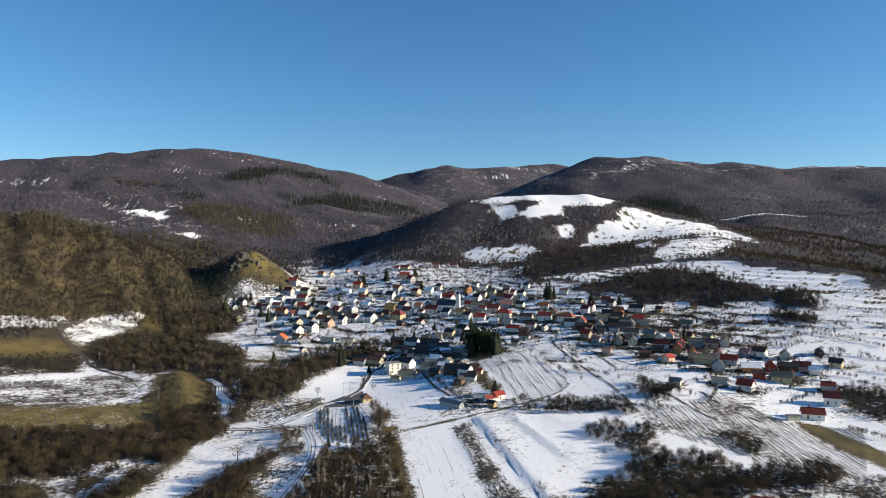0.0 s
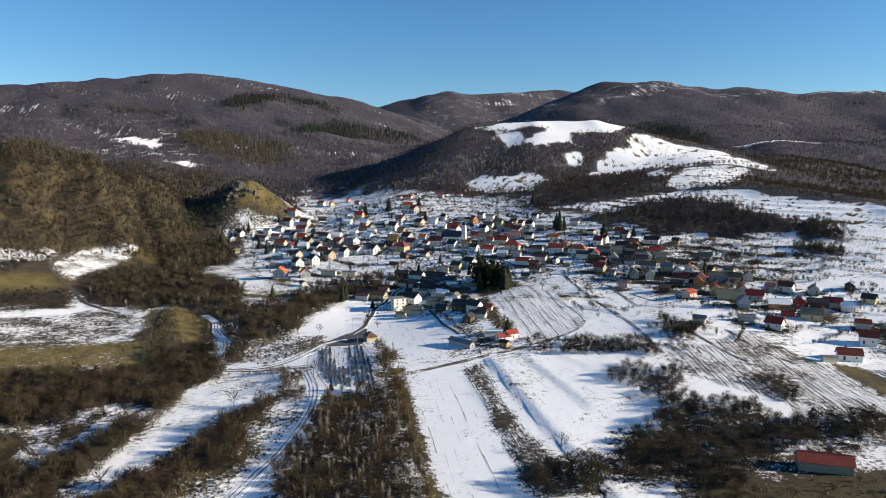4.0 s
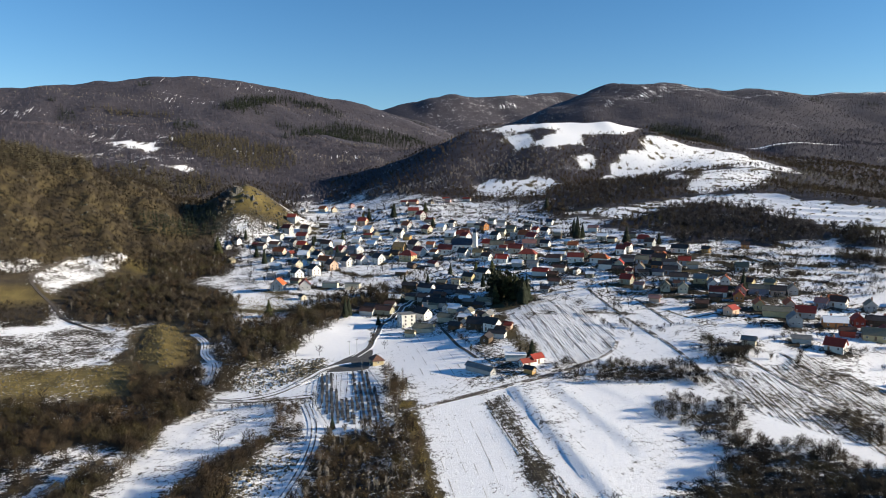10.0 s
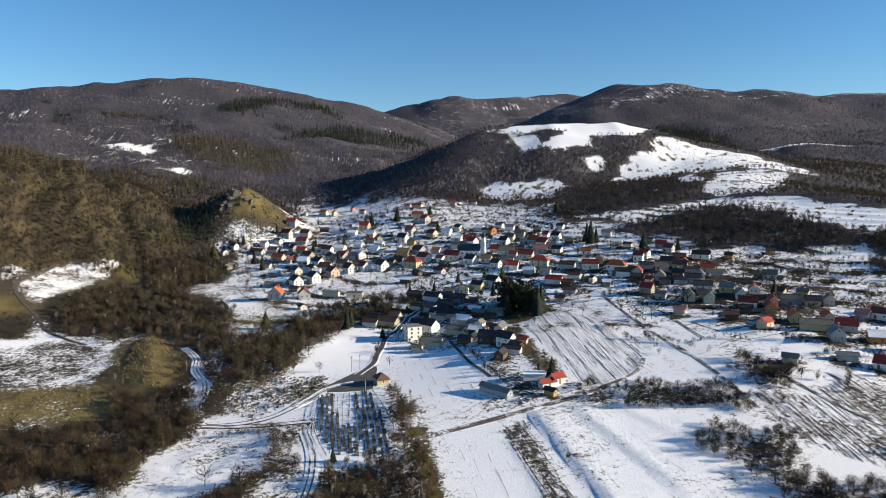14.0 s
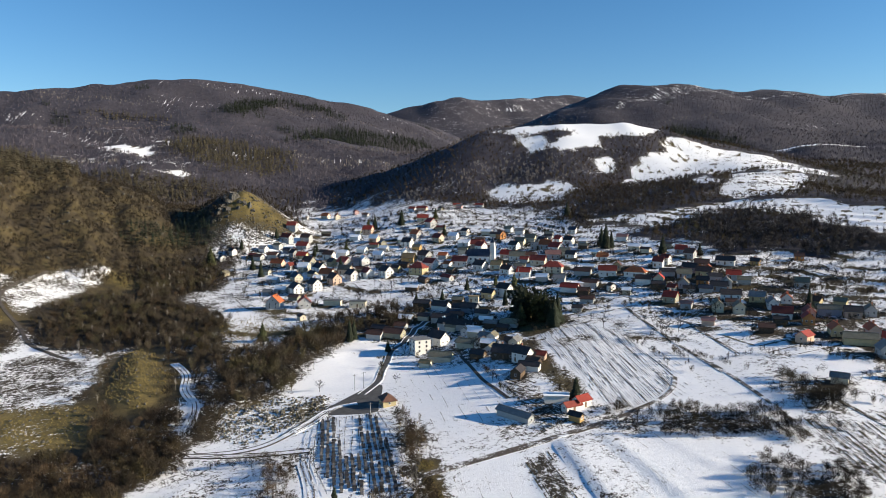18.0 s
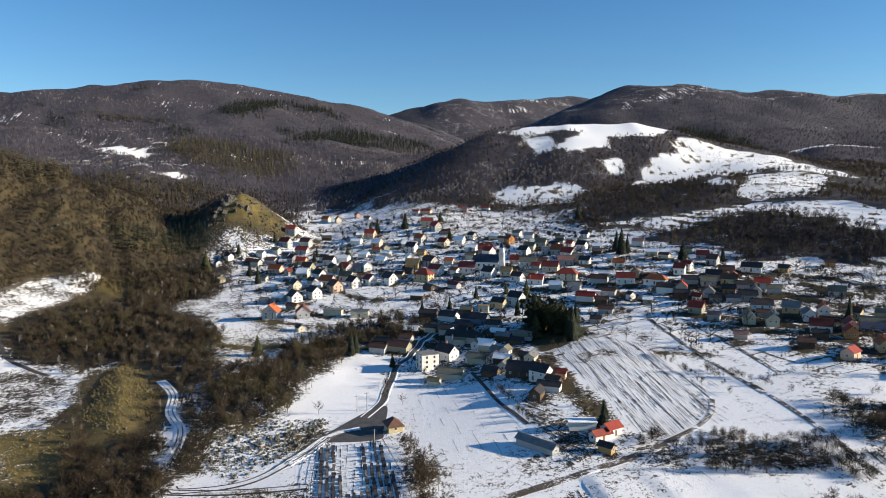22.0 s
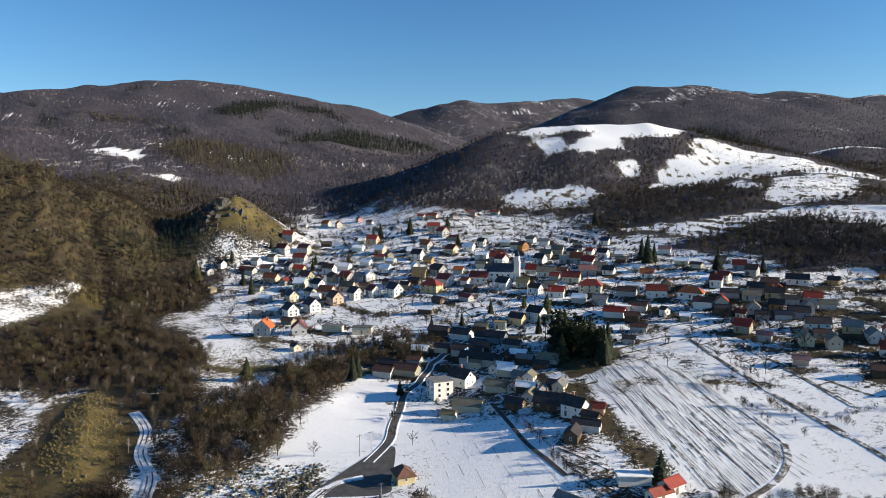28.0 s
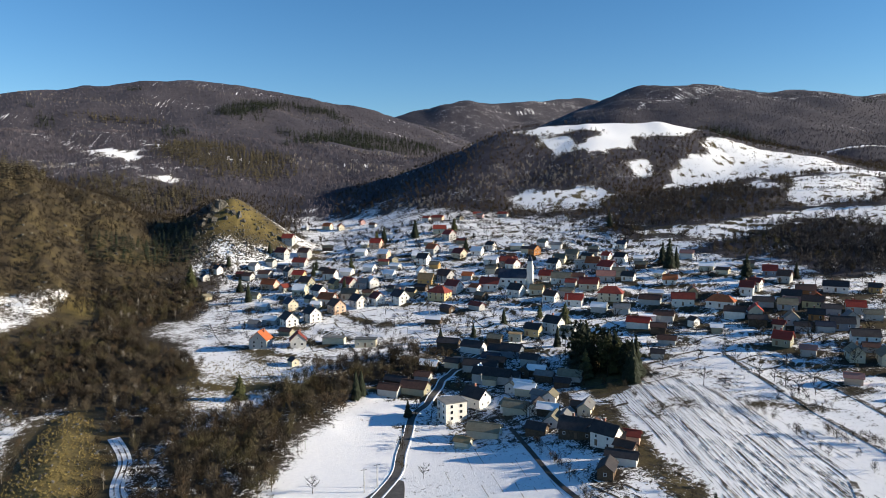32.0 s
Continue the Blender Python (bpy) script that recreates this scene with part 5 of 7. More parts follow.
DRYGRASS = plain("dry_grass", (0.13, 0.10, 0.034), (0.32, 0.245, 0.095), 0.4, 0.9, vary=0.6)


def rod(p, q, r0, r1, sides, v, f):
    """A tapered stick from p to q, added to the lists."""
    d = np.subtract(q, p)
    d = d / (np.linalg.norm(d) + 1e-9)
    a = np.cross(d, (0.31, 0.87, 0.38))
    a /= np.linalg.norm(a)
    b = np.cross(d, a)
    n = len(v)
    for c, r in ((p, r0), (q, r1)):
        for k in range(sides):
            t = 2 * math.pi * k / sides
            v.append(tuple(np.add(c, (a * math.cos(t) + b * math.sin(t)) * r)))
    for k in range(sides):
        j = (k + 1) % sides
        f.append((n + k, n + j, n + sides + j))
        f.append((n + k, n + sides + j, n + sides + k))


def twig(p, q, width, rng, v, f):
    """A sliver that stands for a twig."""
    side = rng.normal(size=3)
    side -= side.dot(np.subtract(q, p)) * np.subtract(q, p) / (np.dot(np.subtract(q, p), np.subtract(q, p)) + 1e-9)
    side *= width / 2 / (np.linalg.norm(side) + 1e-9)
    n = len(v)
    v += [tuple(np.subtract(p, side)), tuple(np.add(p, side)), tuple(q)]
    f.append((n, n + 1, n + 2))


def bare_crown(seed, limbs, twigs, width, spread=0.33, clear=0.25, trunk=0.018, sides=3):
    """Trunk and crown of a leafless tree one metre high: two pairs of vertices and triangles."""
    rng = np.random.default_rng(seed)
    tv, tf, cv, cf = [], [], [], []
    lean = rng.normal(size=2) * 0.03
    top = np.array([lean[0], lean[1], 0.72])
    rod((0, 0, -0.05), top, trunk, trunk * 0.35, sides + 1, tv, tf)
    ends = [(top * 0.9, top + (0, 0, 0.25))]
    for k in range(limbs):
        h = clear + (0.68 - clear) * (k + rng.random()) / limbs
        t = k * 2.4 + rng.random()
        r = spread * (1.15 - 0.7 * abs(h - 0.45)) * (0.7 + 0.5 * rng.random())
        p = top * h / 0.72
        q = p + (math.cos(t) * r, math.sin(t) * r, 0.16 + 0.18 * rng.random())
        rod(p, q, trunk * 0.42, trunk * 0.12, sides, tv, tf)
        ends.append((p, q))
    for k in range(twigs):
        p, q = ends[k % len(ends)]
        u = 0.35 + 0.65 * rng.random()
        s = np.add(p, np.subtract(q, p) * u)
        e = s + rng.normal(size=3) * (0.10, 0.10, 0.06) + np.subtract(q, p) * 0.25 + (0, 0, 0.08)
        twig(s, e, width * (0.6 + 0.8 * rng.random()), rng, cv, cf)
    return (tv, tf), (cv, cf)


def bush_shape(seed, stems, twigs, width):
    """A thicket of stems from one foot, one metre high."""
    rng = np.random.default_rng(seed)
    v, f, tips = [], [], []
    for k in range(stems):
        t, r = rng.random() * 6.28, 0.15 + 0.45 * rng.random()
        q = np.array([math.cos(t) * r, math.sin(t) * r, 0.55 + 0.4 * rng.random()])
        p = q * (0.12, 0.12, 0)
        twig(p, q, width * 1.3, rng, v, f)
        tips.append((p, q))
    for k in range(twigs):
        p, q = tips[k % stems]
        s = p + (q - p) * (0.25 + 0.7 * rng.random())
        e = s + rng.normal(size=3) * (0.16, 0.16, 0.10) + (0, 0, 0.12)
        twig(s, e, width * (0.6 + 0.8 * rng.random()), rng, v, f)
    return v, f


def spruce_shape(seed, tiers, fronds, spread, ragged=0.35):
    """Tiers of drooping boughs, one metre high; each bough a bent, ragged wedge."""
    rng = np.random.default_rng(seed)
    v, f = [], []
    for k in range(tiers):
        u = k / tiers
        z, r = 0.08 + 0.9 * u, spread * (1 - u) ** 0.85 + 0.012
        for j in range(max(4, int(fronds * (1 - 0.6 * u)))):
            t = 6.283 * (j + rng.random()) / max(4, int(fronds * (1 - 0.6 * u)))
            rr = r * (1 - ragged * rng.random())
            w = rr * 0.40 + 0.012
            c, s = math.cos(t), math.sin(t)
            n, dz = len(v), 0.05 * rng.random()
            v += [(0, 0, z + 0.035), (c * rr * 0.6 - s * w, s * rr * 0.6 + c * w, z - 0.03 + dz), (c * rr, s * rr, z - 0.09 * (1 - u) + dz), (c * rr * 0.6 + s * w, s * rr * 0.6 - c * w, z - 0.03 + dz), (c * rr * 0.55, s * rr * 0.55, z + 0.03 + dz)]
            f += [(n, n + 1, n + 4), (n, n + 4, n + 3), (n + 1, n + 2, n + 4), (n + 4, n + 2, n + 3)]
    n = len(v)
    v += [(0, 0, 1.03), (0.012, 0, 0.93), (-0.006, 0.01, 0.93), (-0.006, -0.01, 0.93)]
    f += [(n, n + 1, n + 2), (n, n + 2, n + 3), (n, n + 3, n + 1)]
    return v, f


def strewn(name, shapes, places, sizes, stretch, seed, material, label, category="woodland"):
    """Many copies of a few shapes joined into one mesh of kind stuff."""
    rng = np.random.default_rng(seed)
    pick = rng.integers(0, len(shapes), len(places))
    turn = rng.random(len(places)) * 6.283
    vs, fs, n = [], [], 0
    for k, (v, f) in enumerate(shapes):
        sel = pick == k
        if not sel.any():
            continue
        v, f = np.array(v), np.array(f)
        c, s = np.cos(turn[sel])[:, None], np.sin(turn[sel])[:, None]
        size, wide = sizes[sel][:, None], (sizes * stretch)[sel][:, None]
        p = places[sel]
        out = np.stack([p[:, :1] + (v[:, 0] * c - v[:, 1] * s) * wide, p[:, 1:2] + (v[:, 0] * s + v[:, 1] * c) * wide, p[:, 2:] + v[:, 2] * size], -1)
        vs.append(out.reshape(-1, 3))
        fs.append((f[None] + (np.arange(len(p)) * len(v))[:, None, None] + n).reshape(-1, 3))
        n += out.shape[0] * out.shape[1]
    co, tri = np.concatenate(vs), np.concatenate(fs)
    me = bpy.data.meshes.new(name)
    me.vertices.add(len(co))
    me.vertices.foreach_set("co", co.ravel())
    me.loops.add(tri.size)
    me.loops.foreach_set("vertex_index", tri.ravel().astype(np.int32))
    me.polygons.add(len(tri))
    me.polygons.foreach_set("loop_start", np.arange(0, tri.size, 3, dtype=np.int32))
    me.update(calc_edges=True)
    me.materials.append(material)
    return tagged(new(name, me), label, category, kind="stuff")


def scatter(x0, x1, y0, y1, step, seed):
    rng = np.random.default_rng(seed)
    gx, gy = np.meshgrid(np.arange(x0, x1, step), np.arange(y0, y1, step))
    return (gx + rng.random(gx.shape) * step).ravel(), (gy + rng.random(gx.shape) * step).ravel()


def free_of_houses(x, y, margin=1.5):
    ok = np.ones(len(x), bool)
    for hx, hy, r in HOMES:
        ok &= np.hypot(x - hx, y - hy) > r * 0.55 + margin
    return ok


def settle(x, y, ok, sink=0.0):
    x, y = x[ok], y[ok]
    return np.stack([x, y, land(x, y) - sink], -1)


def clear_of_plan(x, y):
    ok = np.ones(len(x), bool)
    for n, r in ROUTES.items():
        if n.startswith("balk"):
            continue
        for (ax, ay), (bx, by) in zip(r[:-1], r[1:]):
            u = np.clip(((x - ax) * (bx - ax) + (y - ay) * (by - ay)) / ((bx - ax) ** 2 + (by - ay) ** 2), 0, 1)
            ok &= np.hypot(x - ax - u * (bx - ax), y - ay - u * (by - ay)) > 3.4
    for n in ("cemetery", "garage_yard", "field_low", "field_left_up", "field_mid"):
        ok &= inside(x, y, AREAS[n], 2.0) < 0.4
    return ok


OPEN = ("snow_nook", "knoll", "meadow_a", "meadow_b", "rough_a", "mound", "strip_a", "snow_gap", "field_left_up", "rough_b")


CLEARINGS = ("clear_top", "clear_small", "clear_slope", "clear_terrace", "clear_long", "clear_left", "clear_mid", "clear_far", "clear_blue", "clear_fold", "clear_hollow", "patch_a", "patch_b")


def off_the_meadows(x, y, tall, names=OPEN):
    """Trees stand back from the lower edges of the open meadows, tall ones farther."""
    ok = np.ones(len(x), bool)
    d = np.hypot(x, y - 120)
    ux, uy = x / d, (y - 120) / d
    reach = tall * d / 90
    for k in (0.0, 0.3, 0.6, 0.9):
        for n in names:
            ok &= inside(x + ux * reach * k, y + uy * reach * k, AREAS[n], 2.0) < 0.5
    return ok


def within(name, step, seed, keep=1.0, tall=0.0):
    c = np.array(AREAS[name])
    x, y = scatter(c[:, 0].min() - 8, c[:, 0].max() + 8, c[:, 1].min() - 8, c[:, 1].max() + 8, step, seed)
    warp = 10.0 if name.startswith("scrub") else 3.0
    wx, wy = x + warp * wobble(x + 70, y, 22) + 0.4 * warp * wobble(x, y + 11, 8), y + warp * wobble(x, y - 90, 22)
    ok = (inside(wx, wy, AREAS[name], 2.0) > 0.5) & (np.random.default_rng(seed + 1).random(len(x)) < keep) & free_of_houses(x, y) & clear_of_plan(x, y) & (wobble(x + 40, y - 25, 7.5) > (-0.22 if name.startswith("scrub") else -0.50))
    if tall:
        ok &= off_the_meadows(x, y, tall)
    return settle(x, y, ok)


def sizes_of(places, low, top, seed):
    clump = np.clip(0.5 + 0.7 * wobble(places[:, 0], places[:, 1], 9), 0, 1)
    return low + (top - low) * (0.5 * np.random.default_rng(seed).random(len(places)) ** 1.3 + 0.5 * clump)


def fuzzy_crown(seed, twigs, width, wide=0.34, low=0.18, limbs=4):
    """A leafless tree one metre high: trunk, a few limbs and a rounded haze of fine twigs."""
    rng = np.random.default_rng(seed + 900)
    v, f = [], []
    rod((0, 0, -0.05), (rng.normal() * 0.03, rng.normal() * 0.03, 0.75), 0.016, 0.005, 3, v, f)
    mid, half = (1 + low) / 2, (1 - low) / 2
    for k in range(limbs):
        t = k * 1.7 + rng.random()
        rod((0, 0, low + 0.1 * k), (math.cos(t) * wide * 0.7, math.sin(t) * wide * 0.7, low + 0.3 + 0.12 * k), 0.008, 0.003, 3, v, f)
    lobes = [rng.normal(size=3) for _ in range(4)]
    for k in range(twigs):
        d = rng.normal(size=3)
        d /= np.linalg.norm(d)
        r = rng.random() ** 0.45 * (0.72 + 0.28 * max(np.dot(d, q) / np.linalg.norm(q) for q in lobes))
        p = np.array([d[0] * wide * r, d[1] * wide * r, mid + d[2] * half * r * 0.85])
        out = d * (0.6, 0.6, 0.5) + (0, 0, 0.55) + rng.normal(size=3) * 0.4
        out *= (0.12 + 0.10 * rng.random()) / np.linalg.norm(out)
        twig(p - out * 0.5, p + out * 0.6, width * (0.6 + 0.8 * rng.random()), rng, v, f)
    return v, f


NEAR_BUSH = [fuzzy_crown(s, 205, 0.021, 0.44, 0.0, 3) for s in range(6)]
HEDGE_BUSH = [fuzzy_crown(20 + s, 90, 0.034, 0.44, 0.0, 1) for s in range(5)]
MID_TREE = [fuzzy_crown(40 + s, 140, 0.023, 0.33, 0.10) for s in range(6)]
LOW_BUSH = [fuzzy_crown(30 + s, 32, 0.060, 0.44, 0.02, 0) for s in range(4)]
SLIM_TREE = [fuzzy_crown(70 + s, 34, 0.030, 0.15, 0.3) for s in range(4)]
for i, (area, step, low, top, wood, label) in enumerate((
        ("brush_belt_edge", 4.3, 3.4, 9.0, OLIVE, "olive brown willows by the stream"),
        ("brush_stream", 4.1, 4.1, 9.7, OLIVE, "olive brown willows beside the icy track"),
        ("brush_fringe", 3.2, 1.7, 4.4, BARK, "dark fringe of bushes along the lane"),
        ("brush_east", 3.4, 1.7, 5.5, BARK, "dark bushes behind the outlying houses"),
        ("rough_e", 8.0, 1.5, 5.5, BARK, "scattered bushes on the rough ground by the barn"),
        ("snow_gap", 4.2, 2.0, 7.0, BARK, "scattered bushes on a snowy gap"),
        ("brown_strip", 4.2, 0.8, 3.6, BARK, "garden shrubs on a strip of rough grass"),
        ("allotment", 4.6, 0.7, 3.2, BARK_RED, "leafless shrubs among snowy garden beds"),
        ("east_gardens", 8.0, 0.8, 4.2, BARK, "leafless shrubs and small trees between the eastern gardens"),
        ("brush_fill", 4.3, 3.0, 10.0, ALDER, "leafless brown brushwood on the valley floor"),
        ("brush_barn", 3.7, 1.8, 5.0, BARK, "leafless bushes behind the long barn"),
        ("brush_strip", 3.9, 2.3, 7.6, BARK_RED, "dense reddish brown leafless brushwood on an unused strip"),
        ("brush_left", 4.3, 2.9, 9.0, BARK_RED, "dense leafless brushwood along the valley bottom"),
        ("brush_mid", 4.8, 4.0, 11.0, BARK_RED, "leafless bushes between patches of snow"),
        ("brush_mound", 5.2, 2.9, 9.0, BARK, "leafless bushes round the grassy mound"),
        ("brush_right", 3.7, 2.3, 8.3, BARK, "dark leafless thicket beside the fields"),
        ("brush_low", 4.3, 3.5, 10.0, BARK, "leafless bushes on the valley floor"),
        ("brush_mid_up", 3.0, 1.8, 6.1, BARK_RED, "reddish leafless bushes by the lane"),
        ("brush_west", 4.9, 1.9, 5.5, OLIVE, "low leafless bushes at the foot of the hill"),
        ("brush_row_low", 2.6, 1.8, 6.1, BARK, "leafless hedge bushes between fields"),
        ("brush_nook", 3.1, 2.9, 6.9, BARK, "compact dark thicket below the gardens"),
        ("brush_row", 2.5, 1.8, 6.1, BARK, "leafless hedge bushes between fields"),
        ("brush_rise", 3.0, 1.8, 6.1, BARK, "leafless bushes on the ploughed slope"),
        ("brush_hedge", 4.1, 1.4, 3.9, BARK, "low dark bushes on a grassy balk"),
        ("brush_shade", 6.5, 1.5, 4.5, BARK_RED, "scattered bushes on the shaded side of the mound"),
        ("brush_dark", 3.1, 3.4, 7.6, BARK, "compact dark thicket beside the gardens"))):
    p = within(area, step, 100 + i, 0.92, 0.0 if area in OPEN else 0.55 * top)
    strewn("thicket", NEAR_BUSH, p, sizes_of(p, low, top, i), 1.0, i, wood, label, "bushes")
for i, (area, step, low, top, wood) in enumerate((("scrub_a", 6.2, 4, 10, ALDER), ("scrub_a", 7.5, 4, 9, BARK_RED), ("brush_strip", 6.5, 4, 8, PALE), ("scrub_a", 21.0, 5, 10, PALE), ("scrub_b", 6.2, 4, 10, ALDER), ("scrub_b", 9.0, 5, 9, OLIVE), ("scrub_b", 8.5, 4, 9, BARK_RED), ("scrub_c", 4.8, 6, 12, ALDER), ("scrub_c", 6.0, 5, 11, BARK_RED), ("scrub_d", 6.0, 6, 11, ALDER), ("scrub_d", 8.0, 5, 10, BARK_RED), ("scrub_d", 16.0, 6, 11, PALE), ("brush_left", 5.5, 5, 9, BARK), ("brush_low", 6.0, 5, 9, BARK), ("brush_mid", 7.0, 4, 8, BARK), ("brush_right", 7.0, 4, 8, BARK), ("belt", 9.5, 5, 10, ASHEN), ("belt_c", 4.0, 5, 9, BARK), ("belt_d", 3.5, 4, 8, BARK), ("brush_mound", 9.0, 5, 9, PALE), ("brush_shade", 11.0, 4, 8, PALE), ("brush_shade", 7.0, 3, 7, ALDER), ("brush_strip", 13.0, 5, 8, PALE), ("brush_strip", 7.0, 4, 7.5, OLIVE))):
    p = within(area, step, 200 + i, 1.0, 0.6 * top)
    strewn("grove", SLIM_TREE if wood is PALE else MID_TREE, p, sizes_of(p, low, top, 50 + i), 1.0, 60 + i, wood, "leafless alders and willows in the valley bottom", "trees")
    if area.startswith("scrub") and wood is ALDER:
        p = within(area, step * 1.1, 300 + i, 1.0, 2.5)
        strewn("thicket", NEAR_BUSH, p, sizes_of(p, 2.0, 4.5, 70 + i), 0.7, 80 + i, wood, "leafless undergrowth below the valley trees", "bushes")

# low growth on the edges of the valley woods
for i, (area, wood) in enumerate((('scrub_a', BARK), ('scrub_b', BARK_RED), ('scrub_c', BARK), ('scrub_d', BARK_RED), ('brush_left', BARK), ('brush_fill', BARK_RED), ('brush_mound', BARK), ('brush_belt_edge', BARK_RED), ('brush_stream', BARK), ('brush_west', BARK))):
    p = within(area, 3.4, 340 + i, 1.0, 0.4)
    strewn('undergrowth', LOW_BUSH, p, sizes_of(p, 0.7, 2.2, 90 + i), 1.0, 95 + i, wood, 'low brown undergrowth at the edge of the valley woods', 'bushes')

HEDGES = {}
HEDGES['a'] = [(350, 532), (364, 505), (371, 477)]
HEDGES['b'] = [(303, 542), (324, 511), (349, 503)]
HEDGES['c'] = [(267, 526), (289, 498), (311, 480)]
HEDGES['d'] = [(365, 571), (381, 539), (400, 512)]
HEDGES['e'] = [(252, 561), (285, 551), (320, 555)]
HEDGES['f'] = [(276, 471), (292, 452), (324, 452)]
HEDGES['g'] = [(246, 460), (270, 461), (283, 450)]
HEDGES['h'] = [(159, 511), (165, 494), (166, 472)]
HEDGES['i'] = [(154, 446), (156, 438), (149, 416)]
HEDGES['j'] = [(144, 476), (146, 449), (144, 429)]
HEDGES['k'] = [(19, 505), (16, 481), (16, 470)]
HEDGES['l'] = [(63, 490), (65, 446), (67, 416)]
HEDGES['m'] = [(54, 636), (71, 605), (85, 608)]
HEDGES['n'] = [(6, 643), (30, 621), (50, 626)]
HEDGES['o'] = [(55, 932), (118, 922), (143, 885)]
HEDGES['p'] = [(-34, 981), (18, 955), (53, 895)]
HEDGES['q'] = [(168, 858), (222, 836), (236, 777)]
HEDGES['r'] = [(16, 875), (85, 855), (129, 839)]
HEDGES['t0'] = [(246, 554), (289, 550), (360, 560)]
HEDGES['t1'] = [(242, 521), (289, 529), (344, 526)]
HEDGES['t2'] = [(255, 499), (299, 499), (340, 509)]
HEDGES['t3'] = [(265, 476), (302, 474), (344, 468)]
HEDGES['t4'] = [(324, 549), (353, 538)]
HEDGES['t5'] = [(260, 573), (295, 569), (330, 565)]
HEDGES['t6'] = [(329, 494), (351, 476)]
HEDGES['t7'] = [(237, 462), (268, 463), (292, 465)]
HEDGES['t8'] = [(278, 446), (325, 445)]
HEDGES['t9'] = [(220, 517), (239, 499), (247, 479)]
HEDGES['t10'] = [(186, 505), (202, 480), (210, 453)]
HEDGES['t11'] = [(195, 390), (228, 393), (242, 383)]
HEDGES['t12'] = [(269, 414), (303, 419)]
HEDGES['t13'] = [(148, 463), (161, 438), (172, 412)]
HEDGES['t14'] = [(154, 369), (179, 373), (193, 382)]
HEDGES['u0'] = [(172, 428), (191, 432), (199, 415)]
HEDGES['u1'] = [(158, 386), (174, 386), (186, 376), (195, 364)]
HEDGES['u2'] = [(196, 399), (213, 383)]
HEDGES['u3'] = [(149, 355), (166, 358), (171, 345)]
HEDGES['u4'] = [(194, 522), (202, 486), (206, 451)]
HEDGES['u5'] = [(201, 553), (210, 525), (218, 502)]
HEDGES['u6'] = [(207, 435), (216, 409), (226, 399)]
HEDGES['v0'] = [(328, 499), (353, 468), (383, 434)]
HEDGES['v1'] = [(361, 520), (380, 480), (403, 457)]
HEDGES['v2'] = [(318, 433), (349, 395)]
HEDGES['v3'] = [(286, 400), (317, 359)]
HEDGES['v4'] = [(326, 588), (357, 551), (375, 511)]
HEDGES['v5'] = [(292, 464), (337, 459)]
HEDGES['v6'] = [(301, 404), (330, 374)]
HEDGES['v7'] = [(220, 366), (259, 372), (286, 374)]
HEDGES['v8'] = [(248, 312), (254, 284)]
HEDGES['v9'] = [(387, 514), (426, 483)]
HEDGES['w0'] = [(429, 886), (486, 903), (515, 872)]
HEDGES['w1'] = [(398, 840), (436, 826), (486, 834)]
HEDGES['w2'] = [(387, 807), (412, 782), (440, 768)]
HEDGES['w3'] = [(335, 786), (362, 784), (408, 767)]
HEDGES['w4'] = [(314, 755), (328, 725), (376, 689)]
HEDGES['w5'] = [(319, 913), (365, 904), (386, 869)]
HEDGES['w6'] = [(158, 924), (184, 873), (221, 839)]
HEDGES['w7'] = [(180, 996), (215, 969), (262, 924)]
HEDGES['x0'] = [(347, 535), (361, 520), (373, 488), (371, 465)]
HEDGES['x1'] = [(277, 586), (299, 558), (317, 512)]
HEDGES['x2'] = [(358, 606), (398, 588), (417, 591)]
HEDGES['x3'] = [(380, 570), (401, 532), (427, 497)]
HEDGES['x4'] = [(390, 492), (396, 461)]
HEDGES['x5'] = [(262, 516), (295, 523), (323, 513)]
HEDGES['x6'] = [(316, 467), (344, 468), (354, 447), (362, 421)]
HEDGES['x7'] = [(322, 591), (352, 586)]
HEDGES['x8'] = [(299, 476), (336, 483), (363, 487)]
HEDGES['x9'] = [(303, 412), (329, 415), (341, 397)]
HEDGES['y0'] = [(284, 558), (316, 551), (339, 532)]
HEDGES['z0'] = [(196, 352), (210, 368), (219, 386)]
HEDGES['z1'] = [(224, 402), (246, 420), (268, 430)]
HEDGES['z2'] = [(205, 455), (228, 470), (255, 478)]
HEDGES['z3'] = [(238, 350), (262, 360), (288, 356)]
HEDGES['z4'] = [(246, 398), (262, 384), (290, 378)]
HEDGES['y1'] = [(411, 575), (445, 562), (463, 540)]

rng = np.random.default_rng(9)
for i, (key, line) in enumerate(HEDGES.items()):
    pts = []
    for (ax, ay), (bx, by) in zip(line[:-1], line[1:]):
        for u in np.arange(0, 1, 1.15 / max(2, math.hypot(bx - ax, by - ay))):
            if rng.random() < 0.85:
                pts.append((ax + (bx - ax) * u + rng.normal() * 0.8, ay + (by - ay) * u + rng.normal() * 0.8))
    pts = np.array(pts)
    p = settle(pts[:, 0], pts[:, 1], free_of_houses(pts[:, 0], pts[:, 1]) & (wobble(pts[:, 0] + 5, pts[:, 1], 8) > (-0.6 if key[0] in "wxyz" else -0.12)))
    if len(p) < 3:
        continue
    strewn("hedgerow", HEDGE_BUSH if np.mean(p[:, 1]) < 470 or key[0] in "wxyz" else LOW_BUSH, p, sizes_of(p, 1.6, 4.5 if key[0] in "wxyz" else 6.0, i), 0.8, i + 20, BARK, "leafless hedgerow along a field terrace", "hedge")

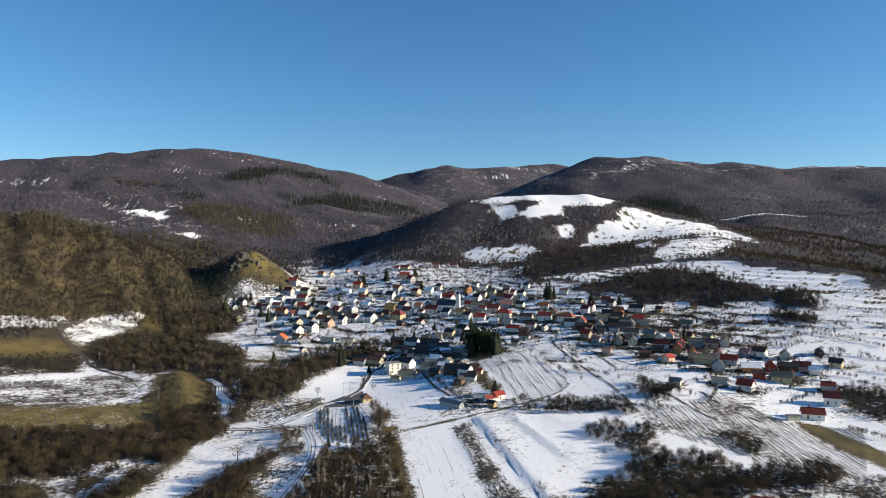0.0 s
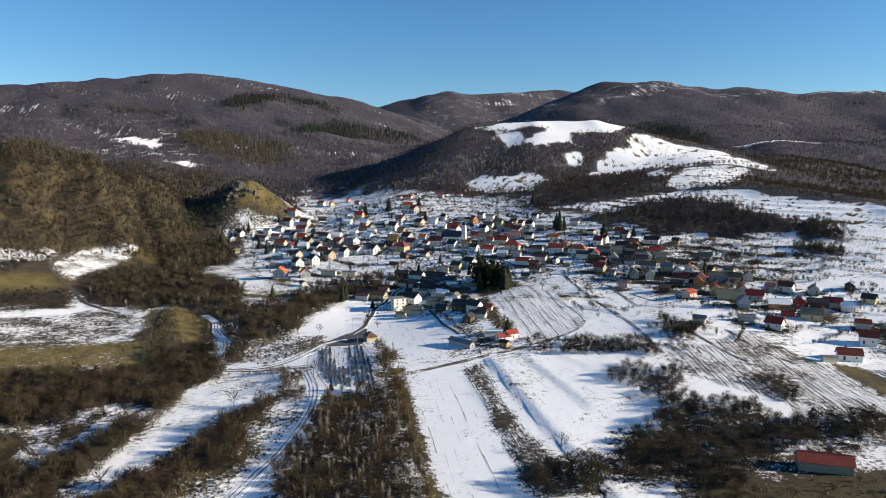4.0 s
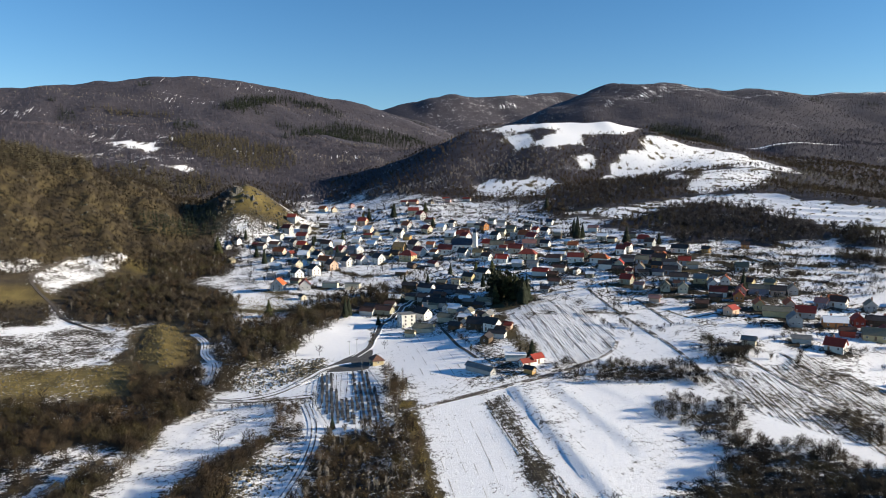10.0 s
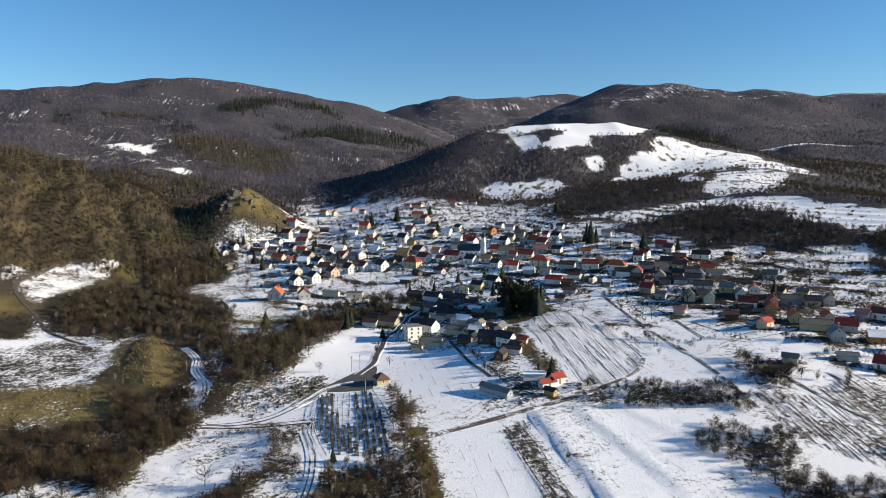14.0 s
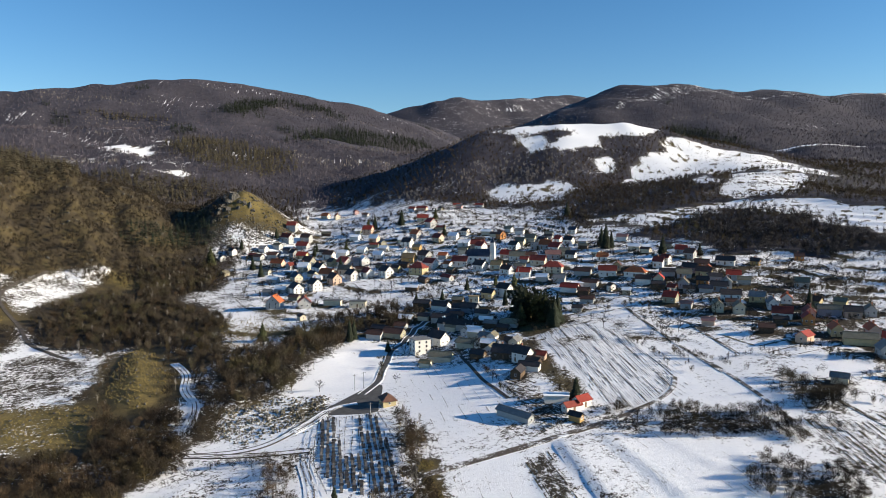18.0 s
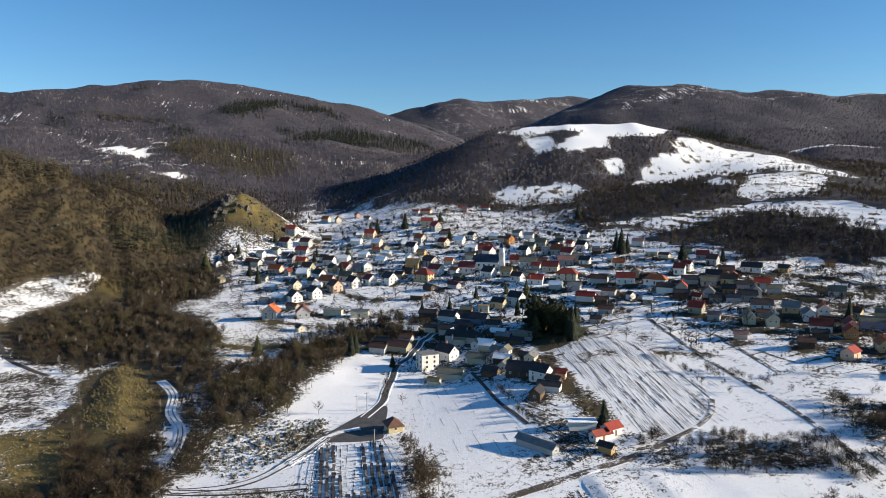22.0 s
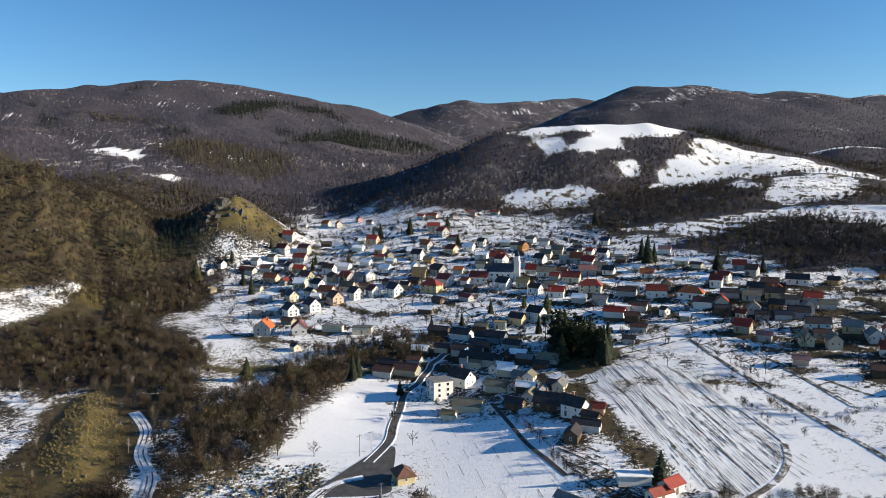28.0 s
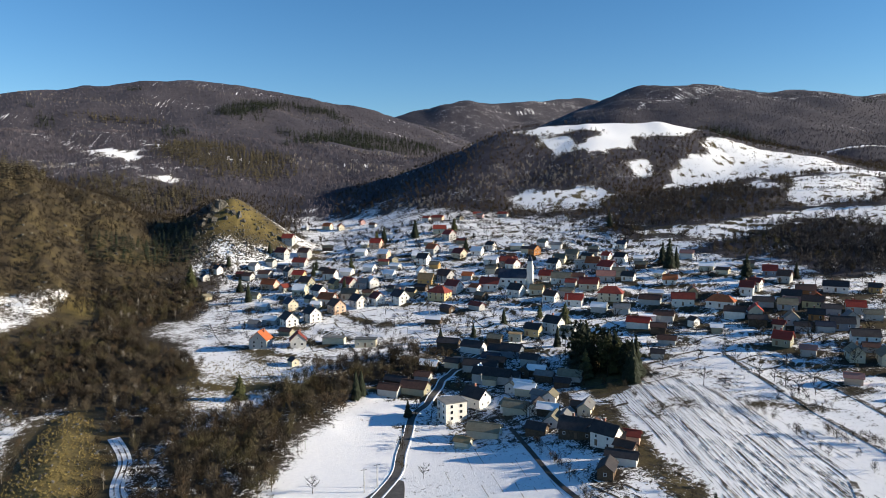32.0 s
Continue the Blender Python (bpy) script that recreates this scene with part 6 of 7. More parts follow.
# woods on the hills
RAVINE = [(-215, 838), (-208, 872), (-178, 900), (-172, 940), (-150, 930), (-128, 872), (-152, 856), (-186, 834)]
def twig_fan(seed, count, width, wide):
    """A far leafless tree one metre high: a spray of upright twigs."""
    rng = np.random.default_rng(seed + 70)
    v, f = [], []
    for k in range(count):
        t, r = rng.random() * 6.283, wide * rng.random() ** 0.5
        p = np.array([math.cos(t) * r * 0.35, math.sin(t) * r * 0.35, 0.15 * rng.random()])
        q = np.array([math.cos(t) * r, math.sin(t) * r, 0.55 + 0.45 * rng.random()])
        twig(q, p, width, rng, v, f)
    return v, f


FAR_TREE = [twig_fan(s, 7, 0.10, 0.42) for s in range(6)]
HILL_TREE = [fuzzy_crown(90 + s, 44, 0.058, 0.31, 0.12, 0) for s in range(6)]
FAR_SPRUCE = [spruce_shape(20 + s, 5, 4, 0.25) for s in range(3)]


def wooded(x, y):
    z = land(x, y)
    return cover_maps(x, y, z)[1] > 0.25 + 0.5 * np.random.default_rng(len(x)).random(len(x)), z


def faces_valley(x, y):
    return (land(x, y + 12) - land(x, y)) > -0.6


def below_crest(x, y):
    d = np.hypot(x, y - 120)
    return ((land(x, y + 70) - land(x, y)) > 11) & ((land(x + 70 * x / d, y + 70 * (y - 120) / d) - land(x, y)) > 11)


def clumps(x, y, size, level):
    return wobble(x + 300, y - 150, size) > level


for i, (x0, x1, y0, y1, step, shapes, low, top) in enumerate(((-520, 900, 560, 1080, 5.6, HILL_TREE, 4.5, 9.5), (-20, 600, 1080, 1260, 6.5, HILL_TREE, 4.5, 8.5), (-900, 1500, 1080, 1600, 7.5, FAR_TREE, 5, 8), (-1500, 1900, 1600, 2560, 9.0, FAR_TREE, 3.5, 6.5), (-200, 2000, 2560, 3200, 13, FAR_TREE, 4, 6))):
    x, y = scatter(x0, x1, y0, y1, step, 400 + i)
    ok, z = wooded(x, y)
    if y0 > 1000:
        ok &= faces_valley(x, y)
    if shapes is FAR_TREE and y0 < 1500:
        ok &= (x < -20) | (x > 600) | (y > 1260)
    ok &= off_the_meadows(x, y, 0.3, CLEARINGS)
    if y0 > 1500:
        ok &= below_crest(x, y)
    if y0 < 1000:
        edge = np.maximum.reduce([inside(x, y, AREAS[n], 6) for n in ("belt", "belt_b", "belt_c", "belt_d", "belt_e")])
        ok &= (edge < 0.5) | (np.random.default_rng(i + 95).random(len(x)) < 0.82)
    ok &= np.abs(x) < (y + 250) * 0.85 + 40
    ok &= free_of_houses(x, y, 3)
    ok &= (x < 60) | (np.random.default_rng(i + 90).random(len(x)) < 0.86)
    ok &= (x > -100) | (y > 1150) | (wobble(x, y, 30) + 0.6 * wobble(x + 20, y, 12) < 0.5 + 0.5 * np.random.default_rng(i + 50).random(len(x)))
    ok &= inside(x, y, RAVINE, 10) < 0.5
    left = ok & (x < -60) & (y < 1250)
    larch = ok & (np.maximum.reduce([inside(x, y, AREAS[n], 60) for n in ("larch_a", "larch_b", "larch_c", "larch_d")]) > 0.35 + 0.3 * np.random.default_rng(i + 60).random(len(x)))
    dark = ok & ~larch & ((clumps(x + 500, y, 150, 0.8) & (y > 1150)) | (np.maximum.reduce([inside(x, y, AREAS[n], 60) for n in ("spruce_a", "spruce_b", "spruce_c")]) > 0.4 + 0.3 * np.random.default_rng(i + 70).random(len(x))))
    pale = ok & ~left & ~larch & ~dark & clumps(x * 0.6, y * 2.2 + 400, 210, 0.42) & (np.random.default_rng(i).random(len(x)) < 0.5)
    rest = ok & ~larch & ~dark & ~left & ~pale
    for sel, shp, lo, hi, wood, name, label in ((left & ~pale, shapes, low, top, OLIVE, "hillside_wood", "olive brown leafless wood on the near hillside"), (rest, shapes, low, top, BARK_RED if y0 < 1300 and shapes is HILL_TREE else HAZY_BEECH, "beech_wood", "leafless brown beech wood on the hills"), (pale, shapes, low, top, PALE, "pale_wood", "pale sunlit trunks among the leafless wood"), (larch, FAR_SPRUCE, 8, 15, LARCH, "larch_wood", "ochre winter larches on the slope"), (dark, FAR_SPRUCE, 8, 15, NEEDLES, "spruce_wood", "dark spruces on the mountain slope")):
        if sel.sum() > 3:
            p = np.stack([x[sel], y[sel], z[sel]], -1)
            strewn(name, shp, p, sizes_of(p, lo, hi, 7 + i), 1.0, 30 + i, wood, label)


for name, areas, wood, label, low, top in (("larch_wood", ("larch_a", "larch_b", "larch_c", "larch_d"), LARCH, "ochre winter larches on the slope", 6, 17), ("spruce_wood", ("spruce_a", "spruce_b", "spruce_c"), NEEDLES, "dark spruces on the mountain slope", 9, 17)):
    for k, a in enumerate(areas):
        c = np.array(AREAS[a])
        x, y = scatter(c[:, 0].min() - 15, c[:, 0].max() + 15, c[:, 1].min() - 15, c[:, 1].max() + 15, 9.0, 800 + k)
        ok = (inside(x, y, AREAS[a], 40) > 0.3 + 0.4 * np.random.default_rng(k).random(len(x))) & (wobble(x, y * 0.7, 30) + 0.5 * wobble(x + 9, y, 12) > (-0.1 if wood is LARCH else -0.5)) & faces_valley(x, y)
        if ok.sum() > 3:
            p = settle(x, y, ok)
            strewn(name, FAR_SPRUCE, p, sizes_of(p, low, top, k), 1.0, 40 + k, wood, label)

# dark spruces in the shaded gully behind the rock, taller trees on the wooded banks above the village
x, y = scatter(-230, -110, 820, 960, 5.0, 880)
p = settle(x, y, inside(x, y, RAVINE, 8) > 0.4)
strewn("spruce_wood", FAR_SPRUCE, p, sizes_of(p, 5, 11, 3), 1.1, 41, NEEDLES, "dark spruces in the shaded gully behind the rock")
for k, (a, low, top, wood) in enumerate((("belt_b", 5, 9, ASHEN), ("belt", 6, 12, ASHEN), ("belt_e", 5, 9, ALDER), ("belt_c", 5, 10, ASHEN))):
    c = np.array(AREAS[a])
    x, y = scatter(c[:, 0].min(), c[:, 0].max(), c[:, 1].min(), c[:, 1].max(), 5.4, 890 + k)
    p = settle(x, y, (inside(x + 16 * wobble(x + 30, y, 34), y + 16 * wobble(x, y + 80, 34), AREAS[a], 10) > 0.4 + 0.3 * np.random.default_rng(k + 3).random(len(x))) & free_of_houses(x, y, 3) & off_the_meadows(x, y, 2.5, CLEARINGS) & (wobble(x + 15, y, 26) + 0.4 * wobble(x, y + 31, 9) > -0.22))
    strewn("hanger_wood", HILL_TREE, p, sizes_of(p, low, top, k), 1.0, 44 + k, wood, "leafless brown trees on the bank above the village")

x, y = scatter(215, 350, 720, 840, 8.0, 897)
p = settle(x, y, (np.maximum(inside(x, y, AREAS["clear_fold"], 8), inside(x, y, AREAS["clear_blue"], 8)) > 0.4) & free_of_houses(x, y, 3) & (wobble(x + 3, y, 16) > -0.1))
strewn("hanger_wood", HILL_TREE, p, sizes_of(p, 3, 7, 9), 1.0, 49, ASHEN, "scattered leafless trees in a snowy fold above the village")

# single trees
PINE = plain("olive_needles", (0.020, 0.024, 0.008), (0.072, 0.074, 0.028), 0.6, 0.85, vary=0.6)
SPRUCES = [(solid("crown", *spruce_shape(s, 17, 16, (0.25, 0.30, 0.36, 0.28, 0.42)[s], (0.45, 0.6, 0.7, 0.5, 0.75)[s]), PINE if s == 4 else NEEDLES), solid("trunk", *(lambda v, f: (rod((0, 0, -0.04), (0, 0, 0.9), 0.018, 0.003, 6, v, f), (v, f))[1])([], []), BARK)) for s in range(5)]


def pine_shape(seed):
    """An uneven rounded crown one metre high, made of sprays of needles in clumps."""
    r = np.random.default_rng(seed + 500)
    v, f = [], []
    for _ in range(26):
        z = 0.28 + 0.68 * r.random()
        reach = (0.24 + 0.05 * r.random()) * math.sqrt(max(0.04, 1 - ((z - 0.55) / 0.48) ** 2)) * r.random() ** 0.4
        t = 6.283 * r.random()
        c = np.array([math.cos(t) * reach, math.sin(t) * reach, z])
        for _ in range(18):
            d = r.normal(size=3) + np.array([math.cos(t), math.sin(t), 0.7]) * 0.5
            d *= (0.06 + 0.05 * r.random()) / np.linalg.norm(d)
            twig(c - d * 0.3, c + d, 0.045 + 0.03 * r.random(), r, v, f)
    return v, f


PINES = [solid("crown", *pine_shape(s), PINE if s % 2 else NEEDLES) for s in range(4)]
BARES = []
for s in range(5):
    t, c = bare_crown(10 + s, 9, 150, 0.016, 0.34, 0.18, 0.022, 5)
    BARES.append((solid("crown", *c, BARK), solid("trunk", *t, BARK)))
PLANTED = [0]


def conifer(x, y, h):
    k = PLANTED[0] = PLANTED[0] + 1
    tree = base("spruce_tree", x, y, k * 77, "dark green spruce standing in snowy ground", "tree", "spruces of the village")
    crown, trunk = SPRUCES[k * 7 % 5]
    if 96 < x < 124 and 512 < y < 576 and k % 3:
        crown, h = PINES[k * 3 % 4], h * 0.9
        tagged(tree, "olive green pine in the grove beside the gardens", "tree", "pines of the grove")
        tree.name = "pine_tree"
    h *= (1.0, 0.82, 1.08, 0.9)[k % 4]
    under("crown", crown, tree, Matrix.Diagonal((h, h, h, 1)))
    under("trunk", trunk, tree, Matrix.Diagonal((h, h, h, 1)))


def bare_tree_at(x, y, h):
    k = PLANTED[0] = PLANTED[0] + 1
    tree = base("bare_tree", x, y, k * 77, "leafless brown garden tree standing in snow", "tree", "leafless trees of the village")
    crown, trunk = BARES[k % 5]
    under("crown", crown, tree, Matrix.Diagonal((h, h, h, 1)))
    under("trunk", trunk, tree, Matrix.Diagonal((h, h, h, 1)))


conifer(90.8, 401.5, 12)
conifer(-49.3, 553.2, 11)
conifer(-4.7, 345.6, 6)
conifer(101.6, 561.6, 15)
conifer(102.5, 552.3, 16)
conifer(104.4, 545.1, 18)
conifer(108.0, 543.1, 19)
conifer(112.6, 544.8, 18)
conifer(117.9, 548.1, 17)
conifer(122.1, 550.4, 14)
conifer(113.8, 554.9, 18)
conifer(110.1, 556.9, 17)
conifer(119.7, 557.2, 16)
conifer(108.4, 565.1, 15)
conifer(101.5, 574.3, 12)
conifer(59.0, 876.7, 17)
conifer(24.8, 896.0, 13)
conifer(31.0, 883.0, 15)
conifer(-4.4, 732.0, 16)
conifer(-73.0, 754.3, 15)
conifer(-84.8, 794.4, 14)
conifer(-126.0, 816.3, 18)
conifer(207.1, 684.2, 18)
conifer(206.5, 672.9, 20)
conifer(211.0, 672.5, 17)
conifer(232.7, 626.7, 13)
conifer(0.7, 808.7, 13)
conifer(64.8, 605.9, 8)
conifer(4.0, 550.1, 14)
conifer(1.5, 546.6, 12)
conifer(22.5, 522.5, 8)
conifer(95.8, 882.1, 12)
conifer(-28.2, 831.3, 12)
conifer(-70.5, 875.3, 10)
conifer(-29.7, 814.2, 13)
conifer(221.4, 819.5, 14)
conifer(104.7, 618.6, 9)
conifer(96.3, 818.6, 11)
conifer(-102.8, 854.4, 12)
conifer(251.9, 485.8, 12)
conifer(252.9, 609.4, 12)
conifer(114.4, 602.5, 11)
conifer(84.4, 619.3, 10)
conifer(47.0, 605.7, 8)
conifer(105.2, 537.2, 18)
conifer(106.3, 553.1, 18)
conifer(108.2, 532.0, 18)
conifer(101.4, 533.3, 16)
conifer(102.6, 545.2, 18)
conifer(109.3, 534.6, 16)
conifer(120.2, 522.3, 18)
conifer(114.5, 516.7, 14)
conifer(118.5, 529.5, 20)
conifer(104.3, 536.0, 18)
conifer(111.4, 528.9, 20)
conifer(104.9, 532.9, 16)
conifer(100.7, 529.8, 16)
conifer(105.9, 551.7, 16)
conifer(104.1, 536.1, 20)
conifer(120.1, 521.4, 18)
conifer(117.4, 521.8, 18)
conifer(115.7, 519.3, 16)
conifer(113.9, 515.2, 14)
conifer(102.2, 532.4, 16)
conifer(108.6, 540.5, 16)
conifer(115.7, 533.2, 16)
conifer(116.5, 527.0, 14)
conifer(120.3, 527.3, 14)
conifer(115.5, 513.4, 18)
conifer(100.7, 537.6, 18)
conifer(116.1, 535.8, 18)
conifer(115.2, 528.4, 16)
conifer(109.0, 525.1, 20)
conifer(101.8, 532.4, 14)
conifer(111.7, 535.0, 16)
conifer(99.7, 534.2, 18)
conifer(121.1, 523.3, 20)
conifer(117.0, 518.3, 16)
bare_tree_at(22.7, 461.9, 5)
bare_tree_at(-13.1, 459.9, 6)
bare_tree_at(163.2, 499.5, 6)
bare_tree_at(165.8, 493.6, 6)
bare_tree_at(166.4, 487.0, 6)
bare_tree_at(166.7, 479.9, 7)
bare_tree_at(172.1, 477.6, 6)
bare_tree_at(166.8, 512.4, 5)
bare_tree_at(76.4, 261.7, 7)
bare_tree_at(62.0, 323.0, 3)
bare_tree_at(139.3, 499.6, 7)
bare_tree_at(162.0, 516.0, 6)
bare_tree_at(148.8, 535.6, 6)
bare_tree_at(-53.6, 424.2, 8)
bare_tree_at(-38.5, 454.1, 6)
bare_tree_at(-13.4, 372.4, 7)
bare_tree_at(-78.4, 265.1, 8)
bare_tree_at(-52.0, 255.6, 7)
bare_tree_at(3.5, 268.7, 8)
bare_tree_at(-0.6, 286.1, 7)
bare_tree_at(8.7, 243.6, 8)
bare_tree_at(-8.4, 251.5, 7)
bare_tree_at(-94.9, 528.7, 8)
bare_tree_at(-116.0, 490.3, 7)
bare_tree_at(-111.1, 492.1, 7)
bare_tree_at(-135.2, 408.0, 6)
bare_tree_at(-46.6, 339.2, 7)

x, y = scatter(-120, 330, 470, 1000, 15.5, 77)
ok = (inside(x, y, AREAS["village"], 4) > 0.5) & free_of_houses(x, y, 2.5) & (np.random.default_rng(5).random(len(x)) < 0.6)
for px, py in list(zip(x[ok], y[ok]))[:290]:
    bare_tree_at(float(px), float(py), 4.0 + 4.0 * float(np.random.default_rng(int(px * 7 + py)).random()))

# shrubs along the garden bounds, orchards, scrub on the snowy hill
r = np.random.default_rng(12)
pts = []
for k in range(380):
    cx, cy = r.uniform(-130, 430), r.uniform(440, 960)
    a = radians((78 if r.random() < 0.62 else -12) + r.normal() * 7)
    n = int(r.uniform(6, 26))
    u = (np.arange(n) - n / 2) * 1.5
    pts.append(np.column_stack([cx + math.sin(a) * u + r.normal(size=n) * 0.5, cy + math.cos(a) * u + r.normal(size=n) * 0.5])[r.random(n) < 0.8])
pts = np.concatenate(pts)
town = np.maximum(inside(pts[:, 0], pts[:, 1], AREAS["village"], 4), inside(pts[:, 0], pts[:, 1], AREAS["terraces"], 4))
ok = (town > 0.5) & free_of_houses(pts[:, 0], pts[:, 1], 0.5) & clear_of_plan(pts[:, 0], pts[:, 1])
p = settle(pts[:, 0], pts[:, 1], ok)
strewn("garden_shrubs", LOW_BUSH, p, sizes_of(p, 0.7, 2.4, 3), 0.75, 3, BARK, "low leafless shrubs and dead stalks along garden bounds", "shrubs")
r = np.random.default_rng(13)
pts = np.array([(hx + math.sin(a) * (hr * 0.6 + q), hy + math.cos(a) * (hr * 0.6 + q)) for hx, hy, hr in HOMES for a, q in zip(r.random(5) * 6.283, r.random(5) * 5 + 0.8)])
ok = free_of_houses(pts[:, 0], pts[:, 1], 0.3) & clear_of_plan(pts[:, 0], pts[:, 1])
p = settle(pts[:, 0], pts[:, 1], ok)
strewn("garden_shrubs", LOW_BUSH, p, sizes_of(p, 0.8, 3.6, 3), 0.8, 6, BARK, "leafless shrubs and woodpiles close to the houses", "shrubs")
# bushes and dead growth along the banks of the terraces
x, y = scatter(-110, 500, 430, 960, 2.3, 83)
z = land(x, y)
strength, rise = terraces(x, y, z)
town = np.maximum.reduce([inside(x, y, AREAS[n], 30) for n in ("village", "terraces", "east_gardens")] + [np.clip((x - 250) / 20, 0, 1) * np.clip((640 - y) / 20, 0, 1)])
ok = (town > 0.4) & (strength > 0.25) & (np.abs(rise - 0.72) < 0.10) & (wobble(x + 9, y, 24) + 0.5 * wobble(x, y + 7, 9) > 0.0) & free_of_houses(x, y, 0.5) & clear_of_plan(x, y)
p = settle(x, y, ok)
strewn("terrace_hedge", LOW_BUSH, p, sizes_of(p, 0.9, 3.4, 5), 0.9, 8, BARK, "leafless bushes along the banks of snowy terraces", "hedge")
x, y = scatter(-120, 430, 450, 960, 12, 78)
ok = ((inside(x, y, AREAS["village"], 4) > 0.5) | (inside(x, y, AREAS["terraces"], 4) > 0.5)) & free_of_houses(x, y, 2) & clear_of_plan(x, y) & (np.random.default_rng(6).random(len(x)) < 0.5)
p = settle(x, y, ok)
strewn("orchard", MID_TREE, p, sizes_of(p, 3.5, 7.5, 3), 1.0, 4, BARK, "small leafless fruit trees in snowy gardens", "trees")
x, y = scatter(160, 620, 640, 1180, 6, 79)
ok = (np.maximum.reduce([inside(x, y, AREAS[n], 4) for n in ("clear_slope", "clear_left", "clear_mid", "clear_terrace", "clear_long", "clear_small")]) > 0.5) & (wobble(x + 60, y, 13) + 0.6 * wobble(x, y + 20, 31) + 0.5 * np.random.default_rng(8).random(len(x)) > 0.62 - 0.3 * (x < 300))
p = settle(x, y, ok)
strewn("hill_scrub", LOW_BUSH, p, sizes_of(p, 1.2, 4.5, 3), 0.9, 5, BARK, "scattered leafless scrub on the snowy hill", "shrubs")
x, y = scatter(330, 640, 740, 1130, 4.0, 81)
ok = (np.maximum.reduce([inside(x, y, AREAS[n], 4) for n in ("clear_slope", "clear_terrace", "clear_mid")]) > 0.5) & (wobble(x * 0.5 + y * 0.4, y * 1.3, 9) + 0.8 * np.random.default_rng(9).random(len(x)) > 0.45)
p = settle(x, y, ok)
strewn("slope_tufts", LOW_BUSH, p, sizes_of(p, 0.7, 2.3, 3), 1.1, 6, BARK, "dead tufts and stones poking through the hillside snow", "tufts")


# ---- roads, tracks and fields ----
ASPHALT = plain("worn_asphalt", (0.060, 0.058, 0.055), (0.115, 0.110, 0.104), 0.4, 0.85, bump=0.01)
RUTS = snow_cover("rutted_snow", (0.10, 0.085, 0.07), (0.2, 0.17, 0.14), 0.62, 0.12, 1.2)
MUD = snow_cover("muddy_track", (0.055, 0.044, 0.034), (0.14, 0.115, 0.09), 0.45, 0.12, 1.0)
DIRT = plain("wet_dirt", (0.045, 0.038, 0.032), (0.11, 0.094, 0.078), 0.5, 0.9, bump=0.03)
TURFY = snow_cover("grassy_balk", (0.03, 0.025, 0.017), (0.09, 0.07, 0.045), 0.44, 0.2, 1.4)
SOIL = plain("turned_soil", (0.035, 0.028, 0.022), (0.10, 0.08, 0.058), 0.8, 0.95, bump=0.06, vary=0.4)
STUBBLE = plain("dry_stubble", (0.07, 0.058, 0.036), (0.16, 0.135, 0.085), 0.8, 0.95, bump=0.06, vary=0.5)
BANKSNOW = snow_cover("ploughed_snow", (0.12, 0.10, 0.085), (0.22, 0.19, 0.165), 0.66, 0.3, 1.3)


def resampled(line, step):
    pts = []
    for k in range(len(line) - 1):
        p0, p1, p2, p3 = (np.array(line[min(max(k + d, 0), len(line) - 1)], float) for d in (-1, 0, 1, 2))
        n = max(2, int(np.linalg.norm(p2 - p1) / step))
        for u in np.arange(n) / n:
            pts.append(0.5 * (2 * p1 + (p2 - p0) * u + (2 * p0 - 5 * p1 + 4 * p2 - p3) * u * u + (3 * p1 - p0 - 3 * p2 + p3) * u**3))
    return np.array(pts + [np.array(line[-1], float)])


def ribbon(name, line, width, material, lift, label, shift=0.0, category="road", crown=0.0):
    """A road surface laid on the land along a line."""
    pts = resampled(line, 2.0)
    t = np.gradient(pts, axis=0)
    t /= np.linalg.norm(t, axis=1)[:, None] + 1e-9
    side = np.stack([t[:, 1], -t[:, 0]], 1)
    offs = [-1, -0.5, 0, 0.5, 1]
    v = []
    for k in range(len(pts)):
        for o in offs:
            p = pts[k] + side[k] * (o * width / 2 + shift)
            v.append((p[0], p[1]))
    v = np.array(v)
    # a sheet over the land is never below its own neighbours
    z = np.maximum.reduce([land(v[:, 0] + dx, v[:, 1] + dy) for dx, dy in ((0, 0), (1.0, 0), (-1.0, 0), (0, 1.0), (0, -1.0))]) + lift
    z += crown * (1 - np.abs(np.tile(offs, len(pts))))
    n = len(offs)
    verts = [tuple(p) for p in np.column_stack([v, z])]
    faces = [(k * n + j, k * n + j + 1, (k + 1) * n + j + 1, (k + 1) * n + j) for k in range(len(pts) - 1) for j in range(n - 1)]
    m = len(verts)
    verts += [(a, b, c - 0.6) for a, b, c in verts]
    for k in range(len(pts) - 1):
        for j in (0, n - 1):
            faces.append((k * n + j, (k + 1) * n + j, m + (k + 1) * n + j, m + k * n + j))
    return tagged(new(name, solid(name, verts, faces, material)), label, category, kind="structure")


ribbon("road", ROUTES["village_road"], 2.9, ASPHALT, 0.10, "worn grey asphalt village road between snowy verges")
ribbon("verge", ROUTES["village_road"], 0.8, BANKSNOW, 0.08, "bank of ploughed snow beside the road", 1.85, "snow bank", 0.12)
ribbon("verge", ROUTES["village_road"], 0.7, BANKSNOW, 0.08, "bank of ploughed snow beside the road", -1.8, "snow bank", 0.12)
ribbon("track", ROUTES["lane_left"], 3.4, RUTS, 0.10, "snowy lane between grassy slopes", category="track")
ribbon("track", ROUTES["farm_track"], 3.0, RUTS, 0.10, "rutted snowy farm track", category="track")
ribbon("track", ROUTES["track_down"], 4.6, BANKSNOW, 0.06, "white snow-covered farm road", category="track")
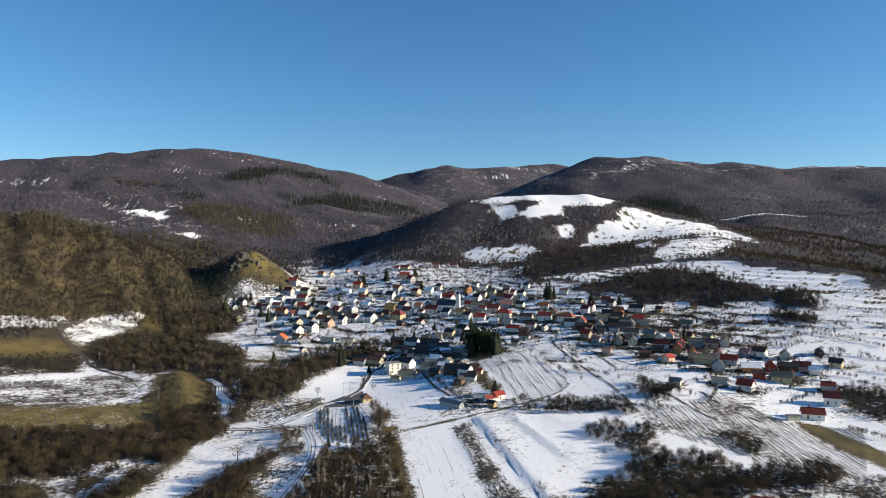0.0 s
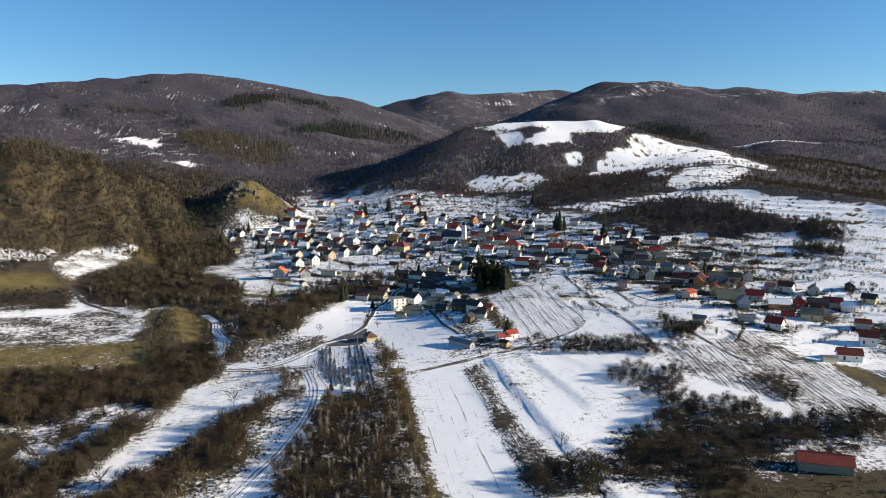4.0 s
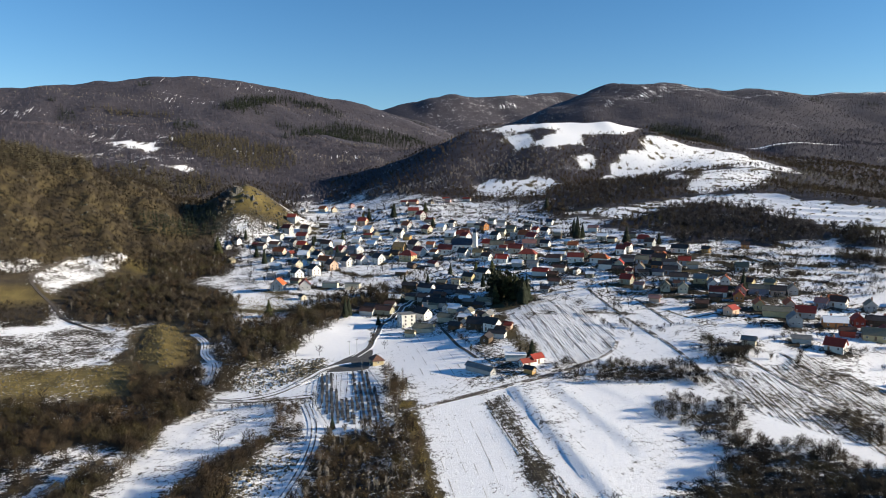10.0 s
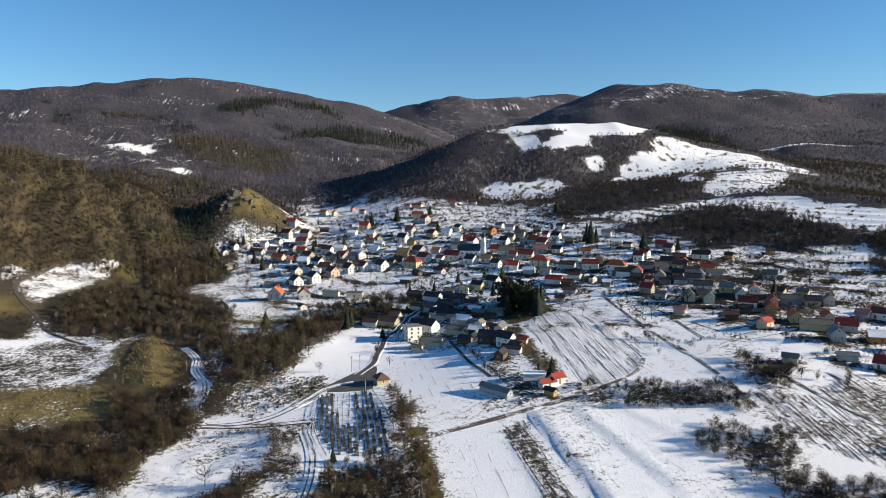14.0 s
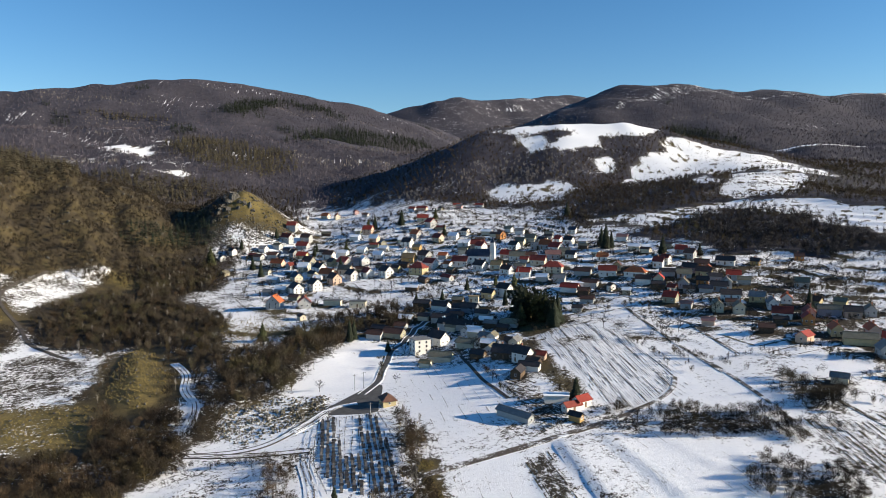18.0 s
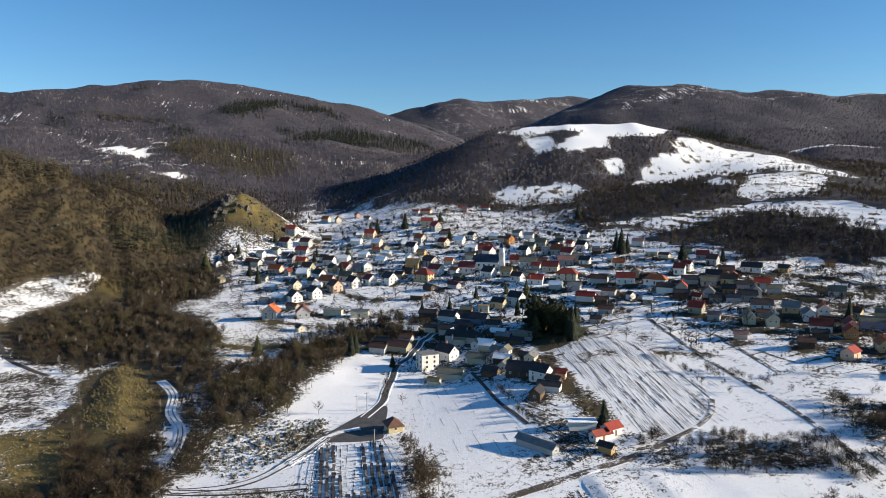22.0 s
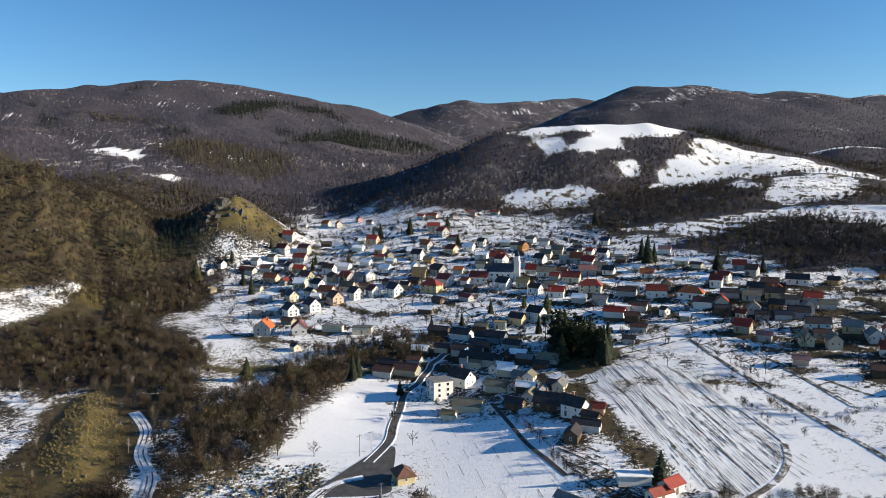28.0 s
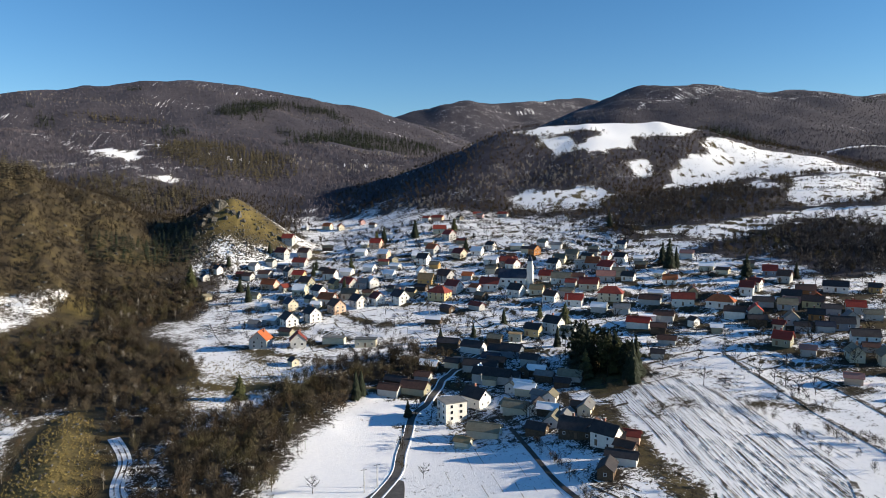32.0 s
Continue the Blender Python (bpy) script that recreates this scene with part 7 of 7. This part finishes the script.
for s in (-0.9, 0.9):
    ribbon("wheel_rut", ROUTES["track_down"], 0.55, MUD, 0.11, "dark wheel rut in the snow", s, "rut")
    ribbon("wheel_rut", ROUTES["stream_track"], 0.5, MUD, 0.16, "dark wheel rut in the snow", s, "rut")
    ribbon("wheel_rut", ROUTES["lane_left"], 0.4, MUD, 0.15, "dark wheel rut in the snow", s * 1.4, "rut")
for s in (-1.6, 1.6):
    ribbon("wheel_rut", ROUTES["low_lane"], 0.6, DIRT, 0.15, "dark edge of the snowy lane", s, "rut")
    ribbon("wheel_rut", ROUTES["farm_track"], 0.6, DIRT, 0.15, "dark edge of the farm track", s, "rut")
ribbon("track", ROUTES["stream_track"], 4.4, BANKSNOW, 0.10, "icy track beside the stream", category="track")
ribbon("track", ROUTES["cross_track"], 3.2, MUD, 0.10, "muddy track across the fields", category="track")
ribbon("path", ROUTES["loop_path"], 2.4, DIRT, 0.10, "dark winding path over a snowy meadow", category="path")
ribbon("ditch", ROUTES["field_ditch"], 1.5, DIRT, 0.06, "dark wet ditch along a snowy field", category="ditch")
ribbon("track", ROUTES["low_lane"], 3.2, RUTS, 0.10, "snowy lane along the bushes", category="track")
for n in ("b", "c", "d", "e", "f"):
    ribbon("balk", ROUTES["balk_" + n], 1.7, TURFY, 0.08, "dark grassy balk between snowy field strips", category="balk")
ribbon("track", ROUTES["plough_turn"], 2.0, MUD, 0.08, "curved tractor track in snow", category="track")


def draped(name, corners, material, lift, label, category):
    """A patch of surface with an irregular outline, laid on the land."""
    edge = resampled(corners + corners[:1], 2.5)
    c = edge.mean(0)
    rings, v = 14, []
    for k in range(rings + 1):
        v.append(c + (edge - c) * (k / rings))
    v = np.concatenate(v)
    z = np.maximum.reduce([land(v[:, 0] + dx, v[:, 1] + dy) for dx, dy in ((0, 0), (1.0, 0), (-1.0, 0), (0, 1.0), (0, -1.0))]) + lift
    n = len(edge)
    verts = [tuple(p) for p in np.column_stack([v, z])]
    faces = [(k * n + j, k * n + (j + 1) % n, (k + 1) * n + (j + 1) % n, (k + 1) * n + j) for k in range(1, rings) for j in range(n)] + [tuple(n + j for j in range(n))]
    m = len(verts)
    verts += [(a, b, q - 0.5) for a, b, q in verts[-n:]]
    faces += [(rings * n + j, rings * n + (j + 1) % n, m + (j + 1) % n, m + j) for j in range(n)]
    return tagged(new(name, solid(name, verts, faces, material)), label, category, kind="structure")


draped("yard", AREAS["garage_yard"], ASPHALT, 0.07, "grey asphalt forecourt by the cemetery", "yard")


def furrows(name, corners, heading, space, low, top, runs, gaps, material, label, seed, lift=0.10):
    """Broken strips of soil in parallel rows across a field, joined into one mesh."""
    r = np.random.default_rng(seed)
    c = np.array(corners, float)
    d = np.array([math.sin(radians(heading)), math.cos(radians(heading))])
    s = np.array([d[1], -d[0]])
    a, b = c @ d, c @ s
    v, f = [], []
    o = b.min() + space * r.random()
    while o < b.max():
        u = a.min() - 5 * r.random()
        while u < a.max():
            stop = u + runs * (0.3 + 1.4 * r.random())
            steps = np.arange(u, stop, 1.4)
            mid = d[None] * steps[:, None] + s[None] * (o + 0.25 * np.sin(steps * 0.11 + o)[:, None])
            ok = inside(mid[:, 0], mid[:, 1], corners, 1.0) > 0.5
            w = low + (top - low) * r.random()
            for k in range(len(steps) - 1):
                if ok[k] and ok[k + 1]:
                    w0 = w * (0.1 + 1.3 * r.random()) if k else w * 0.1
                    n = len(v)
                    for p, q in ((mid[k], w0), (mid[k + 1], w * (0.1 + 1.3 * r.random()))):
                        v += [p - s * q / 2, p + s * q / 2]
                    f.append((n, n + 1, n + 3, n + 2))
            u = stop + gaps * r.random()
        o += space * (0.75 + 0.5 * r.random())
    v = np.array(v)
    z = land(v[:, 0], v[:, 1]) + lift
    return tagged(new(name, solid(name, [tuple(p) for p in np.column_stack([v, z])], f, material)), label, "furrows", kind="stuff")


furrows("furrows", AREAS["field_plough"], 4, 1.1, 0.12, 0.42, 26, 5, SOIL, "dark soil furrows showing through a snowy field", 1)
furrows("furrows", AREAS["field_plough"], 4, 7.0, 0.25, 0.65, 40, 22, SOIL, "broad dark balks in a snowy field", 2)
furrows("furrows", AREAS["field_furrow"], 8, 2.2, 0.25, 0.95, 26, 9, STUBBLE, "dark stubble strips between bands of snow", 3)
furrows("furrows", AREAS["field_furrow"], 8, 0.9, 0.12, 0.35, 12, 8, SOIL, "thin soil lines in ploughed snow", 4)
furrows("furrows", AREAS["field_strip"], -3, 0.9, 0.15, 0.5, 6, 3, STUBBLE, "rows of dead stalks in a snowy allotment strip", 5)
furrows("furrows", AREAS["field_strip"], -3, 2.6, 0.3, 0.9, 18, 6, SOIL, "bare earth rows in a snowy allotment strip", 6)
furrows("furrows", AREAS["field_low"], 0, 4.5, 0.06, 0.16, 8, 26, STUBBLE, "thin stubble lines in a snowy field", 7)
furrows("furrows", AREAS["field_low"], 0, 16, 0.12, 0.3, 20, 40, STUBBLE, "dark rows between snowy field strips", 8)
furrows("furrows", AREAS["field_mid"], -2, 5.0, 0.10, 0.28, 10, 26, STUBBLE, "stubble lines in a snowy field", 9)
furrows("furrows", AREAS["field_right"], -8, 4.0, 0.08, 0.2, 7, 45, STUBBLE, "stubble lines in a snowy field", 10)
furrows("furrows", AREAS["field_bank"], -2, 2.6, 0.15, 0.45, 12, 8, SOIL, "soil rows in a snowy field", 11)
furrows("furrows", AREAS["village"], 78, 12, 0.5, 2.0, 16, 14, SOIL, "garden beds and balks between the houses", 17)
furrows("furrows", AREAS["village"], -10, 16.0, 0.4, 1.4, 14, 22, STUBBLE, "garden borders between the houses", 18)

furrows("furrows", AREAS["allotment"], -24, 2.4, 0.3, 0.9, 9, 5, SOIL, "dark earth beds between strips of garden snow", 19)
furrows("furrows", AREAS["allotment"], 62, 5.0, 0.2, 0.5, 7, 5, STUBBLE, "dead plants between garden beds", 20)
furrows("furrows", AREAS["brown_strip"], -20, 2.2, 0.3, 0.9, 10, 4, SOIL, "dark earth rows on the rough strip", 21)
furrows("furrows", AREAS["cemetery"], 1, 2.1, 0.18, 0.42, 9, 3, SOIL, "trodden earth between rows of graves", 22)
furrows("furrows", AREAS["cemetery"], 91, 3.1, 0.12, 0.3, 4, 3, SOIL, "trodden earth between graves", 23)

# ---- church ----
church = base("church", 107.4, 693.5, 64, "white village church with a dark blue roof and slim tower", "church")
v = [(-4.5, -9, -1), (4.5, -9, -1), (4.5, 9, -1), (-4.5, 9, -1), (-4.5, -9, 6), (4.5, -9, 6), (4.5, 9, 6), (-4.5, 9, 6), (0, -9, 11), (0, 9, 11)]
under("nave", solid("nave", v, [(0, 3, 2, 1), (0, 1, 5, 8, 4), (2, 3, 7, 9, 6), (1, 2, 6, 5), (3, 0, 4, 7), (4, 8, 9, 7), (5, 6, 9, 8)], WALLS["white"]), church)
for s in (1, -1):
    under("roof", slab("roof", [(s * 5.1, -s * 9.6, 5.5), (s * 5.1, s * 9.6, 5.5), (0, s * 9.6, 11.2), (0, -s * 9.6, 11.2)], 0.2, ROOFS["navy"]), church)
for yy in (-6, -2, 2, 6):
    for s in (1, -1):
        windows(church, pose(s * 4.5, yy, 2.4, 0, 0, 90 * s), (1.7, 1.5))
tower = under("tower", box("tower", -2.1, 2.1, -13, -9.2, -1, 13.5, WALLS["white"]), church)
under("belfry", box("belfry", -1.7, 1.7, -12.6, -9.6, 13.5, 16.5, WALLS["white"]), tower)
under("spire", box("spire", -1.9, 1.9, -12.8, -9.4, 16.5, 21, ROOFS["navy"], 0.96), tower)
for k in (0, 90):
    windows(tower, Matrix.Translation((0, -11.1, 9)) @ pose(0, 0, 0, 0, 0, k) @ pose(0, -2.0 if k == 0 else -2.1, 0), (0.9, 1.1))

# ---- cemetery ----
GRANITE = plain("dark_granite", (0.022, 0.022, 0.025), (0.09, 0.088, 0.09), 4, 0.35, vary=0.5)
MARBLE = plain("grey_stone", (0.07, 0.07, 0.068), (0.20, 0.19, 0.185), 4, 0.6, vary=0.4)
EDGE = box("border", -0.55, 0.55, -1.05, 1.05, -0.2, 0.28, GRANITE)
SLABS = [box("slab", -0.46, 0.46, -0.95, 0.85, 0.28, 0.40, m, 0.03) for m in (GRANITE, MARBLE, GRANITE)]
HEADS = [box("headstone", -0.5, 0.5, 0.82, 1.02, 0.28, 1.25, GRANITE, 0.10), box("headstone", -0.4, 0.4, 0.82, 1.02, 0.28, 1.45, MARBLE, 0.12), box("headstone", -0.75, 0.75, 0.80, 1.02, 0.28, 1.10, GRANITE, 0.05)]
rng = np.random.default_rng(21)
n = 0
for row in range(24):
    for col in range(13):
        gx, gy = -10.5 + col * 2.15 + 0.0015 * row, 420 - row * 3.1
        gx += (gy - 420) * -0.02
        if inside(np.array(gx), np.array(gy), AREAS["cemetery"], 1.0) < 0.9 or rng.random() < 0.12:
            continue
        if -3.0 < gx < 4.6 and gy > 378 or abs(gx + 4.2) < 0.7 or abs(gx - 6.4) < 0.7:
            continue
        k = n % 3
        grave = base("grave", gx + rng.normal() * 0.1, gy + rng.normal() * 0.15, rng.normal() * 3, "dark stone grave with a low border in snow", "grave", "graves of the cemetery")
        under("border", EDGE, grave)
        under("slab", SLABS[k], grave)
        under("headstone", HEADS[(n * 7) % 3], grave)
        n += 1
POST = box("post", -0.06, 0.06, -0.06, 0.06, -0.3, 1.3, DARK)
RAIL = box("rail", 0, 2.4, -0.03, 0.03, 0, 0.07, DARK)


def fence(name, line, label):
    pts = resampled(line, 2.4)
    a = base(name, pts[0][0], pts[0][1], 0, label, "fence")
    org = np.array([pts[0][0], pts[0][1], high(*pts[0])])
    for p, q in zip(pts[:-1], pts[1:]):
        zp, zq = high(*p), high(*q)
        m = Matrix.Translation((p[0] - org[0], p[1] - org[1], zp - org[2]))
        under("post", POST, a, m)
        d = Vector((q[0] - p[0], q[1] - p[1], zq - zp))
        turn = d.to_track_quat("X", "Z").to_matrix().to_4x4()
        for h in (0.45, 1.05):
            under("rail", RAIL, a, m @ Matrix.Translation((0, 0, h)) @ turn @ Matrix.Diagonal((d.length / 2.4, 1, 1, 1)))


fence("cemetery_fence", [(-12, 422), (-12.5, 380), (-7, 350)], "dark metal railing round the cemetery")
fence("cemetery_fence", [(12, 422), (18, 374), (16, 340)], "dark metal railing round the cemetery")
fence("garden_fence", [(64, 490), (66, 450), (70, 400), (71, 376)], "dark garden fence along a snowy field")
fence("garden_fence", [(-18, 600), (5, 598), (30, 600)], "dark garden fence along a village lane")
fence("garden_fence", [(-40, 604), (-70, 640), (-90, 700)], "dark garden fence along the village edge")

# ---- poles, rocks ----
POLE = solid("pole", *(lambda v, f: (rod((0, 0, -0.1), (0, 0, 1), 0.020, 0.013, 8, v, f), (v, f))[1])([], []), CONCRETE)
ARM = box("crossarm", -1.0, 1.0, -0.06, 0.06, 0, 0.12, DARK)


def utility_pole(x, y, h):
    p = base("utility_pole", x, y, 20, "slim grey concrete utility pole with a crossarm", "pole", "utility poles")
    under("pole", POLE, p, Matrix.Diagonal((h, h, h, 1)))
    under("crossarm", ARM, p, pose(0, 0, h - 0.6))


def stone_shape(seed):
    """A craggy block: planes cut from a ball, with ledges."""
    r = np.random.default_rng(seed + 300)
    bm = bmesh.new()
    bmesh.ops.create_icosphere(bm, subdivisions=4, radius=1.25)
    cuts = [(Vector(r.normal(size=3) * (1, 1, 0.6)).normalized(), 0.55 + 0.45 * r.random()) for _ in range(16)]
    for q in bm.verts:
        for n, d in cuts:
            out = q.co.dot(n) - d
            if out > 0:
                q.co -= n * out
        q.co *= 1 + 0.16 * noise.noise(q.co * 3.1 + Vector((seed * 7, 0, 0)))
        q.co.z += 0.05 * math.sin(q.co.z * 17 + seed)
    me = bpy.data.meshes.new("rock")
    bm.to_mesh(me)
    bm.free()
    return me


CRAG = plain("grey_crag", (0.045, 0.042, 0.036), (0.15, 0.14, 0.12), 0.8, 0.95, bump=0.3, vary=0.3)
STONES = [stone_shape(s) for s in range(4)]
for me in STONES:
    me.materials.append(CRAG)
SET = [0]


def rock_outcrop(x, y, s):
    k = SET[0] = SET[0] + 1
    ob = new("rock_outcrop", STONES[k % 4])
    ob.matrix_basis = pose(x, y, high(x, y) - s * 0.12, 0, 0, k * 61) @ Matrix.Diagonal((s * 0.75, s * 0.6, s * (0.5 + 0.12 * (k % 3)), 1))
    tagged(ob, "rough grey rock outcrop on a grassy slope", "rock", "rocks of the hillside")


utility_pole(3.2, 456.7, 8)
utility_pole(7.4, 459.4, 8)
utility_pole(56.6, 540.0, 7)
utility_pole(68.1, 531.1, 7)
utility_pole(30.0, 612.1, 8)
utility_pole(9.0, 418.5, 6)
utility_pole(64.5, 618.8, 7)
utility_pole(123.6, 627.9, 7)
utility_pole(17.7, 492.5, 7)
utility_pole(45.6, 646.1, 7)
utility_pole(111.7, 638.0, 7)
utility_pole(-17.5, 495.7, 7)
rock_outcrop(-122.9, 931.0, 7)
rock_outcrop(-127.7, 928.5, 6)
rock_outcrop(-116.8, 922.5, 5)
rock_outcrop(-128.9, 914.2, 6)
rock_outcrop(-101.1, 909.7, 5)
rock_outcrop(-98.5, 905.1, 4)
rock_outcrop(-112.7, 905.6, 4)
rock_outcrop(-133.2, 906.9, 5)
rock_outcrop(-123.4, 896.9, 4)
rock_outcrop(-135.3, 896.6, 4)
rock_outcrop(-119.1, 921.0, 8)
rock_outcrop(-123.3, 917.6, 7)
rock_outcrop(-111.2, 913.0, 5)
rock_outcrop(-105.8, 910.8, 5)
rock_outcrop(-130.9, 910.7, 6)
rock_outcrop(-123.0, 906.9, 6)
rock_outcrop(-140.9, 909.7, 5)

# crags, stones and tufts on the hillside
PEBBLE = []
for s in range(4):
    bm = bmesh.new()
    bmesh.ops.create_icosphere(bm, subdivisions=1, radius=1.0)
    r = np.random.default_rng(s)
    PEBBLE.append(([tuple(np.array(q.co) * (0.5 + 0.7 * r.random()) * (1, 0.8, 1.1)) for q in bm.verts], [tuple(p.index for p in f.verts) for f in bm.faces]))
    bm.free()
x, y = scatter(-420, -90, 640, 1010, 11, 31)
ok = (x < -130 + 0.1 * (y - 800)) & (wobble(x, y, 30) > 0.25) & (land(x, y) > 22)
p = settle(x, y, ok, 0.3)
strewn("hillside_stones", PEBBLE, p, sizes_of(p, 0.6, 2.6, 4), 1.0, 5, CRAG, "grey stones and small crags on the hillside", "rocks")
x, y = scatter(-175, -45, 860, 945, 1.9, 33)
ok = (inside(x, y, AREAS["rockgrass"], 14) > 0.3) | (inside(x, y, AREAS["rockfoot"], 14) > 0.3)
p = settle(x, y, ok & (np.random.default_rng(3).random(len(x)) < 0.55 + 0.4 * (inside(x, y, AREAS["rockfoot"], 14) > 0.3) - 0.35 * (inside(x, y, AREAS["rockgrass"], 6) > 0.5)), 0.25)
strewn("slope_stones", PEBBLE, p, sizes_of(p, 0.4, 1.7, 4), 1.0, 5, CRAG, "loose stones on the grassy rock slope", "rocks")
for area, step, low, top in (("rough_b", 2.1, 0.35, 1.2), ("rough_c", 2.6, 0.3, 1.0), ("rough_d", 2.8, 0.3, 1.1), ("rough_a", 6.0, 0.3, 1.2), ("mound", 5.0, 0.3, 1.2), ("meadow_c", 5.0, 0.3, 1.2)):
    p = within(area, step, 540)
    strewn("field_stones", PEBBLE, p, sizes_of(p, low, top, 8), 1.0, 9, CRAG, "dark stones and clods in snowy grass", "rocks")
for area, step in (("mound", 1.6), ("rough_a", 2.2), ("rough_b", 3.4), ("rough_c", 3.0), ("rough_d", 2.6), ("grass_edge", 0.9), ("rough_e", 2.4), ("rough_f", 2.6), ("knoll", 2.0), ("turf_a", 3.0), ("rockgrass", 2.5), ("brush_strip", 2.4), ("slope_a", 2.5)):
    p = within(area, step, 500)
    strewn("grass_tufts", [bush_shape(60 + s, 14, 8, 0.09) for s in range(3)], p, sizes_of(p, 0.5, 1.2, 8), 1.2, 9, DRYGRASS, "tufts of dry yellow grass", "grass")


# trodden and thawed ground round the houses
near = (LX > -160) & (LX < 470) & (LY > 360) & (LY < 1000)
gx, gy = LX[near], LY[near]
thaw = np.zeros(len(gx))
for hx, hy, hr in HOMES:
    thaw = np.maximum(thaw, np.exp(-(((gx - hx) ** 2 + (gy - hy) ** 2) / (hr * 1.05) ** 2)))
SNOW[near] -= (0.28 + 0.26 * np.clip((gx - 110) / 60, 0, 1)) * thaw * np.clip(0.6 + 0.9 * wobble(gx + 12, gy, 8), 0, 1)
for n, v in (("snow", SNOW), ("wood", WOOD), ("turf", TURF)):
    ground.data.attributes.new(n, "FLOAT", "POINT").data.foreach_set("value", v.astype(np.float32).ravel())
